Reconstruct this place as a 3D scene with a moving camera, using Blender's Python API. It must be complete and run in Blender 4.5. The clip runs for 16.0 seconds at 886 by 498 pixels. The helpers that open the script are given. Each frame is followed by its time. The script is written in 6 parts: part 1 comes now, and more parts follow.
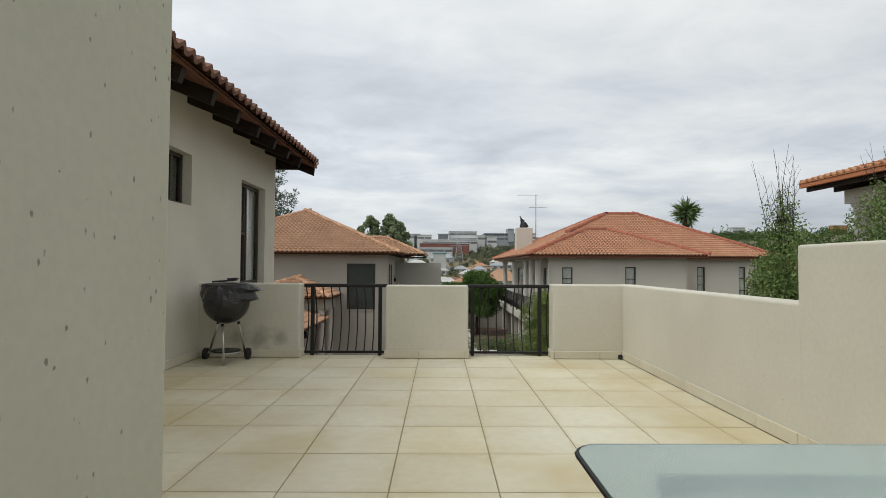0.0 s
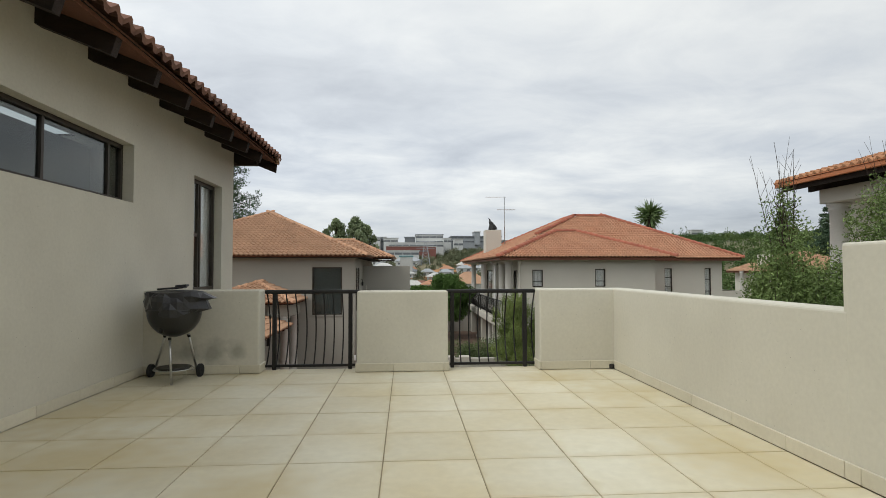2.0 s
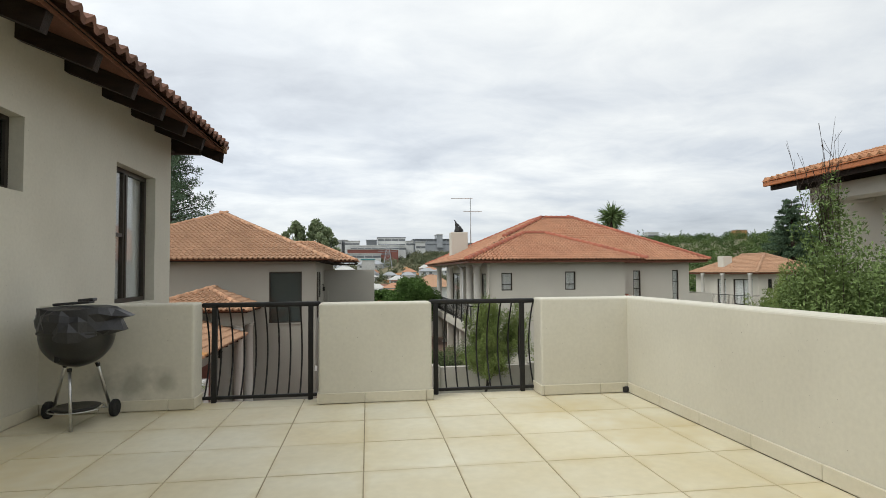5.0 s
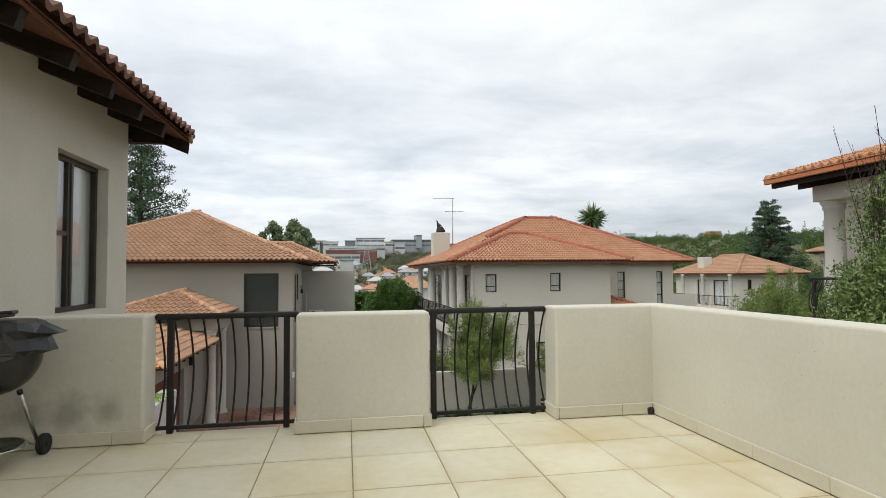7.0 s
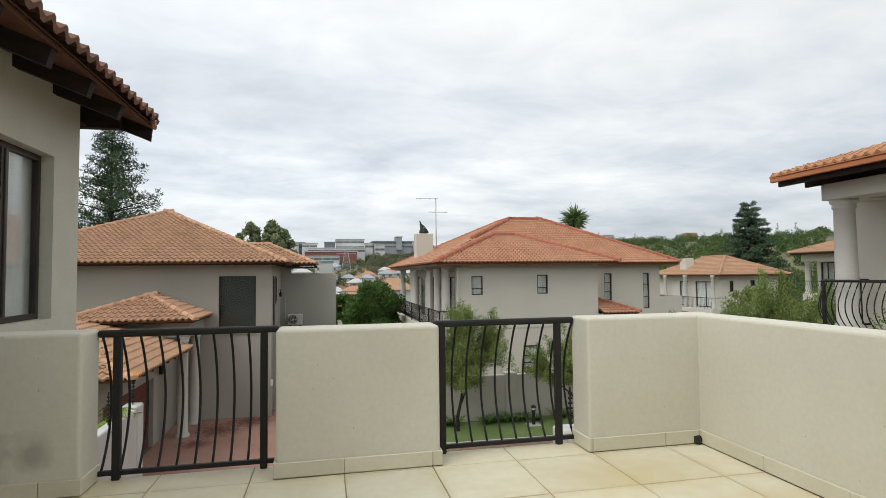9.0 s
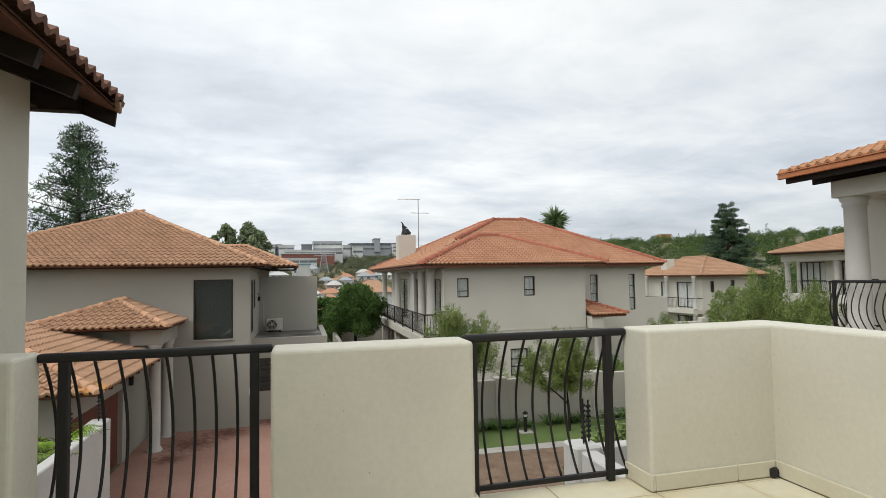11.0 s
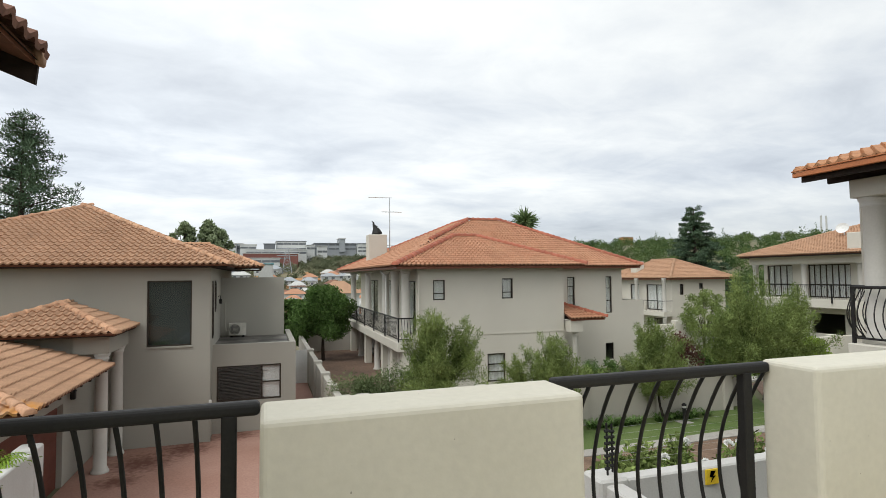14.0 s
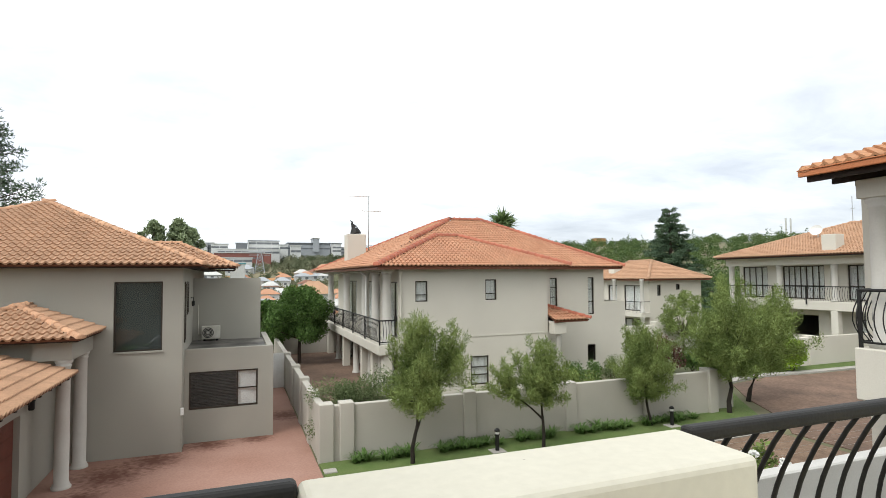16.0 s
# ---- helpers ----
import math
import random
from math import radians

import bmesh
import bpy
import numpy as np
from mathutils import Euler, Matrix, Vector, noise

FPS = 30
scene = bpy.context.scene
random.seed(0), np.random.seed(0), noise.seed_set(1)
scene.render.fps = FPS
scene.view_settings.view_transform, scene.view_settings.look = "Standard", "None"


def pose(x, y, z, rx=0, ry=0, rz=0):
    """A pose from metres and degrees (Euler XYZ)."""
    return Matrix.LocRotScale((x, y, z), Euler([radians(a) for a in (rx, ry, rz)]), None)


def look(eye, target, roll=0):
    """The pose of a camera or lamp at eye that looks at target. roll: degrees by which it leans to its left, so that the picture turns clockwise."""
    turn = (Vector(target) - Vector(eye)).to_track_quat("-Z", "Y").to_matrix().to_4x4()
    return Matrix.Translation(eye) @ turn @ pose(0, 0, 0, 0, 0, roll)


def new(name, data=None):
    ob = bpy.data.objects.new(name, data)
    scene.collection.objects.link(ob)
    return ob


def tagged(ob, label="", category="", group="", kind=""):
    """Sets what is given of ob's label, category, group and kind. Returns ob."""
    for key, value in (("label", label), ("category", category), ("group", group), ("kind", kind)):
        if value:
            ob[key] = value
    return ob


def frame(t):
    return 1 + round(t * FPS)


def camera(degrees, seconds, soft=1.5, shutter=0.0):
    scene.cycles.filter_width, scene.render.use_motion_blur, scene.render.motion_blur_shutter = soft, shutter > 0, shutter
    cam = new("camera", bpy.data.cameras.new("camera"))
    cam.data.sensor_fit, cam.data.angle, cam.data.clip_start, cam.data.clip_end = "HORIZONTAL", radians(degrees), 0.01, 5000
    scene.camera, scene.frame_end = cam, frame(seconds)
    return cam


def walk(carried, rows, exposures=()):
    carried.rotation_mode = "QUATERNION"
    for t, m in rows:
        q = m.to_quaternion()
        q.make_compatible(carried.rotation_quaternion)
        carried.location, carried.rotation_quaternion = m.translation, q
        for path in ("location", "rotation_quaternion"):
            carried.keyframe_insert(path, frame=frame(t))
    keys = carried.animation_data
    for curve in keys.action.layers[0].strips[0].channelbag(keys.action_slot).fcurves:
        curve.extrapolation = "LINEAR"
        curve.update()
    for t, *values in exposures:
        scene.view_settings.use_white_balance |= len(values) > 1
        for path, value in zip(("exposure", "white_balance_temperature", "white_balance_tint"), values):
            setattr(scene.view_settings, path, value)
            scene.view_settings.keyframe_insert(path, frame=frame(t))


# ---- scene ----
cam = camera(78.1, 16.0, soft=0.6)
PATH = [
    (0, (1.368, -0.554, 1.218), (1.381, 1.445, 1.281), 0.3),
    (0.5, (1.35, -0.451, 1.227), (1.391, 1.548, 1.292), 0.0),
    (1, (1.304, -0.261, 1.224), (1.376, 1.737, 1.292), 0.0),
    (1.5, (1.278, -0.092, 1.223), (1.381, 1.904, 1.291), 0.0),
    (2, (1.244, 0.097, 1.223), (1.38, 2.091, 1.297), -0.1),
    (2.5, (1.204, 0.253, 1.228), (1.372, 2.244, 1.301), -0.2),
    (3, (1.183, 0.465, 1.236), (1.376, 2.454, 1.311), -0.2),
    (3.5, (1.164, 0.648, 1.249), (1.379, 2.635, 1.322), -0.2),
    (4, (1.154, 0.861, 1.243), (1.388, 2.846, 1.321), -0.3),
    (6.5, (1.072, 1.903, 1.289), (1.405, 3.873, 1.375), -0.5),
    (7, (1.059, 2.1, 1.292), (1.409, 4.067, 1.378), -0.5),
    (7.5, (1.056, 2.345, 1.297), (1.425, 4.309, 1.385), -0.5),
    (8, (1.05, 2.549, 1.293), (1.436, 4.509, 1.384), -0.5),
    (8.5, (1.017, 2.771, 1.305), (1.421, 4.727, 1.398), -0.6),
    (9, (0.977, 2.939, 1.319), (1.399, 4.892, 1.41), -0.6),
    (11.5, (0.788, 3.952, 1.349), (1.308, 5.881, 1.447), -0.8),
    (12, (0.763, 4.174, 1.371), (1.302, 6.097, 1.469), -0.6),
    (12.5, (0.736, 4.376, 1.359), (1.294, 6.294, 1.457), -0.7),
    (13, (0.707, 4.587, 1.379), (1.286, 6.499, 1.475), -0.6),
    (13.5, (0.71, 4.791, 1.377), (1.311, 6.696, 1.476), -0.6),
    (14, (0.67, 4.981, 1.382), (1.292, 6.879, 1.48), -0.6),
    (14.5, (0.697, 5.149, 1.393), (1.337, 7.042, 1.492), -0.4),
    (15, (0.643, 5.349, 1.402), (1.306, 7.234, 1.501), -0.4),
    (15.5, (0.57, 5.505, 1.396), (1.256, 7.382, 1.496), -0.5),
    (16, (0.529, 5.677, 1.415), (1.238, 7.544, 1.513), -0.5),
]
walk(cam, [(t, look(eye, target, roll)) for t, eye, target, roll in PATH], exposures=[(0, 0.03, 6500, 7), (2, 0.07, 6500, 7), (4, 0.18, 6500, 7), (7, 0.3, 6500, 7), (9, 0.26, 6500, 7), (12.5, 0.26, 6500, 7), (14, 0.35, 6500, 7), (14.5, 0.41, 6500, 7), (15, 0.52, 6500, 7), (16, 0.74, 6500, 7)])

# ---- light ----
world = bpy.data.worlds.new("overcast_sky")
scene.world = world
world.use_nodes = True
wn, wl = world.node_tree.nodes, world.node_tree.links
wn.clear()
SUN_EL, SUN_ROT = radians(51), radians(242)
sky = wn.new("ShaderNodeTexSky")
sky.sky_type, sky.sun_disc, sky.sun_elevation, sky.sun_rotation = "NISHITA", False, SUN_EL, SUN_ROT
geo = wn.new("ShaderNodeTexCoord")
sep = wn.new("ShaderNodeSeparateXYZ")
wl.new(geo.outputs["Generated"], sep.inputs[0])


def wmath(op, a, b=None, clamp=False):
    n = wn.new("ShaderNodeMath")
    n.operation, n.use_clamp = op, clamp
    for i, v in enumerate((a, b)):
        if v is None:
            continue
        if isinstance(v, (int, float)):
            n.inputs[i].default_value = v
        else:
            wl.new(v, n.inputs[i])
    return n.outputs[0]


# the cloud deck as a flat layer seen from below
zz = wmath("ADD", wmath("MAXIMUM", sep.outputs["Z"], 0.0), 0.17)
cx, cy = wmath("DIVIDE", sep.outputs["X"], zz), wmath("DIVIDE", sep.outputs["Y"], zz)
comb = wn.new("ShaderNodeCombineXYZ")
wl.new(cx, comb.inputs[0]), wl.new(cy, comb.inputs[1])


def cloud(scale, detail, rough, off, dist=0.3):
    n = wn.new("ShaderNodeTexNoise")
    m = wn.new("ShaderNodeMapping")
    m.inputs["Location"].default_value = off
    m.inputs["Scale"].default_value = (scale * 0.75, scale, scale)
    wl.new(comb.outputs[0], m.inputs["Vector"]), wl.new(m.outputs[0], n.inputs["Vector"])
    n.inputs["Scale"].default_value, n.inputs["Detail"].default_value = 1.0, detail
    n.inputs["Roughness"].default_value, n.inputs["Distortion"].default_value = rough, dist
    return n.outputs["Fac"]


big = cloud(0.55, 3.0, 0.5, (3.1, 0.4, 0.0))
mid = cloud(1.7, 6.0, 0.55, (7.3, 2.2, 1.0))
puff = cloud(3.6, 6.0, 0.6, (1.7, 5.2, 2.0), 0.6)
density = wmath("ADD", wmath("ADD", wmath("MULTIPLY", big, 0.55), wmath("MULTIPLY", mid, 0.46)), wmath("MULTIPLY", puff, 0.2))
ramp = wn.new("ShaderNodeValToRGB")
wl.new(density, ramp.inputs["Fac"])
el = ramp.color_ramp.elements
el[0].position, el[0].color = 0.44, (0.46, 0.50, 0.585, 1)
el[1].position, el[1].color = 0.72, (0.98, 0.99, 1.0, 1)
e2 = el.new(0.56)
e2.color = (0.66, 0.70, 0.775, 1)
# brighter high up, where the deck is thin
lift = wn.new("ShaderNodeMapRange")
lift.inputs["From Min"].default_value, lift.inputs["From Max"].default_value = 0.12, 0.62
lift.inputs["To Min"].default_value, lift.inputs["To Max"].default_value = 0.0, 0.68
wl.new(sep.outputs["Z"], lift.inputs["Value"])
mixw = wn.new("ShaderNodeMix")
mixw.data_type = "RGBA"
wl.new(lift.outputs[0], mixw.inputs["Factor"])
wl.new(ramp.outputs["Color"], mixw.inputs["A"])
mixw.inputs["B"].default_value = (0.99, 0.99, 0.985, 1)
# grey haze low over the hills
low = wn.new("ShaderNodeMapRange")
low.inputs["From Min"].default_value, low.inputs["From Max"].default_value = 0.01, 0.16
low.inputs["To Min"].default_value, low.inputs["To Max"].default_value = 0.65, 0.0
wl.new(sep.outputs["Z"], low.inputs["Value"])
hazy = wn.new("ShaderNodeMix")
hazy.data_type = "RGBA"
wl.new(low.outputs[0], hazy.inputs["Factor"]), wl.new(mixw.outputs["Result"], hazy.inputs["A"])
hazy.inputs["B"].default_value = (0.58, 0.605, 0.635, 1)
bg_sky, bg_cloud, addw, outw = (wn.new(k) for k in ("ShaderNodeBackground", "ShaderNodeBackground", "ShaderNodeMixShader", "ShaderNodeOutputWorld"))
wl.new(sky.outputs["Color"], bg_sky.inputs["Color"])
bg_sky.inputs["Strength"].default_value = 0.1
wl.new(hazy.outputs["Result"], bg_cloud.inputs["Color"])
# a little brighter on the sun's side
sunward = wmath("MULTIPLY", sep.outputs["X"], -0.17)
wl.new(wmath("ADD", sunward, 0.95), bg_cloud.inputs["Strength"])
addw.inputs[0].default_value = 0.94
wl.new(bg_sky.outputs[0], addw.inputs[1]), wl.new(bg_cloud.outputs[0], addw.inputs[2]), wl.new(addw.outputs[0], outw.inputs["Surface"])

sun = new("sun", bpy.data.lights.new("sun", "SUN"))
sun.data.energy, sun.data.angle, sun.data.color = 1.3, radians(30), (1.0, 0.985, 0.95)
sun.matrix_world = look((0, 0, 30), (21, 11, 0))

# ---- materials ----
MATS = {}
GZ_ = -3.82


def mat(name, c1, c2=None, rough=0.85, scale=2.0, fine=40.0, bump=0.15, metal=0.0, vary=0.0, spots=0.0, spec=0.3, grain=0.12, stretch=(1, 1, 1), island=False, spot_size=0.07, sparse=0.7, stain=0.55, stains=(), stain_colour=(0.2, 0.19, 0.15)):
    """A surface with slow and fine variation in world size, relief, and some change from piece to piece."""
    if name in MATS:
        return MATS[name]
    m = bpy.data.materials.new(name)
    m.use_nodes = True
    n, l = m.node_tree.nodes, m.node_tree.links
    b = n["Principled BSDF"]
    b.inputs["Roughness"].default_value, b.inputs["Metallic"].default_value = rough, metal
    b.inputs["Specular IOR Level"].default_value = spec
    g = n.new("ShaderNodeNewGeometry")
    mp = n.new("ShaderNodeMapping")
    mp.inputs["Scale"].default_value = stretch
    l.new(g.outputs["Position"], mp.inputs["Vector"])

    def noise_tex(s, d=4.0):
        t = n.new("ShaderNodeTexNoise")
        t.inputs["Scale"].default_value, t.inputs["Detail"].default_value = s, d
        l.new(mp.outputs[0], t.inputs["Vector"])
        return t.outputs["Fac"]

    slow, quick = noise_tex(scale, 5), noise_tex(fine, 3)
    contrast = n.new("ShaderNodeMapRange")
    contrast.inputs["From Min"].default_value, contrast.inputs["From Max"].default_value = 0.32, 0.68
    l.new(slow, contrast.inputs["Value"])
    mix = n.new("ShaderNodeMix")
    mix.data_type = "RGBA"
    mix.inputs["A"].default_value, mix.inputs["B"].default_value = (*c1, 1), (*(c2 or [c * 0.85 for c in c1]), 1)
    l.new(contrast.outputs[0], mix.inputs["Factor"])
    hsv = n.new("ShaderNodeHueSaturation")
    l.new(mix.outputs["Result"], hsv.inputs["Color"])
    val = n.new("ShaderNodeMapRange")
    val.inputs["To Min"].default_value, val.inputs["To Max"].default_value = 1 - grain, 1 + grain
    val.inputs["From Min"].default_value, val.inputs["From Max"].default_value = 0.3, 0.7
    l.new(quick, val.inputs["Value"])
    last = val.outputs[0]
    if vary:
        if island:
            rnd = g.outputs["Random Per Island"]
        else:
            rnd = n.new("ShaderNodeObjectInfo").outputs["Random"]
        r = n.new("ShaderNodeMapRange")
        r.inputs["To Min"].default_value, r.inputs["To Max"].default_value = 1 - vary, 1 + vary
        l.new(rnd, r.inputs["Value"])
        mu = n.new("ShaderNodeMath")
        mu.operation = "MULTIPLY"
        l.new(last, mu.inputs[0]), l.new(r.outputs[0], mu.inputs[1])
        last = mu.outputs[0]
    l.new(last, hsv.inputs["Value"])
    colour = hsv.outputs["Color"]
    if spots:
        v = n.new("ShaderNodeTexVoronoi")
        vm = n.new("ShaderNodeMapping")
        vm.inputs["Scale"].default_value = (30, 30, 17)
        v.inputs["Scale"].default_value = 1.0
        l.new(g.outputs["Position"], vm.inputs["Vector"]), l.new(vm.outputs[0], v.inputs["Vector"])
        chance = n.new("ShaderNodeSeparateColor")
        l.new(v.outputs["Color"], chance.inputs[0])
        some = n.new("ShaderNodeMath")
        some.operation = "GREATER_THAN"
        some.inputs[1].default_value = sparse
        l.new(chance.outputs[0], some.inputs[0])
        ragged = n.new("ShaderNodeMath")
        ragged.operation = "MULTIPLY_ADD"
        l.new(noise_tex(70, 3), ragged.inputs[0])
        ragged.inputs[1].default_value = 0.35
        l.new(v.outputs["Distance"], ragged.inputs[2])
        sm = n.new("ShaderNodeMapRange")
        sm.inputs["From Min"].default_value, sm.inputs["From Max"].default_value = spot_size * 0.6 + 0.15, spot_size + 0.16
        sm.inputs["To Min"].default_value, sm.inputs["To Max"].default_value = spots, 0.0
        l.new(ragged.outputs[0], sm.inputs["Value"])
        kept = n.new("ShaderNodeMath")
        kept.operation = "MULTIPLY"
        l.new(sm.outputs[0], kept.inputs[0]), l.new(some.outputs[0], kept.inputs[1])
        sx = n.new("ShaderNodeMix")
        sx.data_type = "RGBA"
        sx.inputs["B"].default_value = (0.12, 0.11, 0.09, 1)
        l.new(kept.outputs[0], sx.inputs["Factor"]), l.new(colour, sx.inputs["A"])
        colour = sx.outputs["Result"]
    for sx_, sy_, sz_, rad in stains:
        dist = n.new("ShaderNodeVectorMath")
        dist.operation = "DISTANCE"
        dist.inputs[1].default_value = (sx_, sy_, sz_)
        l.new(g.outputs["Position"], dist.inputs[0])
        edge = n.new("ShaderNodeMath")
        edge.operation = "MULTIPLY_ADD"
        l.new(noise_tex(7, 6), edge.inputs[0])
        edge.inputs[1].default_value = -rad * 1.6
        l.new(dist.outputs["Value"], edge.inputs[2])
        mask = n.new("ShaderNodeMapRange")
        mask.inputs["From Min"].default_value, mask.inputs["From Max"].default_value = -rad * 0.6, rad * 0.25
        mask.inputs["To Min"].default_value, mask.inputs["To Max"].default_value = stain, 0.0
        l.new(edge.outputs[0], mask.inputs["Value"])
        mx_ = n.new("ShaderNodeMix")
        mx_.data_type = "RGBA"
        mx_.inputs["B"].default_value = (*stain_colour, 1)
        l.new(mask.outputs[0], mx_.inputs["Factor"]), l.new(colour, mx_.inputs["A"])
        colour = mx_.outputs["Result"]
    l.new(colour, b.inputs["Base Color"])
    if bump:
        bp = n.new("ShaderNodeBump")
        bp.inputs["Strength"].default_value, bp.inputs["Distance"].default_value = bump, 0.02
        l.new(quick, bp.inputs["Height"]), l.new(bp.outputs[0], b.inputs["Normal"])
    MATS[name] = m
    return m


def glass(name, tint, clear=0.55):
    m = bpy.data.materials.new(name)
    m.use_nodes = True
    n, l = m.node_tree.nodes, m.node_tree.links
    n.clear()
    tr, gl, mx, lw, pw, sc, out = (n.new(k) for k in ("ShaderNodeBsdfTransparent", "ShaderNodeBsdfGlossy", "ShaderNodeMixShader", "ShaderNodeLayerWeight", "ShaderNodeMath", "ShaderNodeMath", "ShaderNodeOutputMaterial"))
    tr.inputs["Color"].default_value = (*tint, 1)
    gl.inputs["Roughness"].default_value = 0.02
    lw.inputs["Blend"].default_value = 0.5
    pw.operation, sc.operation = "POWER", "MULTIPLY_ADD"
    pw.inputs[1].default_value, sc.inputs[1].default_value, sc.inputs[2].default_value = 3.5, clear, 0.05
    l.new(lw.outputs["Facing"], pw.inputs[0]), l.new(pw.outputs[0], sc.inputs[0])
    l.new(sc.outputs[0], mx.inputs[0]), l.new(tr.outputs[0], mx.inputs[1]), l.new(gl.outputs[0], mx.inputs[2]), l.new(mx.outputs[0], out.inputs["Surface"])
    return m


M_WALL = mat("cream_plaster", (0.60, 0.575, 0.49), (0.54, 0.515, 0.435), 0.9, 1.1, 30, 0.05, spots=0.6, spot_size=0.08, grain=0.03)
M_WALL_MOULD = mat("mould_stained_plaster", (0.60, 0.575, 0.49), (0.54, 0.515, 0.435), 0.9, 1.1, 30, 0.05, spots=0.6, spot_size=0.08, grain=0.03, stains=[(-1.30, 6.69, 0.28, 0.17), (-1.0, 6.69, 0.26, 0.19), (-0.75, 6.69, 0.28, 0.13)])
M_WALL_SPOT = mat("speckled_cream_plaster", (0.525, 0.515, 0.43), (0.47, 0.46, 0.38), 0.9, 1.1, 30, 0.05, spots=0.7, spot_size=0.16, sparse=0.12, grain=0.03)
M_COPING = mat("pale_coping_plaster", (0.68, 0.66, 0.58), (0.58, 0.56, 0.48), 0.9, 2.2, 60, 0.2, grain=0.05)
M_SKIRT = mat("beige_skirting_tile", (0.62, 0.58, 0.47), (0.56, 0.52, 0.41), 0.6, 2, 30, 0.02, vary=0.05, grain=0.03)
M_TILE = mat("sand_floor_tile", (0.655, 0.622, 0.495), (0.575, 0.505, 0.335), 0.6, 1.0, 14, 0.02, vary=0.045, grain=0.035, spec=0.3, stains=[(3.3, 5.4, 0, 0.55), (2.9, 6.2, 0, 0.4), (-1.5, 5.0, 0, 0.8), (-0.9, 3.8, 0, 0.7), (3.4, 3.6, 0, 0.5), (0.4, 3.2, 0, 0.4), (2.2, 2.6, 0, 0.4), (-1.6, 2.9, 0, 0.7)], stain_colour=(0.50, 0.40, 0.20))


def joint_stain(m, size):
    """Yellow-brown dirt that creeps in from the joints of a tile of this size."""
    n, l = m.node_tree.nodes, m.node_tree.links
    b = n["Principled BSDF"]
    old = b.inputs["Base Color"].links[0].from_socket
    tc, sp = n.new("ShaderNodeTexCoord"), n.new("ShaderNodeSeparateXYZ")
    l.new(tc.outputs["Object"], sp.inputs[0])
    near = None
    for ax in ("X", "Y"):
        p = n.new("ShaderNodeMath")
        p.operation = "PINGPONG"
        p.inputs[1].default_value = size / 2
        l.new(sp.outputs[ax], p.inputs[0])
        if near is None:
            near = p.outputs[0]
        else:
            mn = n.new("ShaderNodeMath")
            mn.operation = "MINIMUM"
            l.new(near, mn.inputs[0]), l.new(p.outputs[0], mn.inputs[1])
            near = mn.outputs[0]
    g, t = n.new("ShaderNodeNewGeometry"), n.new("ShaderNodeTexNoise")
    t.inputs["Scale"].default_value, t.inputs["Detail"].default_value = 2.6, 6
    l.new(g.outputs["Position"], t.inputs["Vector"])
    w = n.new("ShaderNodeMapRange")
    w.inputs["From Min"].default_value, w.inputs["From Max"].default_value = 0.42, 0.7
    w.inputs["To Min"].default_value, w.inputs["To Max"].default_value = 0.004, 0.12
    l.new(t.outputs["Fac"], w.inputs["Value"])
    k = n.new("ShaderNodeMapRange")
    k.inputs["To Min"].default_value, k.inputs["To Max"].default_value = 0.3, 0.0
    l.new(near, k.inputs["Value"]), l.new(w.outputs[0], k.inputs["From Max"])
    x = n.new("ShaderNodeMix")
    x.data_type = "RGBA"
    x.inputs["B"].default_value = (0.46, 0.36, 0.17, 1)
    l.new(k.outputs[0], x.inputs["Factor"]), l.new(old, x.inputs["A"]), l.new(x.outputs["Result"], b.inputs["Base Color"])


joint_stain(M_TILE, 0.598)
M_GROUT = mat("dark_grout", (0.36, 0.31, 0.21), (0.24, 0.20, 0.13), 0.95, 5)
M_IRON = mat("black_painted_steel", (0.012, 0.012, 0.012), (0.017, 0.016, 0.015), 0.55, 6, 80, 0.05, spec=0.3)
M_BRONZE = mat("bronze_aluminium", (0.05, 0.042, 0.035), (0.06, 0.05, 0.04), 0.4, 6, 80, 0.03, metal=0.4)
M_TIMBER = mat("dark_stained_timber", (0.030, 0.018, 0.013), (0.018, 0.012, 0.009), 0.75, 3, 40, 0.3, stretch=(1, 6, 6))
LICHEN = dict(stains=[(-3.35, 16.6, -1.0, 0.4)], stain_colour=(0.62, 0.27, 0.03), stain=0.8)
M_TERRA = mat("terracotta_roof_tile", (0.43, 0.262, 0.165), (0.37, 0.222, 0.138), 0.8, 0.9, 25, 0.15, vary=0.07, island=False, grain=0.1, **LICHEN)
M_TERRA_J = mat("terracotta_roof_tiles", (0.43, 0.262, 0.165), (0.37, 0.222, 0.138), 0.8, 0.9, 25, 0.15, vary=0.07, island=True, grain=0.1)
M_TERRA_H5 = mat("clean_orange_roof_tile", (0.47, 0.24, 0.125), (0.40, 0.195, 0.10), 0.8, 0.9, 25, 0.1, vary=0.1, grain=0.06)
M_RED = mat("red_clay_roof_tile", (0.45, 0.245, 0.15), (0.41, 0.205, 0.122), 0.8, 0.9, 25, 0.15, vary=0.09, grain=0.1)
M_RED_J = mat("red_clay_roof_tiles", (0.45, 0.245, 0.15), (0.41, 0.205, 0.122), 0.8, 0.9, 25, 0.15, vary=0.09, island=True, grain=0.1)
M_CAP_RED = mat("dark_red_ridge_tile", (0.40, 0.135, 0.08), (0.33, 0.105, 0.065), 0.7, 1.5, 25, 0.15, vary=0.15)
M_CAP = mat("pinkish_ridge_tile", (0.52, 0.31, 0.19), (0.43, 0.235, 0.14), 0.8, 1.5, 25, 0.15, vary=0.12)
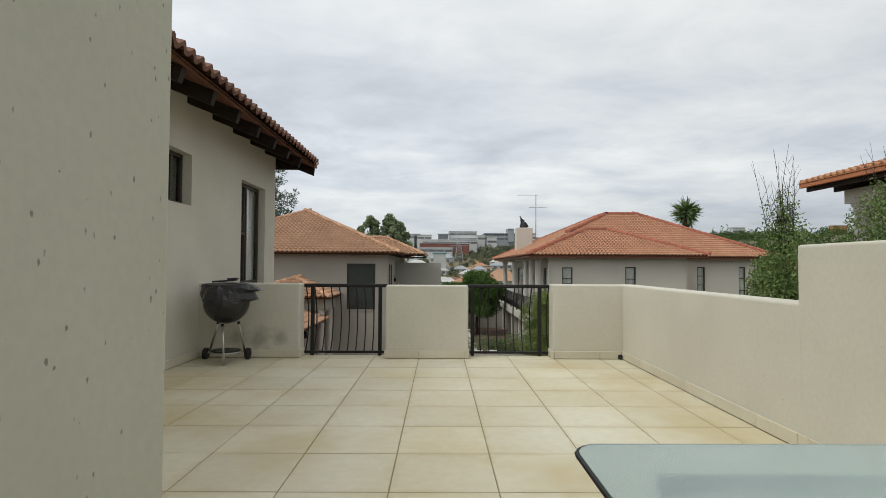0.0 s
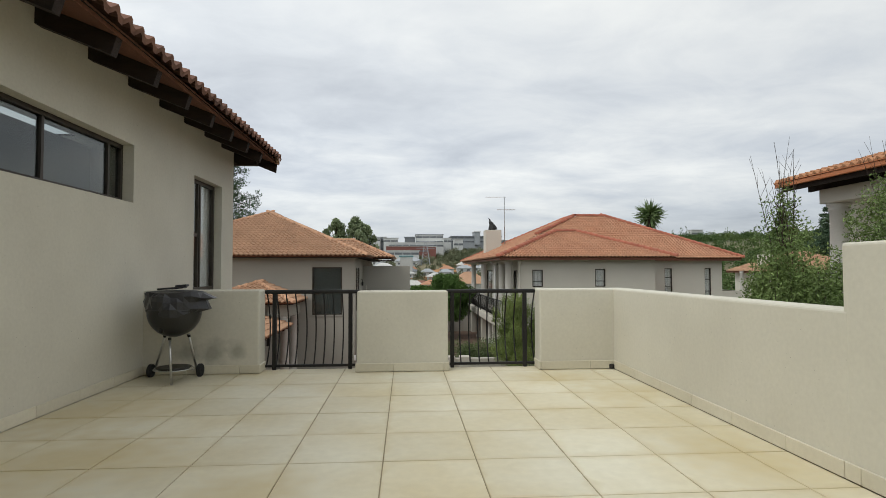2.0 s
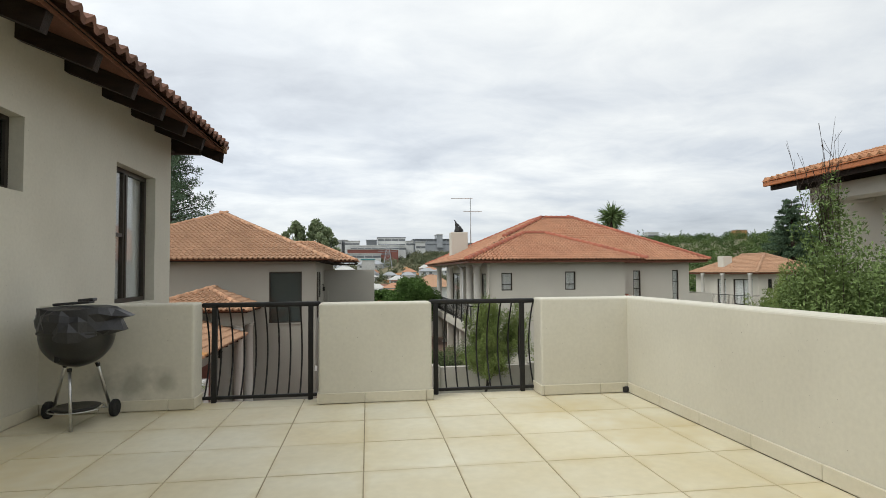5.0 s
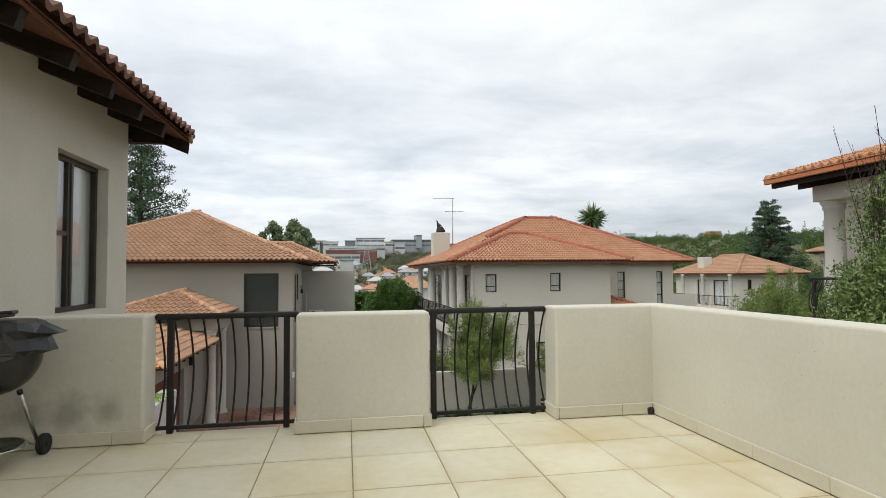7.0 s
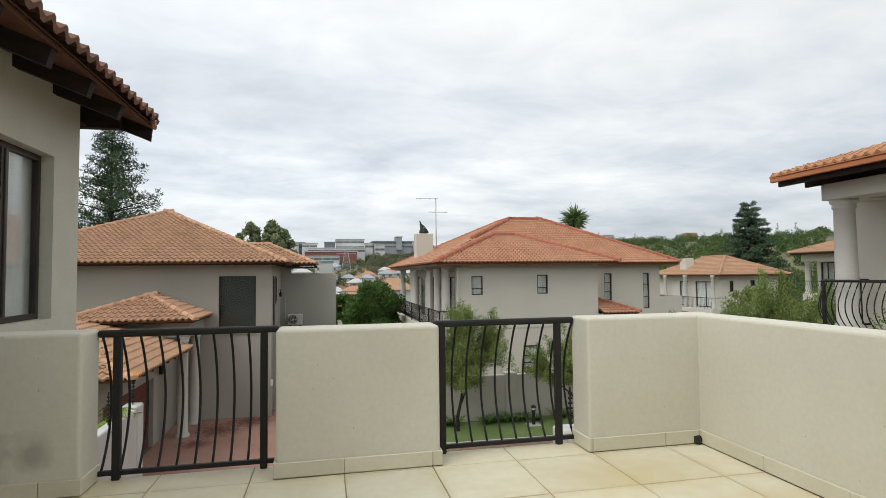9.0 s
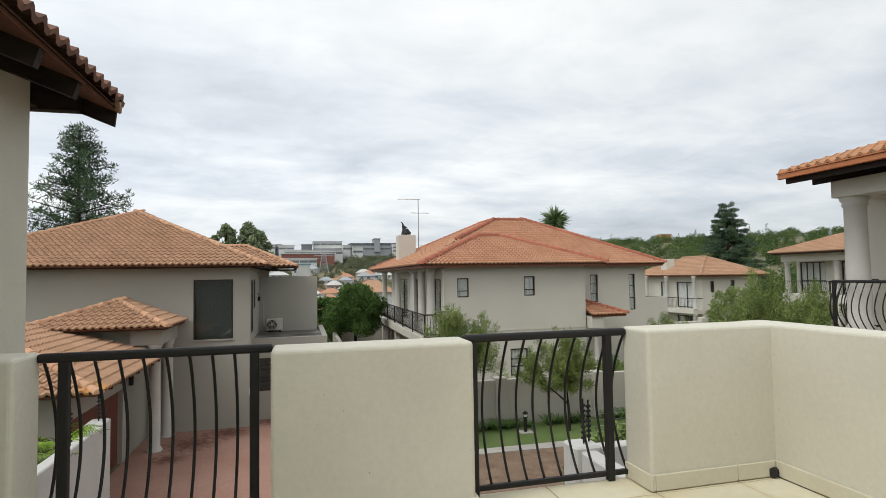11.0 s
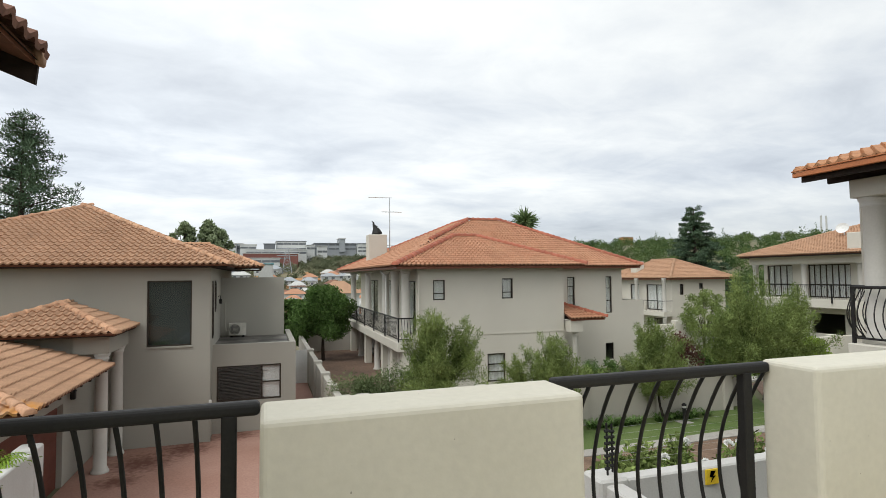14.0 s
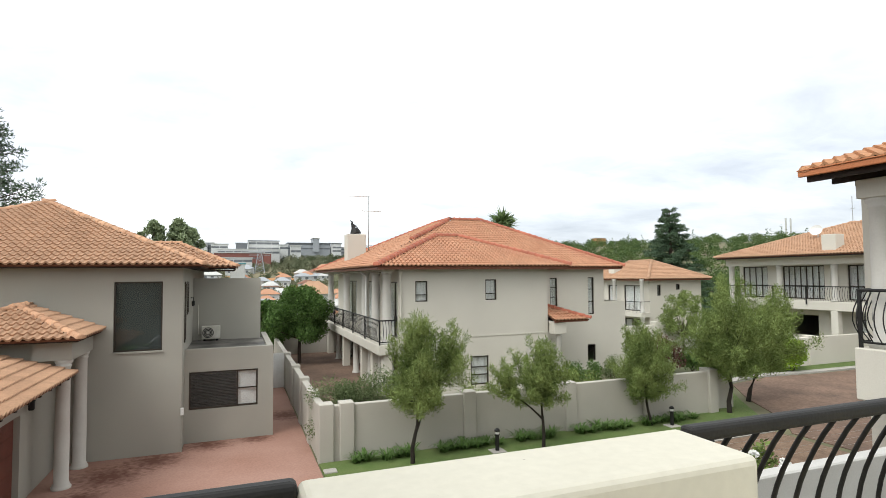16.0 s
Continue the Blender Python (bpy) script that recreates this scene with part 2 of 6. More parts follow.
M_SCREEN = mat("grey_window_screen", (0.2, 0.205, 0.2), (0.17, 0.175, 0.17), 0.6, 1.0, 20, 0)
M_BROWN = mat("weathered_brown_roof_tile", (0.22, 0.11, 0.075), (0.14, 0.075, 0.055), 0.85, 1.5, 25, 0.25, vary=0.2, grain=0.12)
M_DECK = mat("roof_underlay", (0.16, 0.07, 0.04), (0.12, 0.05, 0.03), 0.9)
M_FASCIA = mat("red_gutter_paint", (0.20, 0.075, 0.045), (0.16, 0.06, 0.035), 0.5, 3)
M_FASCIA_O = mat("orange_gutter_paint", (0.47, 0.17, 0.07), (0.40, 0.145, 0.06), 0.5, 3)
M_GREYWALL = mat("grey_taupe_plaster", (0.365, 0.35, 0.305), (0.335, 0.32, 0.28), 0.9, 0.6, 40, 0.12, grain=0.04)
M_H2WALL = mat("pale_taupe_plaster", (0.60, 0.57, 0.50), (0.56, 0.53, 0.465), 0.9, 0.5, 40, 0.1, grain=0.03)
M_YARD = mat("yard_wall_plaster", (0.46, 0.435, 0.385), (0.40, 0.38, 0.335), 0.9, 0.7, 40, 0.15, grain=0.05)
M_WHITEWALL = mat("white_plaster", (0.55, 0.54, 0.52), (0.47, 0.46, 0.44), 0.9, 1, 40, 0.15, grain=0.04)
M_COLUMN = mat("cast_stone_column", (0.55, 0.53, 0.49), (0.50, 0.48, 0.44), 0.85, 2, 30, 0.05, grain=0.03)
M_CURTAIN = mat("white_curtain_cloth", (0.72, 0.72, 0.70), (0.66, 0.66, 0.64), 0.95, 6, 60, 0.1)
M_BLIND = mat("dark_louvre_blind", (0.06, 0.055, 0.05), (0.05, 0.045, 0.04), 0.7, 6)
M_DARK = mat("dark_interior", (0.03, 0.028, 0.026), (0.02, 0.02, 0.02), 0.9)
M_DOOR = mat("red_brown_door_timber", (0.14, 0.045, 0.03), (0.11, 0.035, 0.024), 0.6, 3, 40, 0.15)
M_PAVE = mat("red_brick_paving", (0.36, 0.215, 0.17), (0.30, 0.165, 0.125), 0.85, 0.5, 18, 0.15, grain=0.1, stains=[(-2.6, 22.6, GZ_, 1.0), (-1.6, 23.6, GZ_, 0.9), (-0.2, 24.6, GZ_, 0.7), (1.2, 24.8, GZ_, 0.6), (-2.9, 21.2, GZ_, 0.6), (2.3, 27.5, GZ_, 0.9)], stain_colour=(0.10, 0.035, 0.022), stain=0.85)
M_PAVER = mat("red_brick_paver", (0.33, 0.165, 0.125), (0.23, 0.10, 0.075), 0.85, 0.45, 18, 0.15, vary=0.14, grain=0.1)
M_ROAD = mat("brown_paved_road", (0.20, 0.13, 0.095), (0.12, 0.082, 0.062), 0.9, 0.7, 9, 0.3, grain=0.22)
M_PATH = mat("grey_concrete_kerb", (0.40, 0.38, 0.35), (0.33, 0.31, 0.28), 0.9, 2, 40, 0.2)
M_SOIL = mat("brown_garden_soil", (0.15, 0.10, 0.07), (0.22, 0.15, 0.105), 0.95, 3, 30, 0.6, grain=0.3)
M_LAWN = mat("green_lawn", (0.085, 0.135, 0.035), (0.125, 0.165, 0.055), 0.95, 1.5, 40, 0.6, grain=0.25)
M_LAND = mat("dry_green_land", (0.085, 0.10, 0.05), (0.21, 0.18, 0.115), 0.95, 0.04, 0.6, 0.2, grain=0.2)
M_BARK = mat("dark_bark", (0.07, 0.05, 0.038), (0.04, 0.03, 0.024), 0.95, 6, 50, 0.5)
M_BARK_DARK = mat("blackish_bark", (0.032, 0.026, 0.02), (0.02, 0.016, 0.013), 0.95, 6, 50, 0.5)
M_LEAF_OLIVE = mat("olive_green_leaf", (0.21, 0.265, 0.085), (0.14, 0.19, 0.06), 0.9, 1.2, 8, 0, vary=0.35, spec=0.08, island=True)
M_LEAF_GUM = mat("pale_gum_leaf", (0.26, 0.31, 0.18), (0.20, 0.245, 0.14), 0.9, 1.2, 8, 0, vary=0.25, spec=0.08, island=True)
M_LEAF_SHRUB = mat("mid_green_leaf", (0.18, 0.245, 0.085), (0.12, 0.18, 0.06), 0.7, 1.2, 8, 0, vary=0.35, spec=0.15, island=True)
M_LEAF_GREY = mat("grey_green_leaf", (0.17, 0.21, 0.10), (0.11, 0.145, 0.065), 0.9, 1.2, 8, 0, vary=0.35, spec=0.08, island=True)
M_LEAF_DARK = mat("dark_green_leaf", (0.075, 0.135, 0.035), (0.11, 0.185, 0.055), 0.5, 1.2, 8, 0, vary=0.4, spec=0.08, island=True)
M_LEAF_FAN = mat("fan_palm_leaf", (0.16, 0.22, 0.09), (0.10, 0.15, 0.065), 0.7, 1.2, 8, 0, vary=0.35, spec=0.1, island=True)
M_LEAF_LIME = mat("lime_green_leaf", (0.22, 0.32, 0.04), (0.15, 0.25, 0.035), 0.6, 1.2, 8, 0, vary=0.3, spec=0.08, island=True)
M_LEAF_RED = mat("maroon_leaf", (0.10, 0.03, 0.03), (0.07, 0.04, 0.03), 0.6, 1.2, 8, 0, vary=0.35, spec=0.08, island=True)
M_NEEDLE = mat("pine_needle", (0.065, 0.105, 0.065), (0.095, 0.14, 0.08), 0.7, 0.8, 8, 0, vary=0.4, spec=0.08, island=True)
M_WOOD_FAR = mat("far_tree_leaf", (0.045, 0.085, 0.032), (0.125, 0.17, 0.06), 0.9, 0.14, 0.6, 0, vary=0.12, spec=0.08, island=True)
M_PETAL = mat("white_petal", (0.8, 0.8, 0.78), (0.75, 0.75, 0.72), 0.7, 5)
M_AGED = mat("aged_cream_enamel", (0.55, 0.53, 0.47), (0.47, 0.45, 0.39), 0.5, 3)
M_WHITE = mat("white_enamel", (0.72, 0.72, 0.70), (0.66, 0.66, 0.64), 0.4, 3)
M_CHROME = mat("brushed_steel", (0.55, 0.55, 0.54), (0.48, 0.48, 0.47), 0.28, 8, 90, 0.02, metal=1.0)
M_ENAMEL = mat("black_enamel", (0.012, 0.012, 0.012), (0.016, 0.016, 0.016), 0.3, 6, 60, 0.03, spec=0.5)
M_PLASTIC = mat("black_plastic_sheet", (0.022, 0.022, 0.025), (0.03, 0.03, 0.034), 0.4, 8, 60, 0.1, spec=0.5)
M_RUBBER = mat("black_rubber", (0.02, 0.02, 0.02), (0.026, 0.026, 0.026), 0.85, 8)
M_YELLOW = mat("yellow_sign_paint", (0.75, 0.52, 0.03), (0.68, 0.46, 0.03), 0.5, 5)
M_SLABTOP = mat("stained_flat_roof", (0.19, 0.18, 0.16), (0.035, 0.033, 0.03), 0.55, 1.3, 30, 0.3, grain=0.2)
M_GLASS = glass("window_glass", (0.95, 0.96, 0.96), 0.5)
M_GLASS_DARK = glass("tinted_window_glass", (0.62, 0.66, 0.66), 0.6)


def frosted():
    m = bpy.data.materials.new("frosted_table_glass")
    m.use_nodes = True
    b = m.node_tree.nodes["Principled BSDF"]
    b.inputs["Base Color"].default_value = (0.66, 0.80, 0.77, 1)
    b.inputs["Roughness"].default_value = 0.22
    b.inputs["Transmission Weight"].default_value = 0.7
    t = m.node_tree.nodes.new("ShaderNodeTexNoise")
    t.inputs["Scale"].default_value = 3.0
    r = m.node_tree.nodes.new("ShaderNodeMapRange")
    r.inputs["To Min"].default_value, r.inputs["To Max"].default_value = 0.15, 0.3
    m.node_tree.links.new(t.outputs["Fac"], r.inputs["Value"])
    m.node_tree.links.new(r.outputs[0], b.inputs["Roughness"])
    return m


M_FROST = frosted()


# ---- building blocks ----
def part(name, bm, material, parent=None, label="", smooth=False):
    """One mesh object from a bmesh, under a thing or part."""
    me = bpy.data.meshes.new(name)
    bm.normal_update()
    bm.to_mesh(me)
    bm.free()
    return link(name, me, material, parent, label, smooth)


def link(name, me, material, parent=None, label="", smooth=False):
    if material and not me.materials:
        me.materials.append(material)
    if smooth:
        me.polygons.foreach_set("use_smooth", [True] * len(me.polygons))
    ob = new(name, me)
    if parent:
        ob.parent = parent
        ob.matrix_parent_inverse = parent.matrix_basis.inverted()
    if label:
        ob["label"] = label
    return ob


def thing(name, place, label, category, group="", kind=""):
    e = new(name)
    e.location = place
    e.empty_display_size = 0.1
    return tagged(e, label, category, group, kind)


def add_box(bm, x0, x1, y0, y1, z0, z1, bevel=0.0, seg=1):
    v = [bm.verts.new((x, y, z)) for x in (x0, x1) for y in (y0, y1) for z in (z0, z1)]
    faces = [bm.faces.new([v[i] for i in q]) for q in ((0, 1, 3, 2), (4, 6, 7, 5), (0, 4, 5, 1), (2, 3, 7, 6), (0, 2, 6, 4), (1, 5, 7, 3))]
    if bevel:
        ed = {e for f in faces for e in f.edges}
        bmesh.ops.bevel(bm, geom=list(ed), offset=bevel, segments=seg, affect="EDGES", profile=0.5)
    return bm


def box(x0, x1, y0, y1, z0, z1, bevel=0.0, seg=1):
    return add_box(bmesh.new(), x0, x1, y0, y1, z0, z1, bevel, seg)


def holed_wall(axis, a0, a1, u0, u1, z0, z1, holes=()):
    """A wall that fills a0..a1 across and u0..u1 along, with openings (u0, u1, z0, z1) right through it. axis: the one across."""
    bm = bmesh.new()
    us = sorted({u0, u1, *[h[0] for h in holes], *[h[1] for h in holes]})
    zs = sorted({z0, z1, *[h[2] for h in holes], *[h[3] for h in holes]})

    def solid(i, j):
        if not (0 <= i < len(us) - 1 and 0 <= j < len(zs) - 1):
            return False
        cu, cz = (us[i] + us[i + 1]) / 2, (zs[j] + zs[j + 1]) / 2
        return not any(h[0] < cu < h[1] and h[2] < cz < h[3] for h in holes)

    verts = {}

    def V(a, u, z):
        k = (a, u, z)
        if k not in verts:
            verts[k] = bm.verts.new((a, u, z) if axis == "x" else (u, a, z))
        return verts[k]

    for i in range(len(us) - 1):
        for j in range(len(zs) - 1):
            if not solid(i, j):
                continue
            ua, ub, za, zb = us[i], us[i + 1], zs[j], zs[j + 1]
            bm.faces.new([V(a0, ua, za), V(a0, ub, za), V(a0, ub, zb), V(a0, ua, zb)])
            bm.faces.new([V(a1, ua, za), V(a1, ua, zb), V(a1, ub, zb), V(a1, ub, za)])
            for di, dj, p, q in ((-1, 0, (ua, za), (ua, zb)), (1, 0, (ub, za), (ub, zb)), (0, -1, (ua, za), (ub, za)), (0, 1, (ua, zb), (ub, zb))):
                if not solid(i + di, j + dj):
                    bm.faces.new([V(a0, *p), V(a1, *p), V(a1, *q), V(a0, *q)])
    bmesh.ops.recalc_face_normals(bm, faces=bm.faces)
    return bm


def add_tube(bm, pts, radii, seg=8, cap=True):
    """A round bar through pts."""
    pts = [Vector(p) for p in pts]
    rings = []
    for i, p in enumerate(pts):
        d = (pts[min(i + 1, len(pts) - 1)] - pts[max(i - 1, 0)]).normalized()
        a = d.cross(Vector((0, 0, 1)) if abs(d.z) < 0.9 else Vector((1, 0, 0))).normalized()
        b = d.cross(a)
        r = radii[i] if isinstance(radii, (list, tuple)) else radii
        rings.append([bm.verts.new(p + (a * math.cos(2 * math.pi * k / seg) + b * math.sin(2 * math.pi * k / seg)) * r) for k in range(seg)])
    for r0, r1 in zip(rings, rings[1:]):
        for k in range(seg):
            bm.faces.new((r0[k], r0[(k + 1) % seg], r1[(k + 1) % seg], r1[k]))
    if cap:
        bm.faces.new(rings[0][::-1]), bm.faces.new(rings[-1])
    return bm


def tube(pts, radii, seg=8):
    return add_tube(bmesh.new(), pts, radii, seg)


def lathe(profile, centre, seg=20):
    """A turned solid: profile of (radius, z)."""
    bm = bmesh.new()
    rings = []
    for r, z in profile:
        rings.append([bm.verts.new((centre[0] + r * math.cos(2 * math.pi * k / seg), centre[1] + r * math.sin(2 * math.pi * k / seg), centre[2] + z)) for k in range(seg)])
    for r0, r1 in zip(rings, rings[1:]):
        for k in range(seg):
            bm.faces.new((r0[k], r0[(k + 1) % seg], r1[(k + 1) % seg], r1[k]))
    bm.faces.new(rings[0][::-1]), bm.faces.new(rings[-1])
    return bm


def mesh_from(name, verts, faces):
    me = bpy.data.meshes.new(name)
    me.from_pydata(verts, [], faces)
    me.update()
    return me


# roof tiles
TW, TL, TE = 0.2, 0.39, 0.3


def tile_shape(w=TW, l=TL, n=6, rise=0.062):
    vs, fs = [], []
    for k in range(n + 1):
        u = k / n
        h = rise * (0.5 - 0.5 * math.cos(2 * math.pi * min(1, u * 1.35))) if u < 0.74 else 0.0
        vs += [((u - 0.5) * w * 1.06, 0, h + 0.055), ((u - 0.5) * w * 1.06, l, h), ((u - 0.5) * w * 1.06, 0, h)]
    for k in range(n):
        a, b = 3 * k, 3 * k + 3
        fs += [(a, b, b + 1, a + 1), (a + 2, b + 2, b, a)]
    return vs, fs


TILE_V, TILE_F = tile_shape()
TILE_MESHES = {}


def tile_mesh(material):
    if material.name not in TILE_MESHES:
        me = mesh_from("roof_tile", TILE_V, TILE_F)
        me.materials.append(material)
        TILE_MESHES[material.name] = me
    return TILE_MESHES[material.name]


TILE_QUEUE = []


def inside(poly, x, y):
    c = False
    for (x0, y0), (x1, y1) in zip(poly, poly[1:] + poly[:1]):
        if (y0 > y) != (y1 > y) and x < (x1 - x0) * (y - y0) / (y1 - y0) + x0:
            c = not c
    return c


def slope(roof, corners, single, joined, singles=0, toward=(1, 3, 0), thick=0.07):
    """One roof plane: a deck, and a field of tiles. corners: the eave from its left to its right as seen from outside, then the rest anticlockwise."""
    c = [Vector(p) for p in corners]
    u = (c[1] - c[0]).normalized()
    n = u.cross(c[2] - c[1]).normalized()
    v = n.cross(u)
    bm = bmesh.new()
    top = [bm.verts.new(p - n * 0.012) for p in c]
    low = [bm.verts.new(p - n * thick) for p in c]
    bm.faces.new(top), bm.faces.new(low[::-1])
    for i in range(len(c)):
        j = (i + 1) % len(c)
        bm.faces.new((top[i], low[i], low[j], top[j]))
    part("deck", bm, M_DECK, roof)
    flat = [((p - c[0]).dot(u), (p - c[0]).dot(v)) for p in c]
    us, vs = [p[0] for p in flat], [p[1] for p in flat]
    spots = []
    y = -0.06
    while y < max(vs):
        x = min(us) + TW / 2
        while x < max(us):
            if inside(flat, x, y + 0.19):
                spots.append((x, y))
            x += TW
        y += TE
    near = sorted(range(len(spots)), key=lambda i: (c[0] + u * spots[i][0] + v * spots[i][1] - Vector(toward)).length)
    alone = set(near[:singles])
    vv, ff = [], []
    base = np.array(TILE_V)
    rng = random.Random(len(spots))
    for i, (x, y) in enumerate(spots):
        o = c[0] + u * x + v * y + n * rng.uniform(0, 0.006)
        if i in alone:
            m = Matrix((( u.x, v.x, n.x, o.x), (u.y, v.y, n.y, o.y), (u.z, v.z, n.z, o.z), (0, 0, 0, 1)))
            TILE_QUEUE.append((roof, single, m))
        else:
            k = len(vv)
            w = np.array(o) + base[:, :1] * np.array(u) + base[:, 1:2] * np.array(v) + base[:, 2:] * np.array(n)
            vv.extend(map(tuple, w))
            ff.extend(tuple(q + k for q in f) for f in TILE_F)
    if ff:
        tagged(link("roof_tiles", mesh_from("roof_tiles", vv, ff), joined, roof), kind="stuff")


def ridge(roof, a, b, material, r=0.13, step=0.36, lift=0.055):
    """Half-round capping tiles along a hip or ridge."""
    a, b = Vector(a), Vector(b)
    if a.z > b.z:
        a, b = b, a
    d = b - a
    count = max(1, int(d.length / step))
    d.normalize()
    side = d.cross(Vector((0, 0, 1))).normalized()
    up = side.cross(d)
    key = ("cap", material.name, round(r, 3))
    if key not in TILE_MESHES:
        vs, fs = [], []
        for s, (rr, l) in enumerate(((r * 1.12, 0.0), (r * 1.12, 0.07), (r * 0.98, 0.075), (r * 0.92, step + 0.05))):
            for k in range(7):
                t = math.pi * k / 6
                vs.append((rr * math.cos(t), l, rr * math.sin(t) * 0.95 - 0.02))
        for s in range(3):
            for k in range(6):
                a0 = s * 7 + k
                fs.append((a0, a0 + 1, a0 + 8, a0 + 7))
        fs.append(tuple(range(6, -1, -1)))
        me = mesh_from("ridge_tile", vs, fs)
        me.materials.append(material)
        me.polygons.foreach_set("use_smooth", [True] * len(me.polygons))
        TILE_MESHES[key] = me
    for i in range(count + 1):
        o = a + d * step * i - d * 0.08 + up * lift
        m = Matrix(((side.x, d.x, up.x, o.x), (side.y, d.y, up.y, o.y), (side.z, d.z, up.z, o.z), (0, 0, 0, 1)))
        TILE_QUEUE.append((roof, key, m))


def lay_tiles():
    for roof, key, m in TILE_QUEUE:
        ridge_piece = isinstance(key, tuple)
        ob = new("ridge_tile" if ridge_piece else "roof_tile", TILE_MESHES[key] if ridge_piece else tile_mesh(key))
        ob.parent = roof
        ob.matrix_parent_inverse = Matrix.Identity(4)
        ob.matrix_basis = m


def window(parent, axis, face, u0, u1, z0, z1, out, verts=(), horiz=(), pane=None, fill=None, fw=0.05, deep=0.1, name="window", frame_mat=None):
    """A framed window set deep in an opening. out: the side that the face looks to, +1 or -1; verts, horiz: bars at these places; fill: what hangs behind it."""
    pane, frame_mat = pane or M_GLASS, frame_mat or M_BRONZE
    a = face - out * deep

    def bx(bm, ua, ub, za, zb, t0, t1):
        lo, hi = sorted((a + out * t0, a + out * t1))
        return add_box(bm, lo, hi, ua, ub, za, zb) if axis == "x" else add_box(bm, ua, ub, lo, hi, za, zb)

    bm = bmesh.new()
    for ua, ub, za, zb in ((u0, u0 + fw, z0, z1), (u1 - fw, u1, z0, z1), (u0 + fw, u1 - fw, z0, z0 + fw), (u0 + fw, u1 - fw, z1 - fw, z1)):
        bx(bm, ua, ub, za, zb, -0.03, 0.03)
    w = part(name, bm, frame_mat, parent)
    for v in verts:
        part("mullion", bx(bmesh.new(), v - fw * 0.4, v + fw * 0.4, z0 + fw, z1 - fw, -0.025, 0.025), frame_mat, w)
    cuts = [u0 + fw, *verts, u1 - fw]
    for h in horiz:
        zc, ia = (h, None) if isinstance(h, (int, float)) else h
        spans = [(cuts[i], cuts[i + 1]) for i in range(len(cuts) - 1) if ia is None or i == ia]
        for ua, ub in spans:
            part("transom", bx(bmesh.new(), ua, ub, zc - fw * 0.4, zc + fw * 0.4, -0.02, 0.02), frame_mat, w)
    for i in range(len(cuts) - 1):
        p = part("pane", bx(bmesh.new(), cuts[i], cuts[i + 1], z0 + fw, z1 - fw, -0.004, 0.004), pane, w)
        p.visible_shadow = False
    if fill:
        bm = bmesh.new()
        if fill == "screen":
            part("screen", bx(bm, u0 + fw, u1 - fw, z0 + fw, z1 - fw, -0.075, -0.06), M_SCREEN, w)
        elif fill == "blind":
            z = z0 + fw
            while z < z1 - fw:
                bx(bm, u0 + fw, u1 - fw, z, z + 0.035, -0.11, -0.09)
                z += 0.045
            part("blind", bm, M_BLIND, w)
        else:
            spans = [(u0, u1)] if fill == "curtain" else [(u0, u0 + (u1 - u0) * 0.3), (u1 - (u1 - u0) * 0.3, u1)]
            for ua, ub in spans:
                bm = bmesh.new()
                cnt = max(6, int((ub - ua) / 0.03))
                prev = None
                for k in range(cnt + 1):
                    u = ua + (ub - ua) * k / cnt
                    off = a - out * (0.06 + 0.02 * math.sin(u * 34))
                    pts = [(off, u, z) if axis == "x" else (u, off, z) for z in (z0, z1)]
                    cur = [bm.verts.new(p) for p in pts]
                    if prev:
                        bm.faces.new((prev[0], cur[0], cur[1], prev[1]))
                    prev = cur
                part("curtain", bm, M_CURTAIN, w, smooth=True)
    return w

# ---- terrace ----
GZ = -3.85  # the street level below
X0, X1, Y0, Y1 = -1.80, 3.80, -2.4, 6.69


def structure(name, bm, material, label, category):
    return tagged(part(name, bm, material), label, category, kind="structure")


floor = structure("floor", box(-2.19, 4.015, -2.6, 6.965, -0.35, -0.006), M_GROUT, "terrace floor of sand-coloured square tiles with dark joints", "floor")
lower = structure("wall_lower_storey", box(-2.19, 4.01, -2.6, 6.955, GZ - 0.3, -0.352), M_WALL, "cream plastered wall of the storey under the terrace", "wall")
walls = {}
for nm, xa, xb in (("wall_front_1", -1.85, -0.476), ("wall_front_2", 0.66, 1.755), ("wall_front_3", 2.875, 3.86)):
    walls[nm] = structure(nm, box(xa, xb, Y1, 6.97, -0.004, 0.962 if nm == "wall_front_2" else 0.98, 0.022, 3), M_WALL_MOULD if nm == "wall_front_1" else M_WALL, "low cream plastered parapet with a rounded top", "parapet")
walls["wall_east"] = structure("wall_east", box(X1, 4.02, 3.10, 6.972, -0.004, 0.983, 0.022, 3), M_WALL, "low cream plastered parapet along the terrace", "parapet")
walls["wall_east_high"] = structure("wall_east_high", box(3.802, 4.018, Y0, 3.15, -0.004, 1.375, 0.02, 3), M_WALL, "higher cream plastered parapet that steps down", "parapet")
pier = structure("wall_pier", box(0.32, 0.633, Y0, 0.94, -0.004, 3.15, 0.02, 3), M_WALL_SPOT, "tall cream plastered wall end with weather stains", "wall")
structure("wall_south", box(-2.2, 4.02, -2.62, Y0, -0.35, 3.15), M_WALL, "plain cream plastered wall at the back of the terrace", "wall")

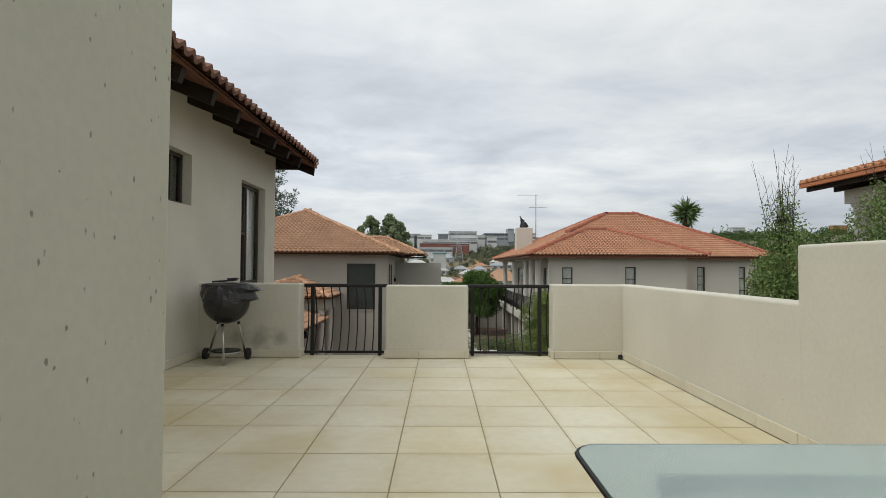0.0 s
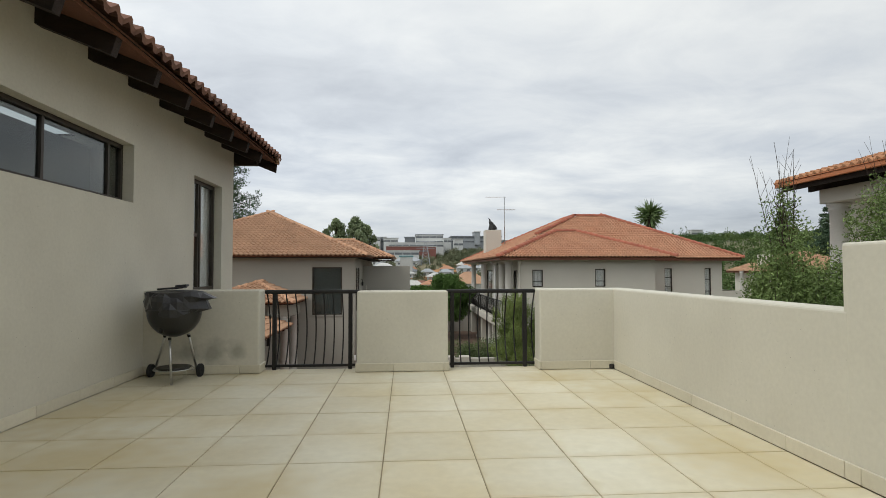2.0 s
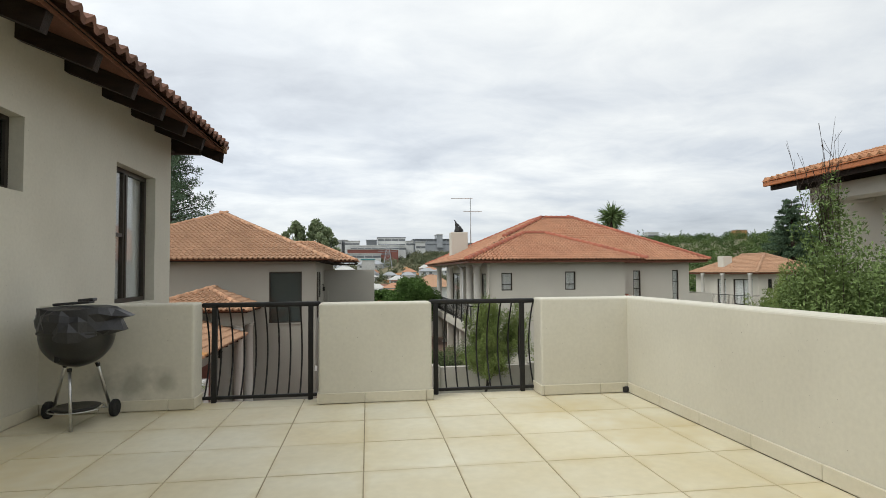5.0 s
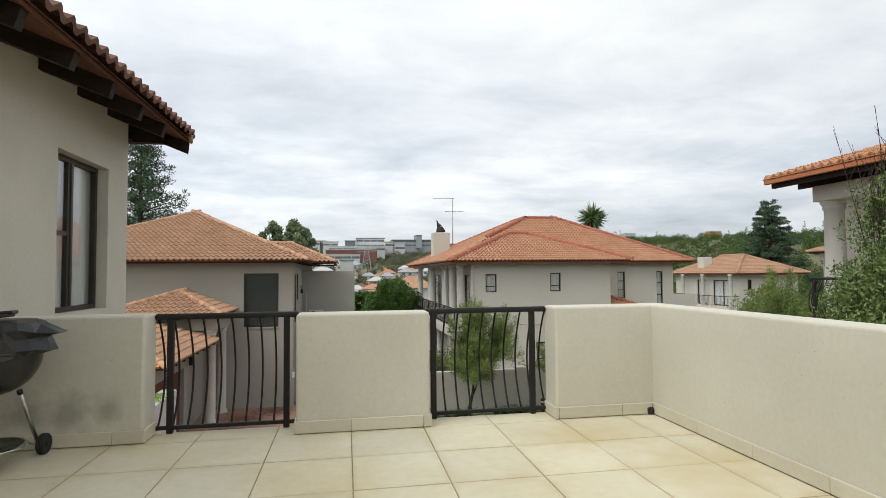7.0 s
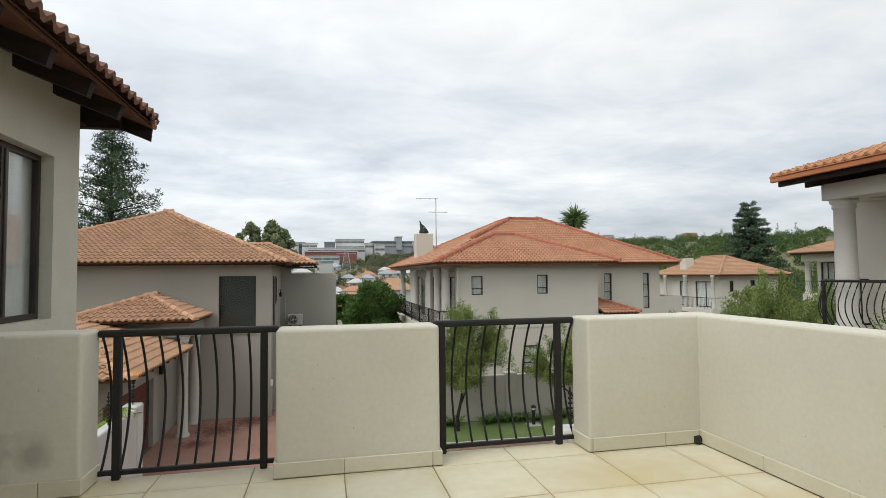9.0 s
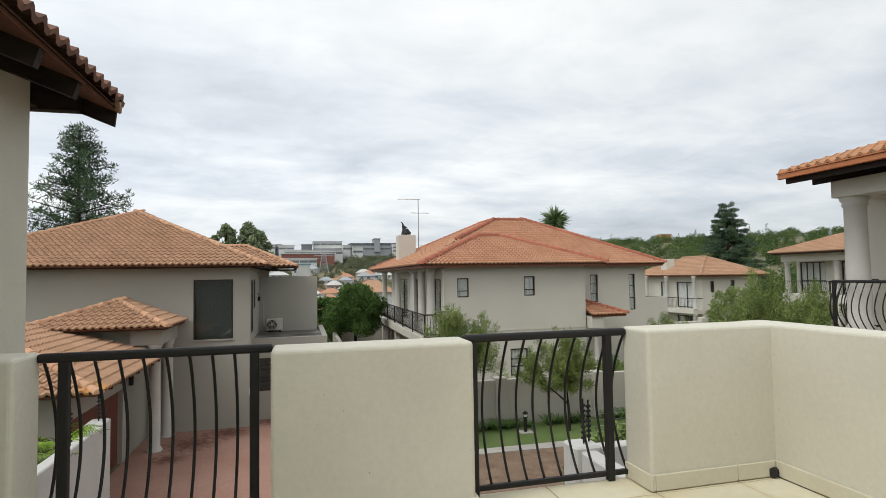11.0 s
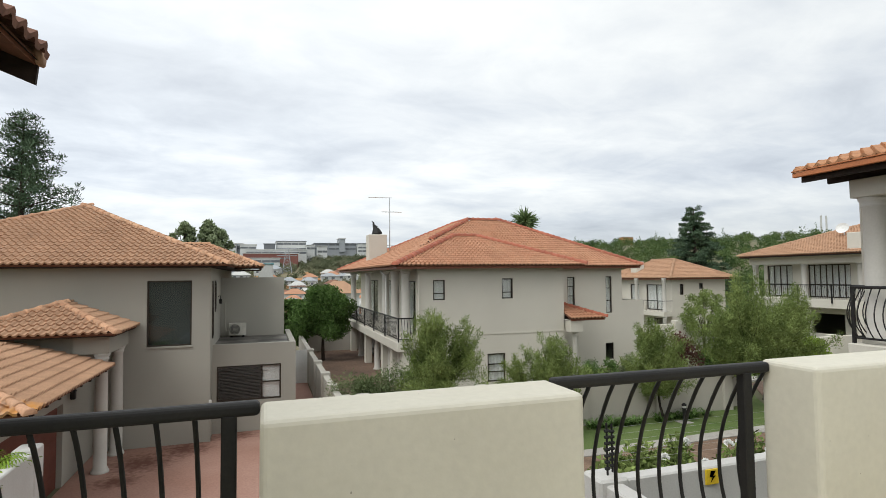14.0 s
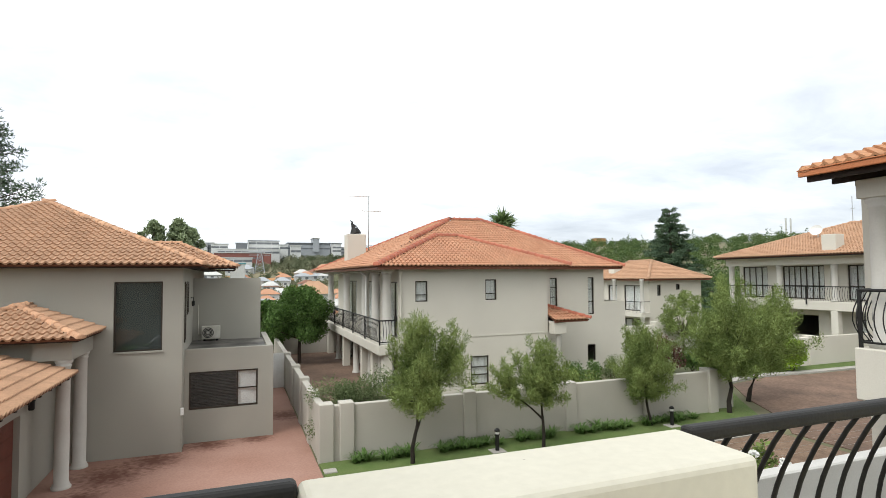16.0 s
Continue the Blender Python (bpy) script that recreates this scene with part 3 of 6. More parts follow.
# the house beside the terrace
west = structure("wall_west", holed_wall("x", -2.2, X0, -2.6, 9.94, GZ - 0.3, 3.44, [(4.13, 6.41, 1.972, 2.62), (8.16, 9.35, 0.9, 2.59)]), M_WALL, "cream plastered house wall with two deep-set windows", "wall")
structure("wall_west_end", holed_wall("y", 9.70, 9.94, -7.0, -2.2, GZ - 0.3, 3.5), M_WALL, "cream plastered end wall of the house", "wall")
structure("wall_west_back", box(-7.2, -7.0, -2.6, 9.94, GZ - 0.3, 3.5), M_WALL, "plain back wall of the house", "wall")
structure("wall_west_room", box(-4.2, -4.1, -2.6, 9.69, -0.3, 3.3), M_CURTAIN, "pale inner wall of the rooms behind the windows", "wall")
w1 = tagged(window(None, "x", X0, 4.132, 6.408, 1.974, 2.618, 1, (5.06, 6.13), (), M_GLASS_DARK, None, 0.045, 0.15, "window_1"), "wide low window in bronze aluminium frames, high in the plastered wall", "window", kind="structure")
w2 = tagged(window(None, "x", X0, 8.162, 9.348, 0.902, 2.588, 1, (8.67,), ((1.75, 0),), M_GLASS, "curtain", 0.055, 0.15, "window_2"), "tall window in bronze aluminium frames with a pale curtain behind", "window", kind="structure")
part("casement_stile", box(X0 - 0.19, X0 - 0.11, 8.692, 8.74, 0.96, 2.53, 0.006), M_BRONZE, w2)

roof_w = tagged(part("roof_west", box(-7.0, -2.2, 9.66, 9.70, 3.5, 3.52), M_TIMBER), "brown clay-tiled roof with exposed dark timber rafters under its eave", "roof", kind="structure")
slope(roof_w, [(-1.10, -2.6, 3.215), (-1.10, 10.26, 3.215), (-6.4, 10.26, 5.33), (-6.4, -2.6, 5.33)], M_BROWN, M_BROWN, 260, (-1.06, 7, 3.2))
RS = 0.399
bm = bmesh.new()
vs = [bm.verts.new(p) for p in ((-1.09, -2.6, 3.17), (-1.09, 10.28, 3.17), (-4.0, 10.28, 3.17 + 2.91 * RS), (-4.0, -2.6, 3.17 + 2.91 * RS))]
bm.faces.new(vs)
bmesh.ops.solidify(bm, geom=bm.faces[:], thickness=0.012)
part("eave_boarding", bm, M_TIMBER, roof_w)


def sloped_beam(y0, y1, x_out, x_in, z_out, depth, cut=0.05):
    """A rafter that falls towards +x with a raked end."""
    bm = bmesh.new()
    run = x_out - x_in
    pts = [(x_out, z_out), (x_out - cut, z_out - depth), (x_in, z_out - depth + (run - cut) * RS), (x_in, z_out + run * RS)]
    a = [bm.verts.new((x, y0, z)) for x, z in pts]
    b = [bm.verts.new((x, y1, z)) for x, z in pts]
    bm.faces.new(a), bm.faces.new(b[::-1])
    for i in range(4):
        j = (i + 1) % 4
        bm.faces.new((a[j], a[i], b[i], b[j]))
    bmesh.ops.recalc_face_normals(bm, faces=bm.faces)
    return bm


for k in range(16):
    y = 9.33 - 0.76 * k
    part("rafter", sloped_beam(y - 0.045, y + 0.045, -1.14, -2.5, 3.175, 0.17), M_TIMBER, roof_w)
part("barge_board", sloped_beam(10.22, 10.255, -1.11, -4.5, 3.18, 0.19, 0.02), M_TIMBER, roof_w, "deep dark timber barge board")
part("batten", box(-1.16, -1.12, -2.6, 10.26, 3.175, 3.20), M_TIMBER, roof_w)
part("gable_board", box(-4.0, -1.44, 10.09, 10.215, 3.105, 3.27, 0.006), M_TIMBER, roof_w)
part("gable_soffit", box(-4.0, -1.79, 9.945, 10.088, 3.115, 3.14), M_TIMBER, roof_w)
# rounded verge tiles down the end of the roof
for k in range(12):
    x = -1.02 - 0.345 * k
    o = Vector((x - 0.06, 10.22, 3.235 + (-1.06 - x) * RS))
    me = bpy.data.meshes.get("verge_tile")
    if me is None:
        vv, ff = [], []
        for s in (0.0, 0.06, 0.065, 0.42):
            r = 0.085 if s < 0.062 else 0.075
            for j in range(9):
                t = math.pi * 2 * j / 9
                vv.append((-s * 0.93, r * math.cos(t), r * math.sin(t) + s * 0.37))
        for s in range(3):
            for j in range(9):
                ff.append((s * 9 + j, s * 9 + (j + 1) % 9, s * 9 + 9 + (j + 1) % 9, s * 9 + 9 + j))
        ff.append(tuple(range(8, -1, -1)))
        me = mesh_from("verge_tile", vv, ff)
        me.materials.append(M_TERRA)
        me.polygons.foreach_set("use_smooth", [True] * len(me.polygons))
    ob = new("verge_tile", me)
    ob.parent = roof_w
    ob.location = o


# ---- balcony railings ----
def railing(xa, xb, posts, bars, y=6.938, zt=0.952, zb=0.046):
    r = thing("railing", ((xa + xb) / 2, y, 0), "black painted steel railing with bellied bars between the parapets", "railing", "terrace railings")
    part("top_rail", box(xa, xb, y - 0.026, y + 0.026, zt - 0.028, zt + 0.02, 0.016, 3), M_IRON, r)
    part("bottom_rail", box(xa, xb, y - 0.016, y + 0.016, zb - 0.016, zb + 0.016, 0.006, 2), M_IRON, r)
    for p in posts:
        part("post", box(p - 0.024, p + 0.024, y - 0.024, y + 0.024, 0.0, zt - 0.02, 0.005, 1), M_IRON, r)
    for b in bars:
        pts = []
        for i in range(15):
            s = i / 14
            z = zb + (zt - zb - 0.02) * s
            pts.append((b, y + 0.17 * math.sin(math.pi * s ** 0.95) ** 0.9, z))
        part("bar", tube(pts, 0.0085, 8), M_IRON, r, smooth=True)
    return r


railing(-0.476, 0.66, (-0.357, 0.563), [-0.45 + 0.1135 * k for k in range(9)])
railing(1.755, 2.875, (1.824, 2.742), [1.935 + 0.1165 * k for k in range(9)])

# ---- kettle grill with a plastic cover ----
GX, GY = -1.27, 6.26
grill = thing("kettle_grill", (GX, GY, 0), "round black kettle grill on three legs under crumpled black plastic", "grill")
R = 0.275
bowl = [(0.02, 0.49)] + [(R * math.sin(t), 0.77 - R * math.cos(t)) for t in [math.pi * k / 24 for k in range(2, 13)]] + [(R + 0.008, 0.78), (R + 0.008, 0.795), (R - 0.01, 0.80)]
part("bowl", lathe(bowl, (GX, GY, 0), 36), M_ENAMEL, grill, smooth=True)
part("damper", box(GX - 0.07, GX - 0.03, GY - 0.215, GY - 0.19, 0.56, 0.62, 0.006), M_IRON, grill, "dull metal damper flap")
bm = bmesh.new()
rng = random.Random(5)
rings = []
SEG = 28
for j, (r, z) in enumerate(((0.278, 0.78), (0.292, 0.825), (0.29, 0.88), (0.28, 0.935), (0.265, 0.98), (0.15, 1.0), (0.0, 1.003))):
    ring = []
    for k in range(SEG):
        t = 2 * math.pi * k / SEG
        fold = 0.014 * math.sin(t * 4 + j * 1.1) + 0.012 * math.sin(t * 7 - j * 1.7) + rng.uniform(-0.007, 0.007)
        right, left = max(0.0, math.cos(t + 0.12)) ** 14, max(0.0, math.cos(t - 3.0)) ** 22
        out = right * (0.0, 0.12, 0.05, 0.19, 0.09, 0.0, 0.0)[j] + left * (0.0, 0.0, 0.02, 0.07, 0.075, 0.0, 0.0)[j]
        out += 0.07 * max(0.0, math.cos(t - 1.5)) ** 10 * (j in (2, 3))
        dz = -0.07 * max(0.0, math.cos(t + 1.35)) ** 6 * (j == 0) - 0.03 * max(0.0, math.cos(t + 1.35)) ** 4 * (j == 1)
        dz += right * (-0.02, -0.03, 0.0, -0.025, 0.0, 0.0, 0.0)[j] - left * 0.01
        w = (r + (fold + out) * (r > 0.05))
        ring.append(bm.verts.new((GX + w * math.cos(t), GY + w * math.sin(t), z + dz + 0.5 * fold * (r > 0.2))))
    rings.append(ring)
for r0, r1 in zip(rings, rings[1:]):
    for k in range(SEG):
        bm.faces.new((r0[k], r0[(k + 1) % SEG], r1[(k + 1) % SEG], r1[k]))
bmesh.ops.remove_doubles(bm, verts=rings[-1], dist=0.05)
bmesh.ops.triangulate(bm, faces=bm.faces[:])
part("cover", bm, M_PLASTIC, grill, "crumpled black plastic cover")
handle = box(-0.15, 0.13, -0.05, 0.05, 0.0, 0.022, 0.008, 2)
bmesh.ops.transform(handle, matrix=Matrix.Translation((GX + 0.0, GY - 0.05, 1.012)) @ Matrix.Rotation(radians(-4), 4, "Y"), verts=handle.verts)
part("lid_handle", handle, M_PLASTIC, grill)
grip = box(-0.06, 0.06, -0.04, 0.04, 0.0, 0.026, 0.008, 2)
bmesh.ops.transform(grip, matrix=Matrix.Translation((GX + 0.09, GY - 0.04, 1.035)) @ Matrix.Rotation(radians(-5), 4, "Y"), verts=grip.verts)
part("lid_handle", grip, M_PLASTIC, grill)
AX = 6.575
for top, foot in (((GX + 0.0, GY - 0.12, 0.50), (GX + 0.055, GY - 0.19, 0.008)), ((GX - 0.125, GY + 0.07, 0.51), (GX - 0.335, AX, 0.085)), ((GX + 0.125, GY + 0.07, 0.51), (GX + 0.125, AX, 0.085))):
    top, foot = Vector(top), Vector(foot)
    leg = part("leg", tube([top, foot], 0.0125, 10), M_CHROME, grill, "bright steel leg", smooth=True)
    part("socket", tube([top, top.lerp(foot, 0.06)], 0.017, 10), M_IRON, leg, smooth=True)
for wx, side in ((GX - 0.38, -1), (GX + 0.165, 1)):
    wh = part("wheel", tube([(wx - 0.024, AX, 0.074), (wx - 0.016, AX, 0.074), (wx + 0.016, AX, 0.074), (wx + 0.024, AX, 0.074)], [0.066, 0.074, 0.074, 0.066], 24), M_RUBBER, grill, "black plastic wheel")
    part("hub", tube([(wx + side * 0.022, AX, 0.074), (wx + side * 0.03, AX, 0.074)], 0.02, 12), M_RUBBER, wh)
part("axle", tube([(GX - 0.36, AX, 0.08), (GX + 0.14, AX, 0.08)], 0.006, 8), M_CHROME, grill)
part("ash_pan", lathe([(0.02, 0.135), (0.15, 0.14), (0.18, 0.165), (0.175, 0.17), (0.02, 0.147)], (GX, GY, 0), 28), M_ENAMEL, grill, smooth=True)
bm = bmesh.new()
add_tube(bm, [(GX + 0.2 * math.cos(2 * math.pi * k / 24), GY + 0.2 * math.sin(2 * math.pi * k / 24), 0.15) for k in range(25)], 0.006, 6)
part("leg_ring", bm, M_CHROME, grill, smooth=True)

# ---- glass patio table ----
table = thing("patio_table", (2.45, 0.05, 0), "patio table with frosted greenish glass top and thin dark rim", "table")
bm = bmesh.new()
outline = []
for cx_, cy_, t0 in ((3.14, 0.72, 0), (1.77, 0.72, 90), (1.77, -0.52, 180), (3.14, -0.52, 270)):
    for k in range(6):
        t = radians(t0 + 18 * k)
        outline.append((cx_ + 0.075 * math.cos(t), cy_ + 0.075 * math.sin(t)))
top = [bm.verts.new((x, y, 0.786)) for x, y in outline]
low = [bm.verts.new((x, y, 0.774)) for x, y in outline]
bm.faces.new(top), bm.faces.new(low[::-1])
for i in range(len(top)):
    j = (i + 1) % len(top)
    bm.faces.new((top[i], low[i], low[j], top[j]))
part("tabletop", bm, M_FROST, table, "frosted greenish glass top")
bm = bmesh.new()
add_tube(bm, [(x + 0.004 * (1 if x > 2.4 else -1), y + 0.004 * (1 if y > 0 else -1), 0.779) for x, y in outline + outline[:1]], 0.0055, 6)
part("rim", bm, M_IRON, table)
for lx, ly in ((1.85, 0.6), (3.06, 0.6), (1.85, -0.4), (3.06, -0.4)):
    part("leg", box(lx - 0.02, lx + 0.02, ly - 0.02, ly + 0.02, 0, 0.773, 0.004, 1), M_IRON, table)
part("apron", box(1.87, 3.04, 0.59, 0.61, 0.73, 0.773), M_IRON, table)

drain = tagged(part("drain_pipe", tube([(3.74, 6.66, 0.035), (3.80, 6.70, 0.035)], 0.03, 12), M_DARK), "short black drain pipe end in the parapet corner", "drain pipe")


# ---- houses ----
def fascia_frame(x0, x1, y0, y1, z, h=0.16, t=0.03):
    bm = bmesh.new()
    add_box(bm, x0, x1, y0, y0 + t, z - h, z)
    add_box(bm, x0, x1, y1 - t, y1, z - h, z)
    add_box(bm, x0, x0 + t, y0 + t, y1 - t, z - h, z)
    add_box(bm, x1 - t, x1, y0 + t, y1 - t, z - h, z)
    return bm


def soffit(roof, x0, x1, y0, y1, z, material):
    part("soffit", box(x0, x1, y0, y1, z - 0.03, z), material, roof)


def column(parent, x, y, z0, z1, r, material):
    h = z1 - z0
    prof = [(r * 1.35, 0), (r * 1.35, 0.08), (r * 1.15, 0.10), (r * 1.18, 0.14), (r, 0.17), (r * 0.99, h * 0.4), (r * 0.9, h - 0.2), (r * 1.05, h - 0.17), (r * 1.05, h - 0.13), (r * 0.95, h - 0.12), (r * 1.2, h - 0.06), (r * 1.25, h)]
    return part("column", lathe(prof, (x, y, z0), 20), material, parent, smooth=True)


# neighbour with the driveway
h1 = thing("house", (-5, 29, GZ), "two-storey grey plastered house with a hipped terracotta tile roof", "house", "neighbouring houses")
part("wall", holed_wall("y", 24.15, 24.42, -12.0, -0.972, GZ, 1.80, [(-2.81, -1.52, -0.75, 1.32)]), M_GREYWALL, h1)
part("wall", holed_wall("x", -1.24, -0.97, 24.422, 36.0, GZ, 1.80, [(24.75, 25.15, -0.62, 1.30), (25.75, 26.15, 0.2, 1.30)]), M_GREYWALL, h1)
part("wall", box(-12.0, -1.24, 35.8, 36.0, GZ, 1.8), M_GREYWALL, h1)
part("wall", box(-12.2, -12.0, 24.15, 36.0, GZ, 1.8), M_GREYWALL, h1)
part("floor", box(-12.0, -1.25, 24.43, 35.8, -0.98, -0.75), M_DARK, h1)
window(h1, "y", 24.15, -2.808, -1.522, -0.748, 1.318, -1, (), (), M_GLASS_DARK, "screen", 0.045, 0.09)
window(h1, "x", -0.97, 24.752, 25.148, -0.618, 1.298, 1, (), (), M_GLASS_DARK, None, 0.07, 0.0)
window(h1, "x", -0.97, 25.752, 26.148, 0.202, 1.298, 1, (), (), M_GLASS_DARK, None, 0.07, 0.0)
part("sill", box(-2.84, -1.49, 24.11, 24.15, -0.80, -0.752), M_GREYWALL, h1)
# side wing with the flat roof
part("wall", holed_wall("y", 25.0, 25.2, -0.968, 1.74, GZ, -0.87, [(-0.83, 1.25, -2.79, -1.60)]), M_GREYWALL, h1)
part("wall", box(1.54, 1.738, 25.2, 30.0, GZ, -0.872), M_GREYWALL, h1)
part("flat_roof", box(-0.968, 1.54, 25.2, 28.5, -1.1, -0.95), M_SLABTOP, h1, "stained flat roof behind a low rim")
part("wall", box(-0.968, 1.46, 28.5, 28.75, -0.95, 1.40), M_GREYWALL, h1)
part("wall", box(-0.968, 1.46, 29.9, 30.0, GZ, -0.95), M_GREYWALL, h1)
bw = window(h1, "y", 25.0, -0.828, 1.248, -2.788, -1.602, -1, (0.61,), ((-2.2, 1),), M_GLASS, None, 0.05, 0.06)
bm = bmesh.new()
z = -2.73
while z < -1.66:
    add_box(bm, -0.77, 0.58, 25.015, 25.035, z, z + 0.032)
    z += 0.048
part("louvre", bm, M_BLIND, bw, "closed dark louvre blind")
part("blind", box(0.64, 1.2, 25.12, 25.13, -2.74, -1.65), M_CURTAIN, bw)
r1 = part("roof", fascia_frame(-11.15, -0.45, 23.62, 36.6, 1.80, 0.07), M_TIMBER, h1, "hipped roof of weathered terracotta tiles")
soffit(r1, -11.1, -0.5, 23.65, 24.14, 1.755, M_TIMBER)
soffit(r1, -0.965, -0.5, 24.3, 36.5, 1.755, M_TIMBER)
E1 = 1.83
slope(r1, [(-11.2, 23.55, E1), (-0.4, 23.55, E1), (-5.8, 28.95, 4.17)], M_TERRA, M_TERRA_J, 260)
slope(r1, [(-0.4, 23.55, E1), (-0.4, 36.7, E1), (-5.8, 31.3, 4.17), (-5.8, 28.95, 4.17)], M_TERRA, M_TERRA_J, 20)
slope(r1, [(-11.2, 36.7, E1), (-11.2, 23.55, E1), (-5.8, 28.95, 4.17), (-5.8, 31.3, 4.17)], M_TERRA, M_TERRA_J)
slope(r1, [(-0.4, 36.7, E1), (-11.2, 36.7, E1), (-5.8, 31.3, 4.17)], M_TERRA, M_TERRA_J)
for a, b in (((-0.4, 23.55, E1), (-5.8, 28.95, 4.17)), ((-11.2, 23.55, E1), (-5.8, 28.95, 4.17)), ((-5.8, 28.95, 4.17), (-5.8, 31.3, 4.17))):
    ridge(r1, a, b, M_CAP, 0.105, 0.36, 0.03)
r1b = part("roof", fascia_frame(-1.0, 0.5, 27.95, 36.0, 1.82, 0.08), M_TIMBER, h1)
soffit(r1b, -0.95, 0.46, 28.0, 28.49, 1.775, M_TIMBER)
slope(r1b, [(-4.0, 27.9, 1.85), (0.55, 27.9, 1.85), (-1.58, 30.03, 2.78), (-4.0, 30.03, 2.78)], M_TERRA, M_TERRA_J, 40)
slope(r1b, [(0.55, 27.9, 1.85), (0.55, 36.0, 1.85), (-1.58, 34.0, 2.78), (-1.58, 30.03, 2.78)], M_TERRA, M_TERRA_J)
ridge(r1b, (0.55, 27.9, 1.85), (-1.58, 30.03, 2.78), M_CAP, 0.105, 0.36, 0.03)
ridge(r1b, (-1.58, 30.03, 2.80), (-4.0, 30.03, 2.80), M_CAP, 0.105, 0.36, 0.03)
# entrance porch
part("wall", box(-7.0, -4.15, 22.2, 24.14, GZ, -0.07), M_GREYWALL, h1)
part("beam", box(-4.148, -3.30, 21.95, 24.14, -0.62, -0.07), M_GREYWALL, h1)
column(h1, -3.52, 22.15, GZ, -0.622, 0.165, M_COLUMN)
column(h1, -3.50, 23.75, GZ, -0.622, 0.165, M_COLUMN)
PE = -0.04
PA, PB = (-4.9, 23.45, 0.68), (-4.9, 24.13, 0.68)
r1c = part("roof", fascia_frame(-7.0, -3.1, 21.55, 24.12, PE - 0.02, 0.08), M_TIMBER, h1)
slope(r1c, [(-7.05, 21.5, PE), (-3.05, 21.5, PE), PA], M_TERRA, M_TERRA_J, 110)
slope(r1c, [(-3.05, 21.5, PE), (-3.05, 24.13, PE), PB, PA], M_TERRA, M_TERRA_J, 60)
slope(r1c, [(-7.05, 24.13, PE), (-7.05, 21.5, PE), PA, PB], M_TERRA, M_TERRA_J)
ridge(r1c, (-3.05, 21.5, PE), PA, M_CAP, 0.105, 0.36, 0.03)
ridge(r1c, (-7.05, 21.5, PE), PA, M_CAP, 0.105, 0.36, 0.03)
ridge(r1c, PA, PB, M_CAP, 0.105, 0.36, 0.03)
# garage
part("wall", holed_wall("x", -4.4, -4.15, 16.9, 22.198, GZ, -1.12, [(17.4, 21.3, GZ, -1.75)]), M_GREYWALL, h1)
part("wall", box(-10.5, -4.4, 16.9, 17.1, GZ, -1.12), M_GREYWALL, h1)
gd = part("garage_door", box(-4.34, -4.28, 17.4, 21.3, GZ + 0.01, -1.752), M_DOOR, h1, "closed red-brown timber garage door")
for k in range(5):
    part("panel", box(-4.279, -4.262, 17.45, 21.25, GZ + 0.06 + 0.41 * k, GZ + 0.43 + 0.41 * k, 0.008), M_DOOR, gd)
r1d = part("roof", fascia_frame(-11.6, -3.28, 16.48, 22.0, -0.97, 0.06), M_TIMBER, h1)
EG = -0.95
slope(r1d, [(-3.23, 16.4, EG), (-3.23, 22.0, EG), (-7.5, 22.0, 0.33), (-7.5, 20.67, 0.33)], M_TERRA, M_TERRA_J, 220)
slope(r1d, [(-11.77, 16.4, EG), (-3.23, 16.4, EG), (-7.5, 20.67, 0.33)], M_TERRA, M_TERRA_J, 60)
ridge(r1d, (-3.23, 16.4, EG), (-7.5, 20.67, 0.35), M_CAP, 0.105, 0.36, 0.03)
for k in range(8):
    part("rafter_end", box(-3.75, -3.32, 16.9 + 0.7 * k, 16.97 + 0.7 * k, -1.10, -1.0), M_TIMBER, r1d)
lant = thing("wall_lantern", (-4.12, 21.6, -1.6), "small black wall lantern beside the garage door", "lantern")
part("body", box(-4.08, -3.96, 21.54, 21.66, -1.72, -1.5, 0.02), M_IRON, lant)
part("arm", tube([(-4.15, 21.6, -1.45), (-4.02, 21.6, -1.42), (-4.02, 21.6, -1.5)], 0.015), M_IRON, lant)
part("cap", lathe([(0.09, 0), (0.02, 0.08)], (-4.02, 21.6, -1.5), 8), M_IRON, lant)
ac = thing("air_conditioner", (-0.1, 28.0, -0.95), "white outdoor air conditioner unit on a stained flat roof", "air conditioner")
part("casing", box(-0.64, 0.0, 28.1, 28.4, -0.88, -0.40, 0.02, 2), M_AGED, ac)
part("fan_grille", tube([(-0.42, 28.09, -0.64), (-0.42, 28.105, -0.64)], 0.2, 24), M_DARK, ac, "dark round fan grille")
for r_ring in (0.06, 0.11, 0.16, 0.205):
    part("guard_ring", tube([(-0.42 + r_ring * math.cos(2 * math.pi * k / 24), 28.085, -0.64 + r_ring * math.sin(2 * math.pi * k / 24)) for k in range(25)], 0.008, 4), M_AGED, ac)
part("hub", tube([(-0.42, 28.075, -0.64), (-0.42, 28.092, -0.64)], 0.045, 12), M_AGED, ac)
part("pipe", tube([(-0.64, 28.3, -0.7), (-0.75, 28.35, -0.72), (-0.78, 28.45, -0.4), (-0.78, 28.49, 0.4)], 0.02, 6), M_AGED, ac)
for xx in (-0.54, -0.1):
    part("foot", box(xx - 0.04, xx + 0.04, 28.12, 28.38, -0.95, -0.88), M_IRON, ac)
lant2 = thing("wall_lantern", (-0.97, 27.2, 0.5), "small black wall lantern on a grey side wall", "lantern")
part("body", box(-0.93, -0.83, 27.15, 27.25, 0.42, 0.6, 0.02), M_IRON, lant2)
part("arm", tube([(-0.97, 27.2, 0.7), (-0.88, 27.2, 0.72), (-0.88, 27.2, 0.6)], 0.015), M_IRON, lant2)
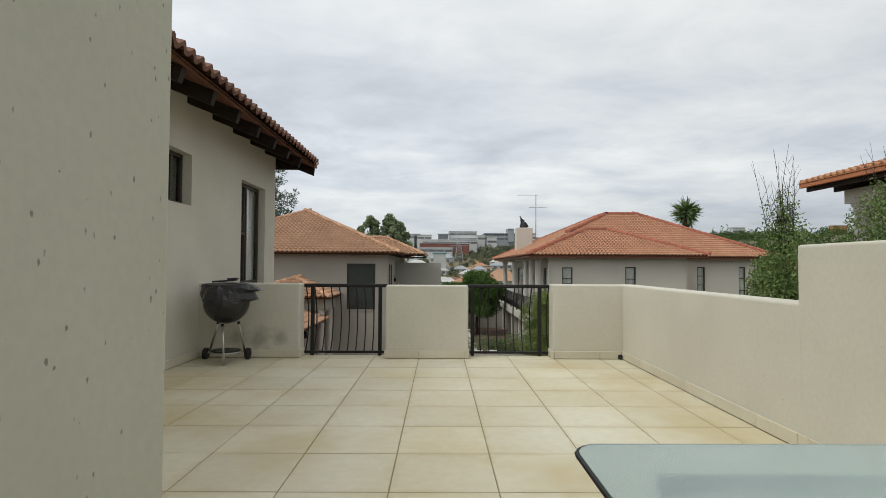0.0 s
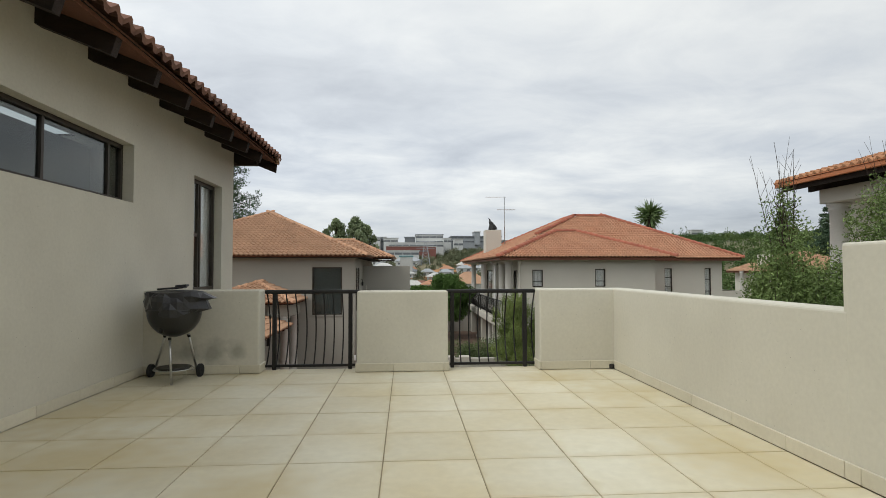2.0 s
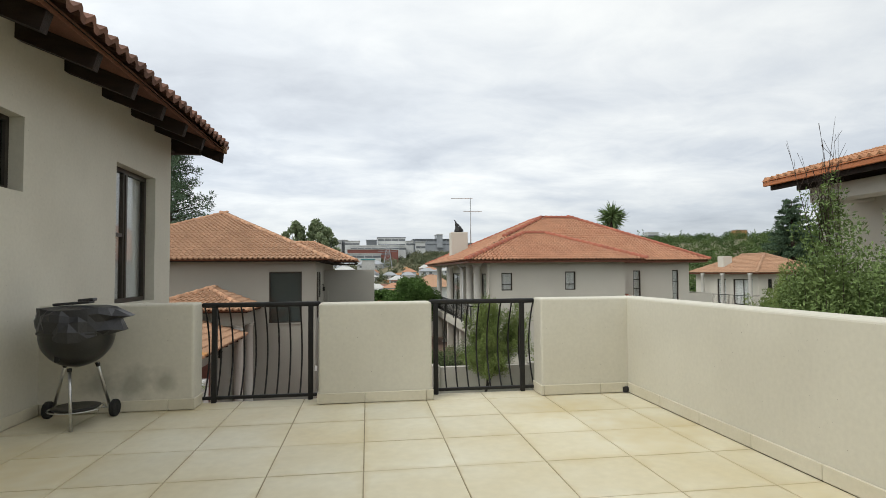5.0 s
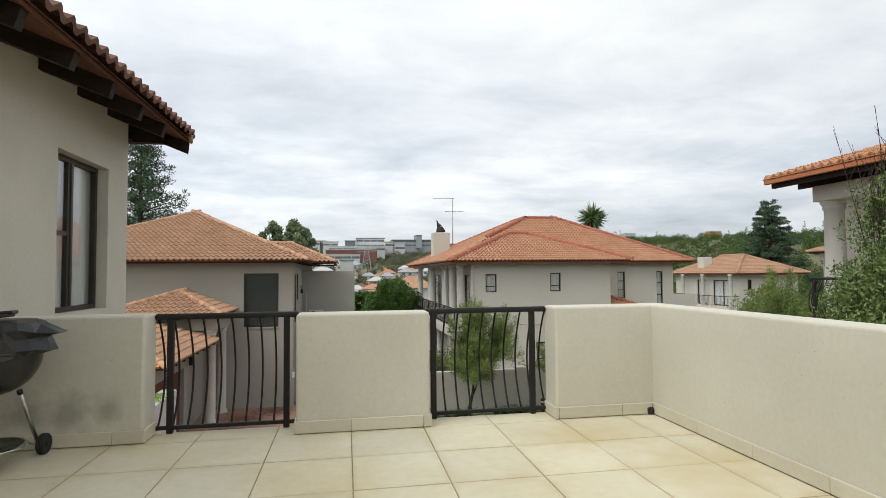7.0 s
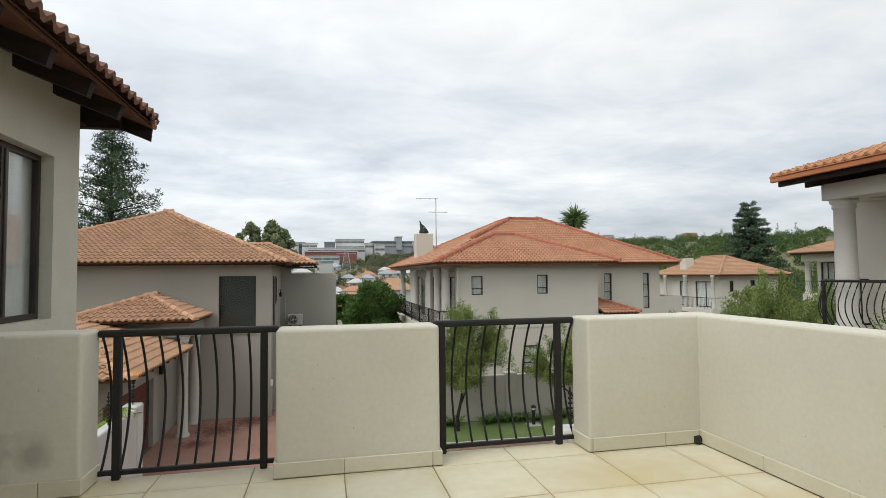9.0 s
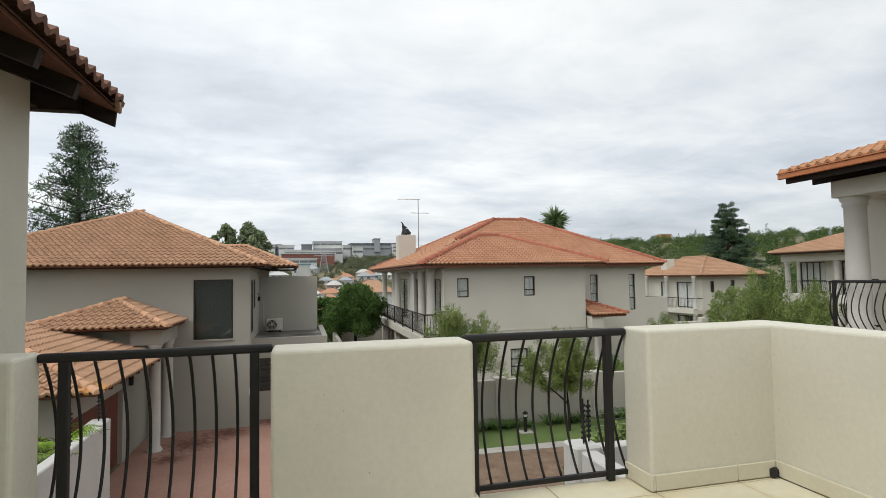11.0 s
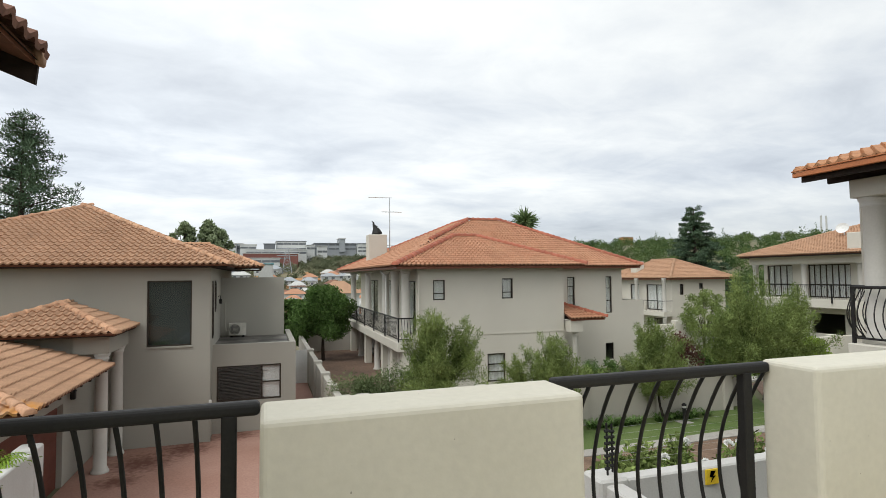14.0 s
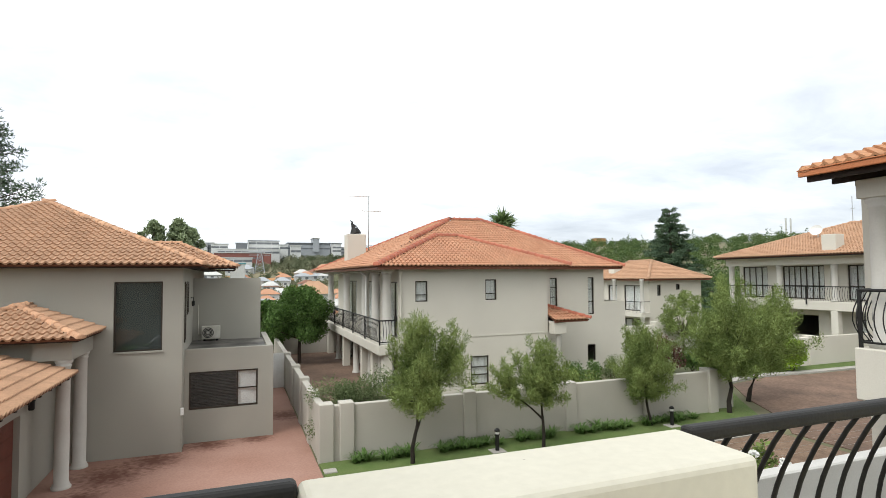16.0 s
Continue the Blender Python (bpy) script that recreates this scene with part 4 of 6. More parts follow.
box_e = thing("meter_box", (-0.9, 24.1, -2.6), "small white junction box on a grey wall", "junction box")
part("body", box(-0.99, -0.90, 24.08, 24.148, -2.72, -2.5, 0.01), M_WHITE, box_e)
part("conduit", tube([(-0.945, 24.12, GZ), (-0.945, 24.12, -2.72)], 0.015), M_GREYWALL, box_e)

# house with the red roof and veranda
h2 = thing("house", (13, 37, GZ), "pale two-storey plastered house with red tile roof and long veranda", "house", "neighbouring houses")
part("wall", holed_wall("y", 28.6, 28.85, 7.17, 14.6, GZ, 1.78, [(7.92, 8.49, 0.28, 1.19), (11.31, 11.88, 0.28, 1.23), (10.53, 11.44, -3.55, -2.25)]), M_H2WALL, h2)
part("wall", box(14.35, 14.598, 28.852, 31.6, GZ, 1.78), M_H2WALL, h2)
part("wall", holed_wall("y", 31.4, 31.65, 14.602, 20.0, GZ, 1.78, [(16.49, 16.95, -0.29, 1.25), (18.94, 19.33, -0.79, 1.26), (18.84, 19.38, -3.37, -2.46), (15.2, 16.1, GZ, -1.75)]), M_H2WALL, h2)
part("wall", box(19.75, 19.998, 31.66, 43.0, GZ, 1.78), M_H2WALL, h2)
part("wall", box(8.0, 20.0, 45.8, 46.0, GZ, 1.78), M_H2WALL, h2)
part("wall", box(20.002, 21.45, 31.42, 31.62, GZ, -0.10), M_H2WALL, h2)
part("wall", box(21.25, 21.448, 31.622, 36.0, GZ, -0.102), M_H2WALL, h2)
doors_up = [(29.9, 32.2, -1.5, 1.15), (34.2, 37.0, -1.5, 1.15), (39.5, 43.0, -1.5, 1.15)]
doors_low = [(30.0, 32.4, GZ, -2.2), (34.2, 37.0, GZ, -2.2), (39.5, 43.0, GZ, -2.2)]
part("wall", holed_wall("x", 7.6, 7.85, 28.852, 46.0, GZ, 1.78, doors_up + doors_low), M_H2WALL, h2)
part("floor", box(7.86, 14.3, 28.9, 45.7, -1.9, -1.6), M_DARK, h2)
part("floor", box(14.3, 19.7, 31.7, 45.7, -1.9, -1.6), M_DARK, h2)
for y0, y1, z0, z1 in doors_up + doors_low:
    window(h2, "x", 7.6, y0 + 0.002, y1 - 0.002, z0 + 0.002, z1 - 0.002, -1, ((y0 + y1) / 2,), (), M_GLASS, "sides", 0.06, 0.1, "glass_door")
window(h2, "y", 28.6, 7.922, 8.488, 0.282, 1.188, -1, (), (0.58,), M_GLASS, "curtain", 0.05, 0.08)
window(h2, "y", 28.6, 11.312, 11.878, 0.282, 1.228, -1, (), (0.58,), M_GLASS, "curtain", 0.05, 0.08)
window(h2, "y", 28.6, 10.532, 11.438, -3.548, -2.252, -1, (), (-2.75, -3.1), M_GLASS, "curtain", 0.06, 0.08)
window(h2, "y", 31.4, 16.492, 16.948, -0.288, 1.248, -1, (), (0.2, 0.72), M_GLASS, "curtain", 0.05, 0.08)
window(h2, "y", 31.4, 18.942, 19.328, -0.788, 1.258, -1, (), (-0.1, 0.6), M_GLASS, "curtain", 0.05, 0.08)
window(h2, "y", 31.4, 18.842, 19.378, -3.368, -2.462, -1, (), (), M_GLASS_DARK, None, 0.05, 0.08)
part("front_door", box(15.2, 16.1, 31.5, 31.56, GZ, -1.752), M_DOOR, h2)
part("string_course", box(8.3, 14.55, 28.575, 28.598, -1.36, -1.31), M_H2WALL, h2)
part("veranda_slab", box(6.25, 7.598, 28.6, 46.0, -1.97, -1.55, 0.02), M_H2WALL, h2)
for y in (28.95, 31.0, 33.2, 38.2, 43.9):
    column(h2, 6.72, y, -1.548, 1.62, 0.2, M_COLUMN)
    part("pier", box(6.5, 6.9, y - 0.2, y + 0.2, GZ, -1.972, 0.02), M_H2WALL, h2)
for y in (30.0, 32.1, 35.6, 41.0):
    column(h2, 6.75, y, GZ, -1.972, 0.17, M_COLUMN)
part("beam", box(6.45, 6.98, 28.62, 46.0, 1.622, 1.78), M_H2WALL, h2)
vr = thing("veranda_railing", (6.3, 37, -1.55), "black steel railing with bellied bars along the upper veranda", "railing")
part("top_rail", tube([(6.33, 46.0, -0.5), (6.33, 28.68, -0.5), (7.1, 28.68, -0.5)], 0.03), M_IRON, vr)
part("bottom_rail", tube([(6.33, 46.0, -1.42), (6.33, 28.68, -1.42), (7.1, 28.68, -1.42)], 0.02), M_IRON, vr)
for k in range(7):
    part("post", box(6.30, 6.36, 28.68 + 2.85 * k, 28.74 + 2.85 * k, -1.548, -0.5), M_IRON, vr)


def belly(p, q, z0, z1, out, amount=0.14, r=0.012):
    pts = []
    for i in range(9):
        s = i / 8
        o = amount * math.sin(math.pi * s) * (1.2 - 0.5 * s)
        pts.append((p + out[0] * o, q + out[1] * o, z0 + (z1 - z0) * s))
    return tube(pts, r, 5)


for k in range(1, 6):
    part("bar", belly(6.33 + 0.77 * k / 6, 28.68, -1.42, -0.5, (0, -1)), M_IRON, vr)
for k in range(1, 90):
    part("bar", belly(6.33, 28.68 + 17.3 * k / 90, -1.42, -0.5, (-1, 0), 0.1), M_IRON, vr)
part("downpipe", tube([(7.25, 28.3, 1.68), (7.22, 28.52, 1.45), (7.22, 28.55, GZ)], 0.05, 8), M_H2WALL, h2)
part("downpipe", tube([(6.2, 32.0, 1.65), (6.5, 32.05, 1.4), (6.5, 32.05, -1.5)], 0.045, 8), M_WHITE, h2)
E2 = 1.86
r2 = part("roof", fascia_frame(6.1, 15.4, 28.0, 46.6, E2 - 0.01, 0.15), M_FASCIA, h2, "hipped roof of red clay tiles with chunky ridge tiles")
part("gutter", box(15.4, 20.85, 30.86, 30.92, E2 - 0.16, E2 - 0.01), M_FASCIA, r2)
part("gutter", box(20.79, 20.85, 30.92, 43.0, E2 - 0.16, E2 - 0.01), M_FASCIA, r2)
soffit(r2, 6.15, 15.35, 28.05, 28.75, 1.80, M_TIMBER)
soffit(r2, 6.15, 7.8, 28.75, 46.5, 1.80, M_TIMBER)
soffit(r2, 14.4, 20.8, 30.92, 31.5, 1.80, M_TIMBER)
WL, WA, WB = (10.1, 32.0, 3.43), (11.4, 32.0, 3.43), (11.4, 34.85, 3.43)
RA, RB = (12.8, 36.85, 4.83), (14.9, 36.85, 4.83)
slope(r2, [(6.05, 27.95, E2), (15.45, 27.95, E2), WA, WL], M_RED, M_RED_J, 260)
slope(r2, [(15.45, 27.95, E2), (15.45, 30.8, E2), WB, WA], M_RED, M_RED_J)
slope(r2, [(6.05, 38.0, E2), (6.05, 27.95, E2), WL, (10.1, 36.0, 3.43)], M_RED, M_RED_J)
slope(r2, [(11.4, 34.0, 3.0), (10.1, 34.0, 3.0), WL, WA], M_RED, M_RED_J)
slope(r2, [(6.05, 30.8, E2), (20.9, 30.8, E2), RB, RA], M_RED, M_RED_J)
slope(r2, [(20.9, 30.8, E2), (20.9, 43.0, E2), RB], M_RED, M_RED_J)
slope(r2, [(6.05, 46.7, E2), (6.05, 30.8, E2), RA, (12.8, 39.9, 4.83)], M_RED, M_RED_J)
for a, b in (((6.05, 27.95, E2), WL), ((15.45, 27.95, E2), WA), (WL, WA), ((6.05, 46.7, E2), (12.8, 39.9, 4.83)), ((12.8, 39.9, 4.83), RA), (RA, RB), ((20.9, 30.8, E2), RB), ((9.5, 33.9, 3.4), RA)):
    ridge(r2, a, b, M_CAP_RED, 0.15)
r2b = part("porch_roof", box(14.62, 16.5, 28.02, 28.06, -0.84, -0.74), M_FASCIA, h2, "small tiled porch roof in the corner of the walls")
part("gutter", box(16.46, 16.5, 28.06, 31.38, -0.84, -0.74), M_FASCIA, r2b)
soffit(r2b, 14.62, 16.46, 28.06, 31.38, -0.80, M_H2WALL)
slope(r2b, [(14.62, 28.0, -0.72), (16.55, 28.0, -0.72), (14.62, 29.93, 0.0)], M_RED, M_RED_J, 20)
slope(r2b, [(16.55, 28.0, -0.72), (16.55, 31.38, -0.72), (14.62, 31.38, 0.0), (14.62, 29.93, 0.0)], M_RED, M_RED_J, 10)
ridge(r2b, (16.55, 28.0, -0.72), (14.62, 29.93, 0.0), M_CAP_RED)
part("porch_beam", box(14.62, 15.3, 28.08, 28.55, -1.39, -0.845, 0.012), M_H2WALL, h2)
part("porch_beam", box(15.05, 15.3, 28.552, 31.38, -1.39, -0.845, 0.012), M_H2WALL, h2)
column(h2, 15.02, 28.32, GZ, -1.392, 0.14, M_COLUMN)
for x0, x1, z0, z1 in ((13.42, 13.7, -2.4, -1.6), (13.97, 14.46, -2.3, -1.57)):
    vent = part("vent_panel", box(x0, x1, 28.57, 28.598, z0, z1, 0.004), M_H2WALL, h2, "small louvred panel on the wall")
    for k in range(6):
        zz_ = z0 + 0.06 + (z1 - z0 - 0.12) * k / 5
        part("slat", box(x0 + 0.02, x1 - 0.02, 28.55, 28.569, zz_ - 0.03, zz_ + 0.012), M_WHITEWALL, vent)
ch = thing("chimney", (7.7, 40.5, 2.3), "pale plastered square chimney with a black curved cowl", "chimney")
part("shaft", box(7.1, 8.3, 40.0, 41.0, 2.0, 4.12, 0.03), M_H2WALL, ch)
bm = bmesh.new()
for (xa, ra, za), (xb, rb, zb) in zip(((7.75, 0.34, 4.12), (7.72, 0.34, 4.25), (7.66, 0.2, 4.55), (7.5, 0.07, 4.8), (7.52, 0.05, 4.92)), ((7.72, 0.34, 4.25), (7.66, 0.2, 4.55), (7.5, 0.07, 4.8), (7.52, 0.05, 4.92), (7.4, 0.02, 5.02))):
    add_tube(bm, [(xa, 40.5, za), (xb, 40.5, zb)], [ra, rb], 10)
part("cowl", bm, M_IRON, ch, "black curved chimney cowl")
an = thing("antenna", (8.75, 41.2, 2.9), "thin grey television antenna mast above the roof", "antenna")
part("mast", tube([(8.75, 41.2, 2.6), (8.75, 41.2, 6.75)], 0.035, 6), M_CHROME, an)
part("boom", tube([(7.3, 41.2, 6.7), (8.9, 41.2, 6.72)], 0.02, 5), M_CHROME, an)
part("boom", tube([(8.2, 41.2, 5.75), (9.6, 41.2, 5.75)], 0.018, 5), M_CHROME, an)
for k in range(6):
    part("element", tube([(8.3 + 0.22 * k, 40.9, 5.75), (8.3 + 0.22 * k, 41.5, 5.75)], 0.012, 4), M_CHROME, an)

# ---- the ground, one sheet to the horizon ----
def smooth01(a, b, x):
    t = min(1.0, max(0.0, (x - a) / (b - a)))
    return t * t * (3 - 2 * t)


def land(x, y):
    """Height of the land: level round the houses, a dip, then long hills."""
    r = math.hypot(x - 8, y - 22)
    az = math.degrees(math.atan2(x - 8, y - 22))
    z = GZ - 9.0 * smooth01(48, 120, r)
    hill = 29.5 + 5 * math.sin(math.radians(az * 2.1 + 20)) + 4 * smooth01(25, 70, az)
    z += hill * smooth01(130, 430 + 75 * (1 - smooth01(12, 26, az)), r) + 0.006 * max(0, r - 430)
    z += (noise.noise((x * 0.012, y * 0.012, 3.0)) * 3.5 + noise.noise((x * 0.04, y * 0.04, 7.0)) * 1.0) * smooth01(60, 200, r)
    return z


bm = bmesh.new()
rs = [0.1] + [8 * 1.12 ** k for k in range(56)]
NA = 110
prev = None
for r in rs:
    ring = []
    for k in range(NA):
        t = 2 * math.pi * k / NA
        x, y = 8 + r * math.sin(t), 22 + r * math.cos(t)
        ring.append(bm.verts.new((x, y, land(x, y))))
    if prev:
        for k in range(NA):
            bm.faces.new((prev[k], ring[k], ring[(k + 1) % NA], prev[(k + 1) % NA]))
    else:
        bm.faces.new(ring[::-1])
    prev = ring
bmesh.ops.recalc_face_normals(bm, faces=bm.faces)
ground = tagged(part("ground", bm, M_LAND, smooth=True), "dry green land that rises to long low hills", "ground", kind="structure")


def sheet(name, pts, z, material, label, category):
    bm = bmesh.new()
    top = [bm.verts.new((x, y, z)) for x, y in pts]
    low = [bm.verts.new((x, y, z - 0.3)) for x, y in pts]
    bm.faces.new(top), bm.faces.new(low[::-1])
    for i in range(len(pts)):
        j = (i + 1) % len(pts)
        bm.faces.new((top[i], low[i], low[j], top[j]))
    bmesh.ops.recalc_face_normals(bm, faces=bm.faces)
    return tagged(part(name, bm, material), label, category, kind="structure")

# paving, lawn and road
driveway = sheet("driveway", [(-4.14, 10.0), (2.72, 10.0), (2.72, 46.0), (1.76, 46.0), (1.76, 24.98), (-0.95, 24.98), (-0.95, 24.14), (-4.14, 24.14)], GZ + 0.03, M_PAVE, "red brick driveway with darker damp patches", "driveway")
sheet("road", [(17.6, 8.0), (60.0, 8.0), (60.0, 25.3), (29.0, 25.6), (25.5, 25.9), (22.5, 25.2), (20.6, 22.8), (19.0, 20.0), (17.6, 18.6)], GZ + 0.03, M_ROAD, "brown paved turning circle of the street", "road")
sheet("lawn", [(2.76, 19.6), (5.0, 19.35), (10.0, 19.3), (17.0, 19.5), (18.4, 20.4), (20.0, 22.6), (21.8, 24.9), (21.8, 27.0), (18.3, 24.0), (17.4, 21.75), (2.76, 21.45)], GZ + 0.05, M_LAWN, "strip of mown green lawn along the yard wall", "lawn")
sheet("lawn_far", [(22.2, 26.1), (25.5, 26.6), (29.0, 26.3), (50.0, 26.0), (50.0, 27.4), (22.2, 27.4)], GZ + 0.05, M_LAWN, "narrow green lawn before the far yard wall", "lawn")
sheet("kerb", [(2.76, 19.0), (10.0, 18.75), (17.2, 18.9), (17.2, 19.48), (10.0, 19.28), (5.0, 19.33), (2.76, 19.58)], GZ + 0.06, M_PATH, "grey concrete kerb along the lawn", "kerb")
sheet("kerb_far", [(22.3, 25.4), (25.5, 26.05), (29.0, 25.8), (50.0, 25.5), (50.0, 25.98), (29.0, 26.28), (25.5, 26.58), (22.3, 26.0)], GZ + 0.08, M_PATH, "pale kerb round the turning circle", "kerb")
sheet("garden_bed", [(2.76, 11.0), (17.2, 11.0), (17.2, 18.88), (10.0, 18.73), (2.76, 18.98)], GZ + 0.04, M_SOIL, "bare brown garden soil with scattered mulch", "garden bed")

sheet("patio", [(3.05, 27.5), (7.58, 27.5), (7.58, 46.0), (3.05, 46.0)], GZ + 0.04, M_ROAD, "brown brick patio under the veranda", "patio")

# terrace tiles: full ones share one mesh, the ones along the walls are cut
P, PX = 0.605, 0.598
xs = [1.10 + PX * k for k in range(-6, 6)]
ys = [4.245 + P * k for k in range(-12, 6)]
TILES = {}
G = 0.0036
lim_x, lim_y = (-1.797, 3.797), (-2.39, 6.966)


def slab_piece(w, d):
    key = (round(w, 3), round(d, 3))
    if key not in TILES:
        bm = box(0, w, 0, d, -0.012, 0.0, 0.0018)
        me = bpy.data.meshes.new("tile")
        bm.to_mesh(me)
        bm.free()
        me.materials.append(M_TILE)
        TILES[key] = me
    return TILES[key]


rng = random.Random(3)
for x in xs:
    for y in ys:
        ax, bx_ = max(x, lim_x[0]) + G, min(x + PX, lim_x[1]) - G
        ay, by_ = max(y, lim_y[0]) + G, min(y + P, lim_y[1]) - G
        if bx_ - ax < 0.02 or by_ - ay < 0.02:
            continue
        t = new("tile", slab_piece(bx_ - ax, by_ - ay))
        t.parent = floor
        t.location = (ax, ay, rng.uniform(-0.0012, 0.0008))


def skirting(wall, axis, face, u0, u1, out, h=0.105):
    """A row of tile pieces along the foot of a wall, with their joints on the floor's."""
    step, first = (P, ys[0]) if axis == "x" else (PX, xs[0])
    for k in range(len(ys)):
        a, b = max(first + step * k, u0) + 0.0015, min(first + step * (k + 1), u1) - 0.0015
        if b - a > 0.015:
            lo, hi = sorted((face, face + out * 0.014))
            key = ("skirt", axis, round(b - a, 3))
            if key not in TILES:
                bm = box(0, 0.014, 0, b - a, 0.006, h, 0.004) if axis == "x" else box(0, b - a, 0, 0.014, 0.006, h, 0.004)
                me = bpy.data.meshes.new("skirting_tile")
                bm.to_mesh(me)
                bm.free()
                me.materials.append(M_SKIRT)
                TILES[key] = me
            s = new("skirting_tile", TILES[key])
            s.parent = wall
            s.location = (lo, a, 0) if axis == "x" else (a, lo, 0)


skirting(walls["wall_front_1"], "y", Y1, -1.784, -0.462, -1)
skirting(walls["wall_front_1"], "x", -0.476, Y1, 6.96, 1)
skirting(walls["wall_front_2"], "y", Y1, 0.646, 1.769, -1)
skirting(walls["wall_front_2"], "x", 1.755, Y1, 6.96, 1)
skirting(walls["wall_front_2"], "x", 0.66, Y1, 6.96, -1)
skirting(walls["wall_front_3"], "y", Y1, 2.861, 3.784, -1)
skirting(walls["wall_front_3"], "x", 2.875, Y1, 6.96, -1)
skirting(walls["wall_east"], "x", X1, 3.152, 6.694, -1)
skirting(walls["wall_east_high"], "x", 3.802, -2.39, 3.15, -1)
skirting(west, "x", X0, -2.39, 6.694, 1)

# ---- yard walls ----
def yard_wall(name, bms, label, material=None, group="yard walls"):
    e = thing(name, (0, 0, GZ), label, "wall", group)
    for b in bms:
        part("wall", b, material or M_YARD, e)
    return e


yw = yard_wall("yard_wall", [box(2.9, 17.3, 21.6, 21.82, GZ - 0.2, -2.28, 0.015), box(2.78, 3.0, 21.82, 41.0, GZ - 0.2, -2.3, 0.015), box(17.3, 18.8, 21.9, 22.1, GZ - 0.2, -2.2, 0.015)], "grey-beige plastered yard wall with square piers")
for x in (2.76, 3.35, 7.2, 10.9, 14.1, 17.2):
    part("pier", box(x, x + 0.42, 21.5, 21.92, GZ - 0.2, -2.2, 0.02), M_YARD, yw)
for y in (23.5, 26.0, 29.0, 33.0):
    part("pier", box(2.70, 3.06, y, y + 0.4, GZ - 0.2, -2.2, 0.02), M_YARD, yw)
part("gate", box(1.80, 2.72, 33.0, 33.05, GZ, -2.2), M_WHITE, yw)
yard_wall("yard_wall", [box(26.5, 36.2, 27.5, 27.75, GZ - 0.3, -2.25, 0.02), box(30.9, 31.3, 27.4, 27.85, GZ - 0.3, -2.15, 0.02)], "far pale plastered yard wall with piers", M_H2WALL)
yard_wall("yard_wall", [box(22.0, 29.5, 34.2, 34.45, GZ - 0.3, -1.9, 0.02), box(29.1, 29.55, 34.1, 34.55, GZ - 0.3, -0.9, 0.02), box(26.0, 26.4, 34.1, 34.55, GZ - 0.3, -1.7, 0.02)], "plastered garden wall with taller gate piers", M_H2WALL)
cw = yard_wall("yard_wall", [box(3.02, 7.58, 44.4, 44.6, GZ - 0.2, -1.9, 0.015)], "pale plastered wall that closes a paved court")
part("coping", box(3.02, 7.58, 44.36, 44.64, -1.9, -1.84, 0.01), M_WHITEWALL, cw)
nw = yard_wall("yard_wall", [box(4.55, 17.0, 10.7, 10.92, GZ - 0.2, -1.1, 0.02), box(4.5, 4.74, 6.98, 10.698, GZ - 0.2, -1.1, 0.02), box(4.42, 4.82, 10.6, 11.0, GZ - 0.2, -1.04, 0.03)], "white plastered yard wall below the terrace", M_WHITEWALL)
lw = yard_wall("yard_wall", [box(-3.28, -3.06, 7.0, 16.5, GZ - 0.2, -1.57, 0.02), box(-3.4, -3.04, 16.2, 16.62, GZ - 0.2, -1.51, 0.03)], "white plastered yard wall beside the driveway", M_WHITEWALL)


def fence_pole(x, y, z, h, label):
    e = thing("fence_pole", (x, y, z), label, "fence pole", "electric fence poles")
    part("rod", tube([(x, y, z), (x, y, z + h)], 0.013, 6), M_IRON, e)
    for k in range(7):
        part("insulator", tube([(x - 0.03, y, z + 0.08 + k * (h - 0.1) / 7), (x + 0.03, y, z + 0.08 + k * (h - 0.1) / 7)], 0.02, 6), M_RUBBER, e)
    return e


fence_pole(4.62, 10.75, -1.04, 0.62, "black electric fence pole with insulators on a white wall")
fence_pole(4.74, 10.82, -1.04, 0.58, "black electric fence pole with insulators on a white wall")
fence_pole(11.5, 10.8, -1.1, 0.6, "black electric fence pole with insulators on a white wall")
fence_pole(-3.2, 16.4, -1.51, 0.65, "black electric fence pole with insulators beside the driveway")
fence_pole(-3.17, 14.9, -1.57, 0.65, "black electric fence pole with insulators beside the driveway")
for k in range(6):
    z = -0.92 + 0.083 * k
    tagged(part("fence_wire", tube([(4.74, 10.82, z), (11.5, 10.8, z - 0.03)], 0.0012, 4), M_CHROME), "thin steel electric fence wire between poles", "wire", "fence wires")
for x, y, a in ((6.12, 10.68, 0), (11.2, 10.68, 0)):
    sg = thing("warning_sign", (x, y, -1.3), "small yellow warning sign fixed to a white wall", "sign", "warning signs")
    part("plate", box(x - 0.1, x + 0.1, y - 0.012, y + 0.012, -1.31, -1.12, 0.004), M_YELLOW, sg)
    bm = bmesh.new()
    vs = [bm.verts.new(p) for p in ((x - 0.03, y - 0.016, -1.14), (x + 0.05, y - 0.016, -1.14), (x + 0.01, y - 0.016, -1.2), (x + 0.05, y - 0.016, -1.2), (x - 0.04, y - 0.016, -1.29), (x - 0.005, y - 0.016, -1.215), (x - 0.05, y - 0.016, -1.215))]
    bm.faces.new(vs)
    bmesh.ops.solidify(bm, geom=bm.faces[:], thickness=0.003)
    part("bolt_mark", bm, M_DARK, sg)


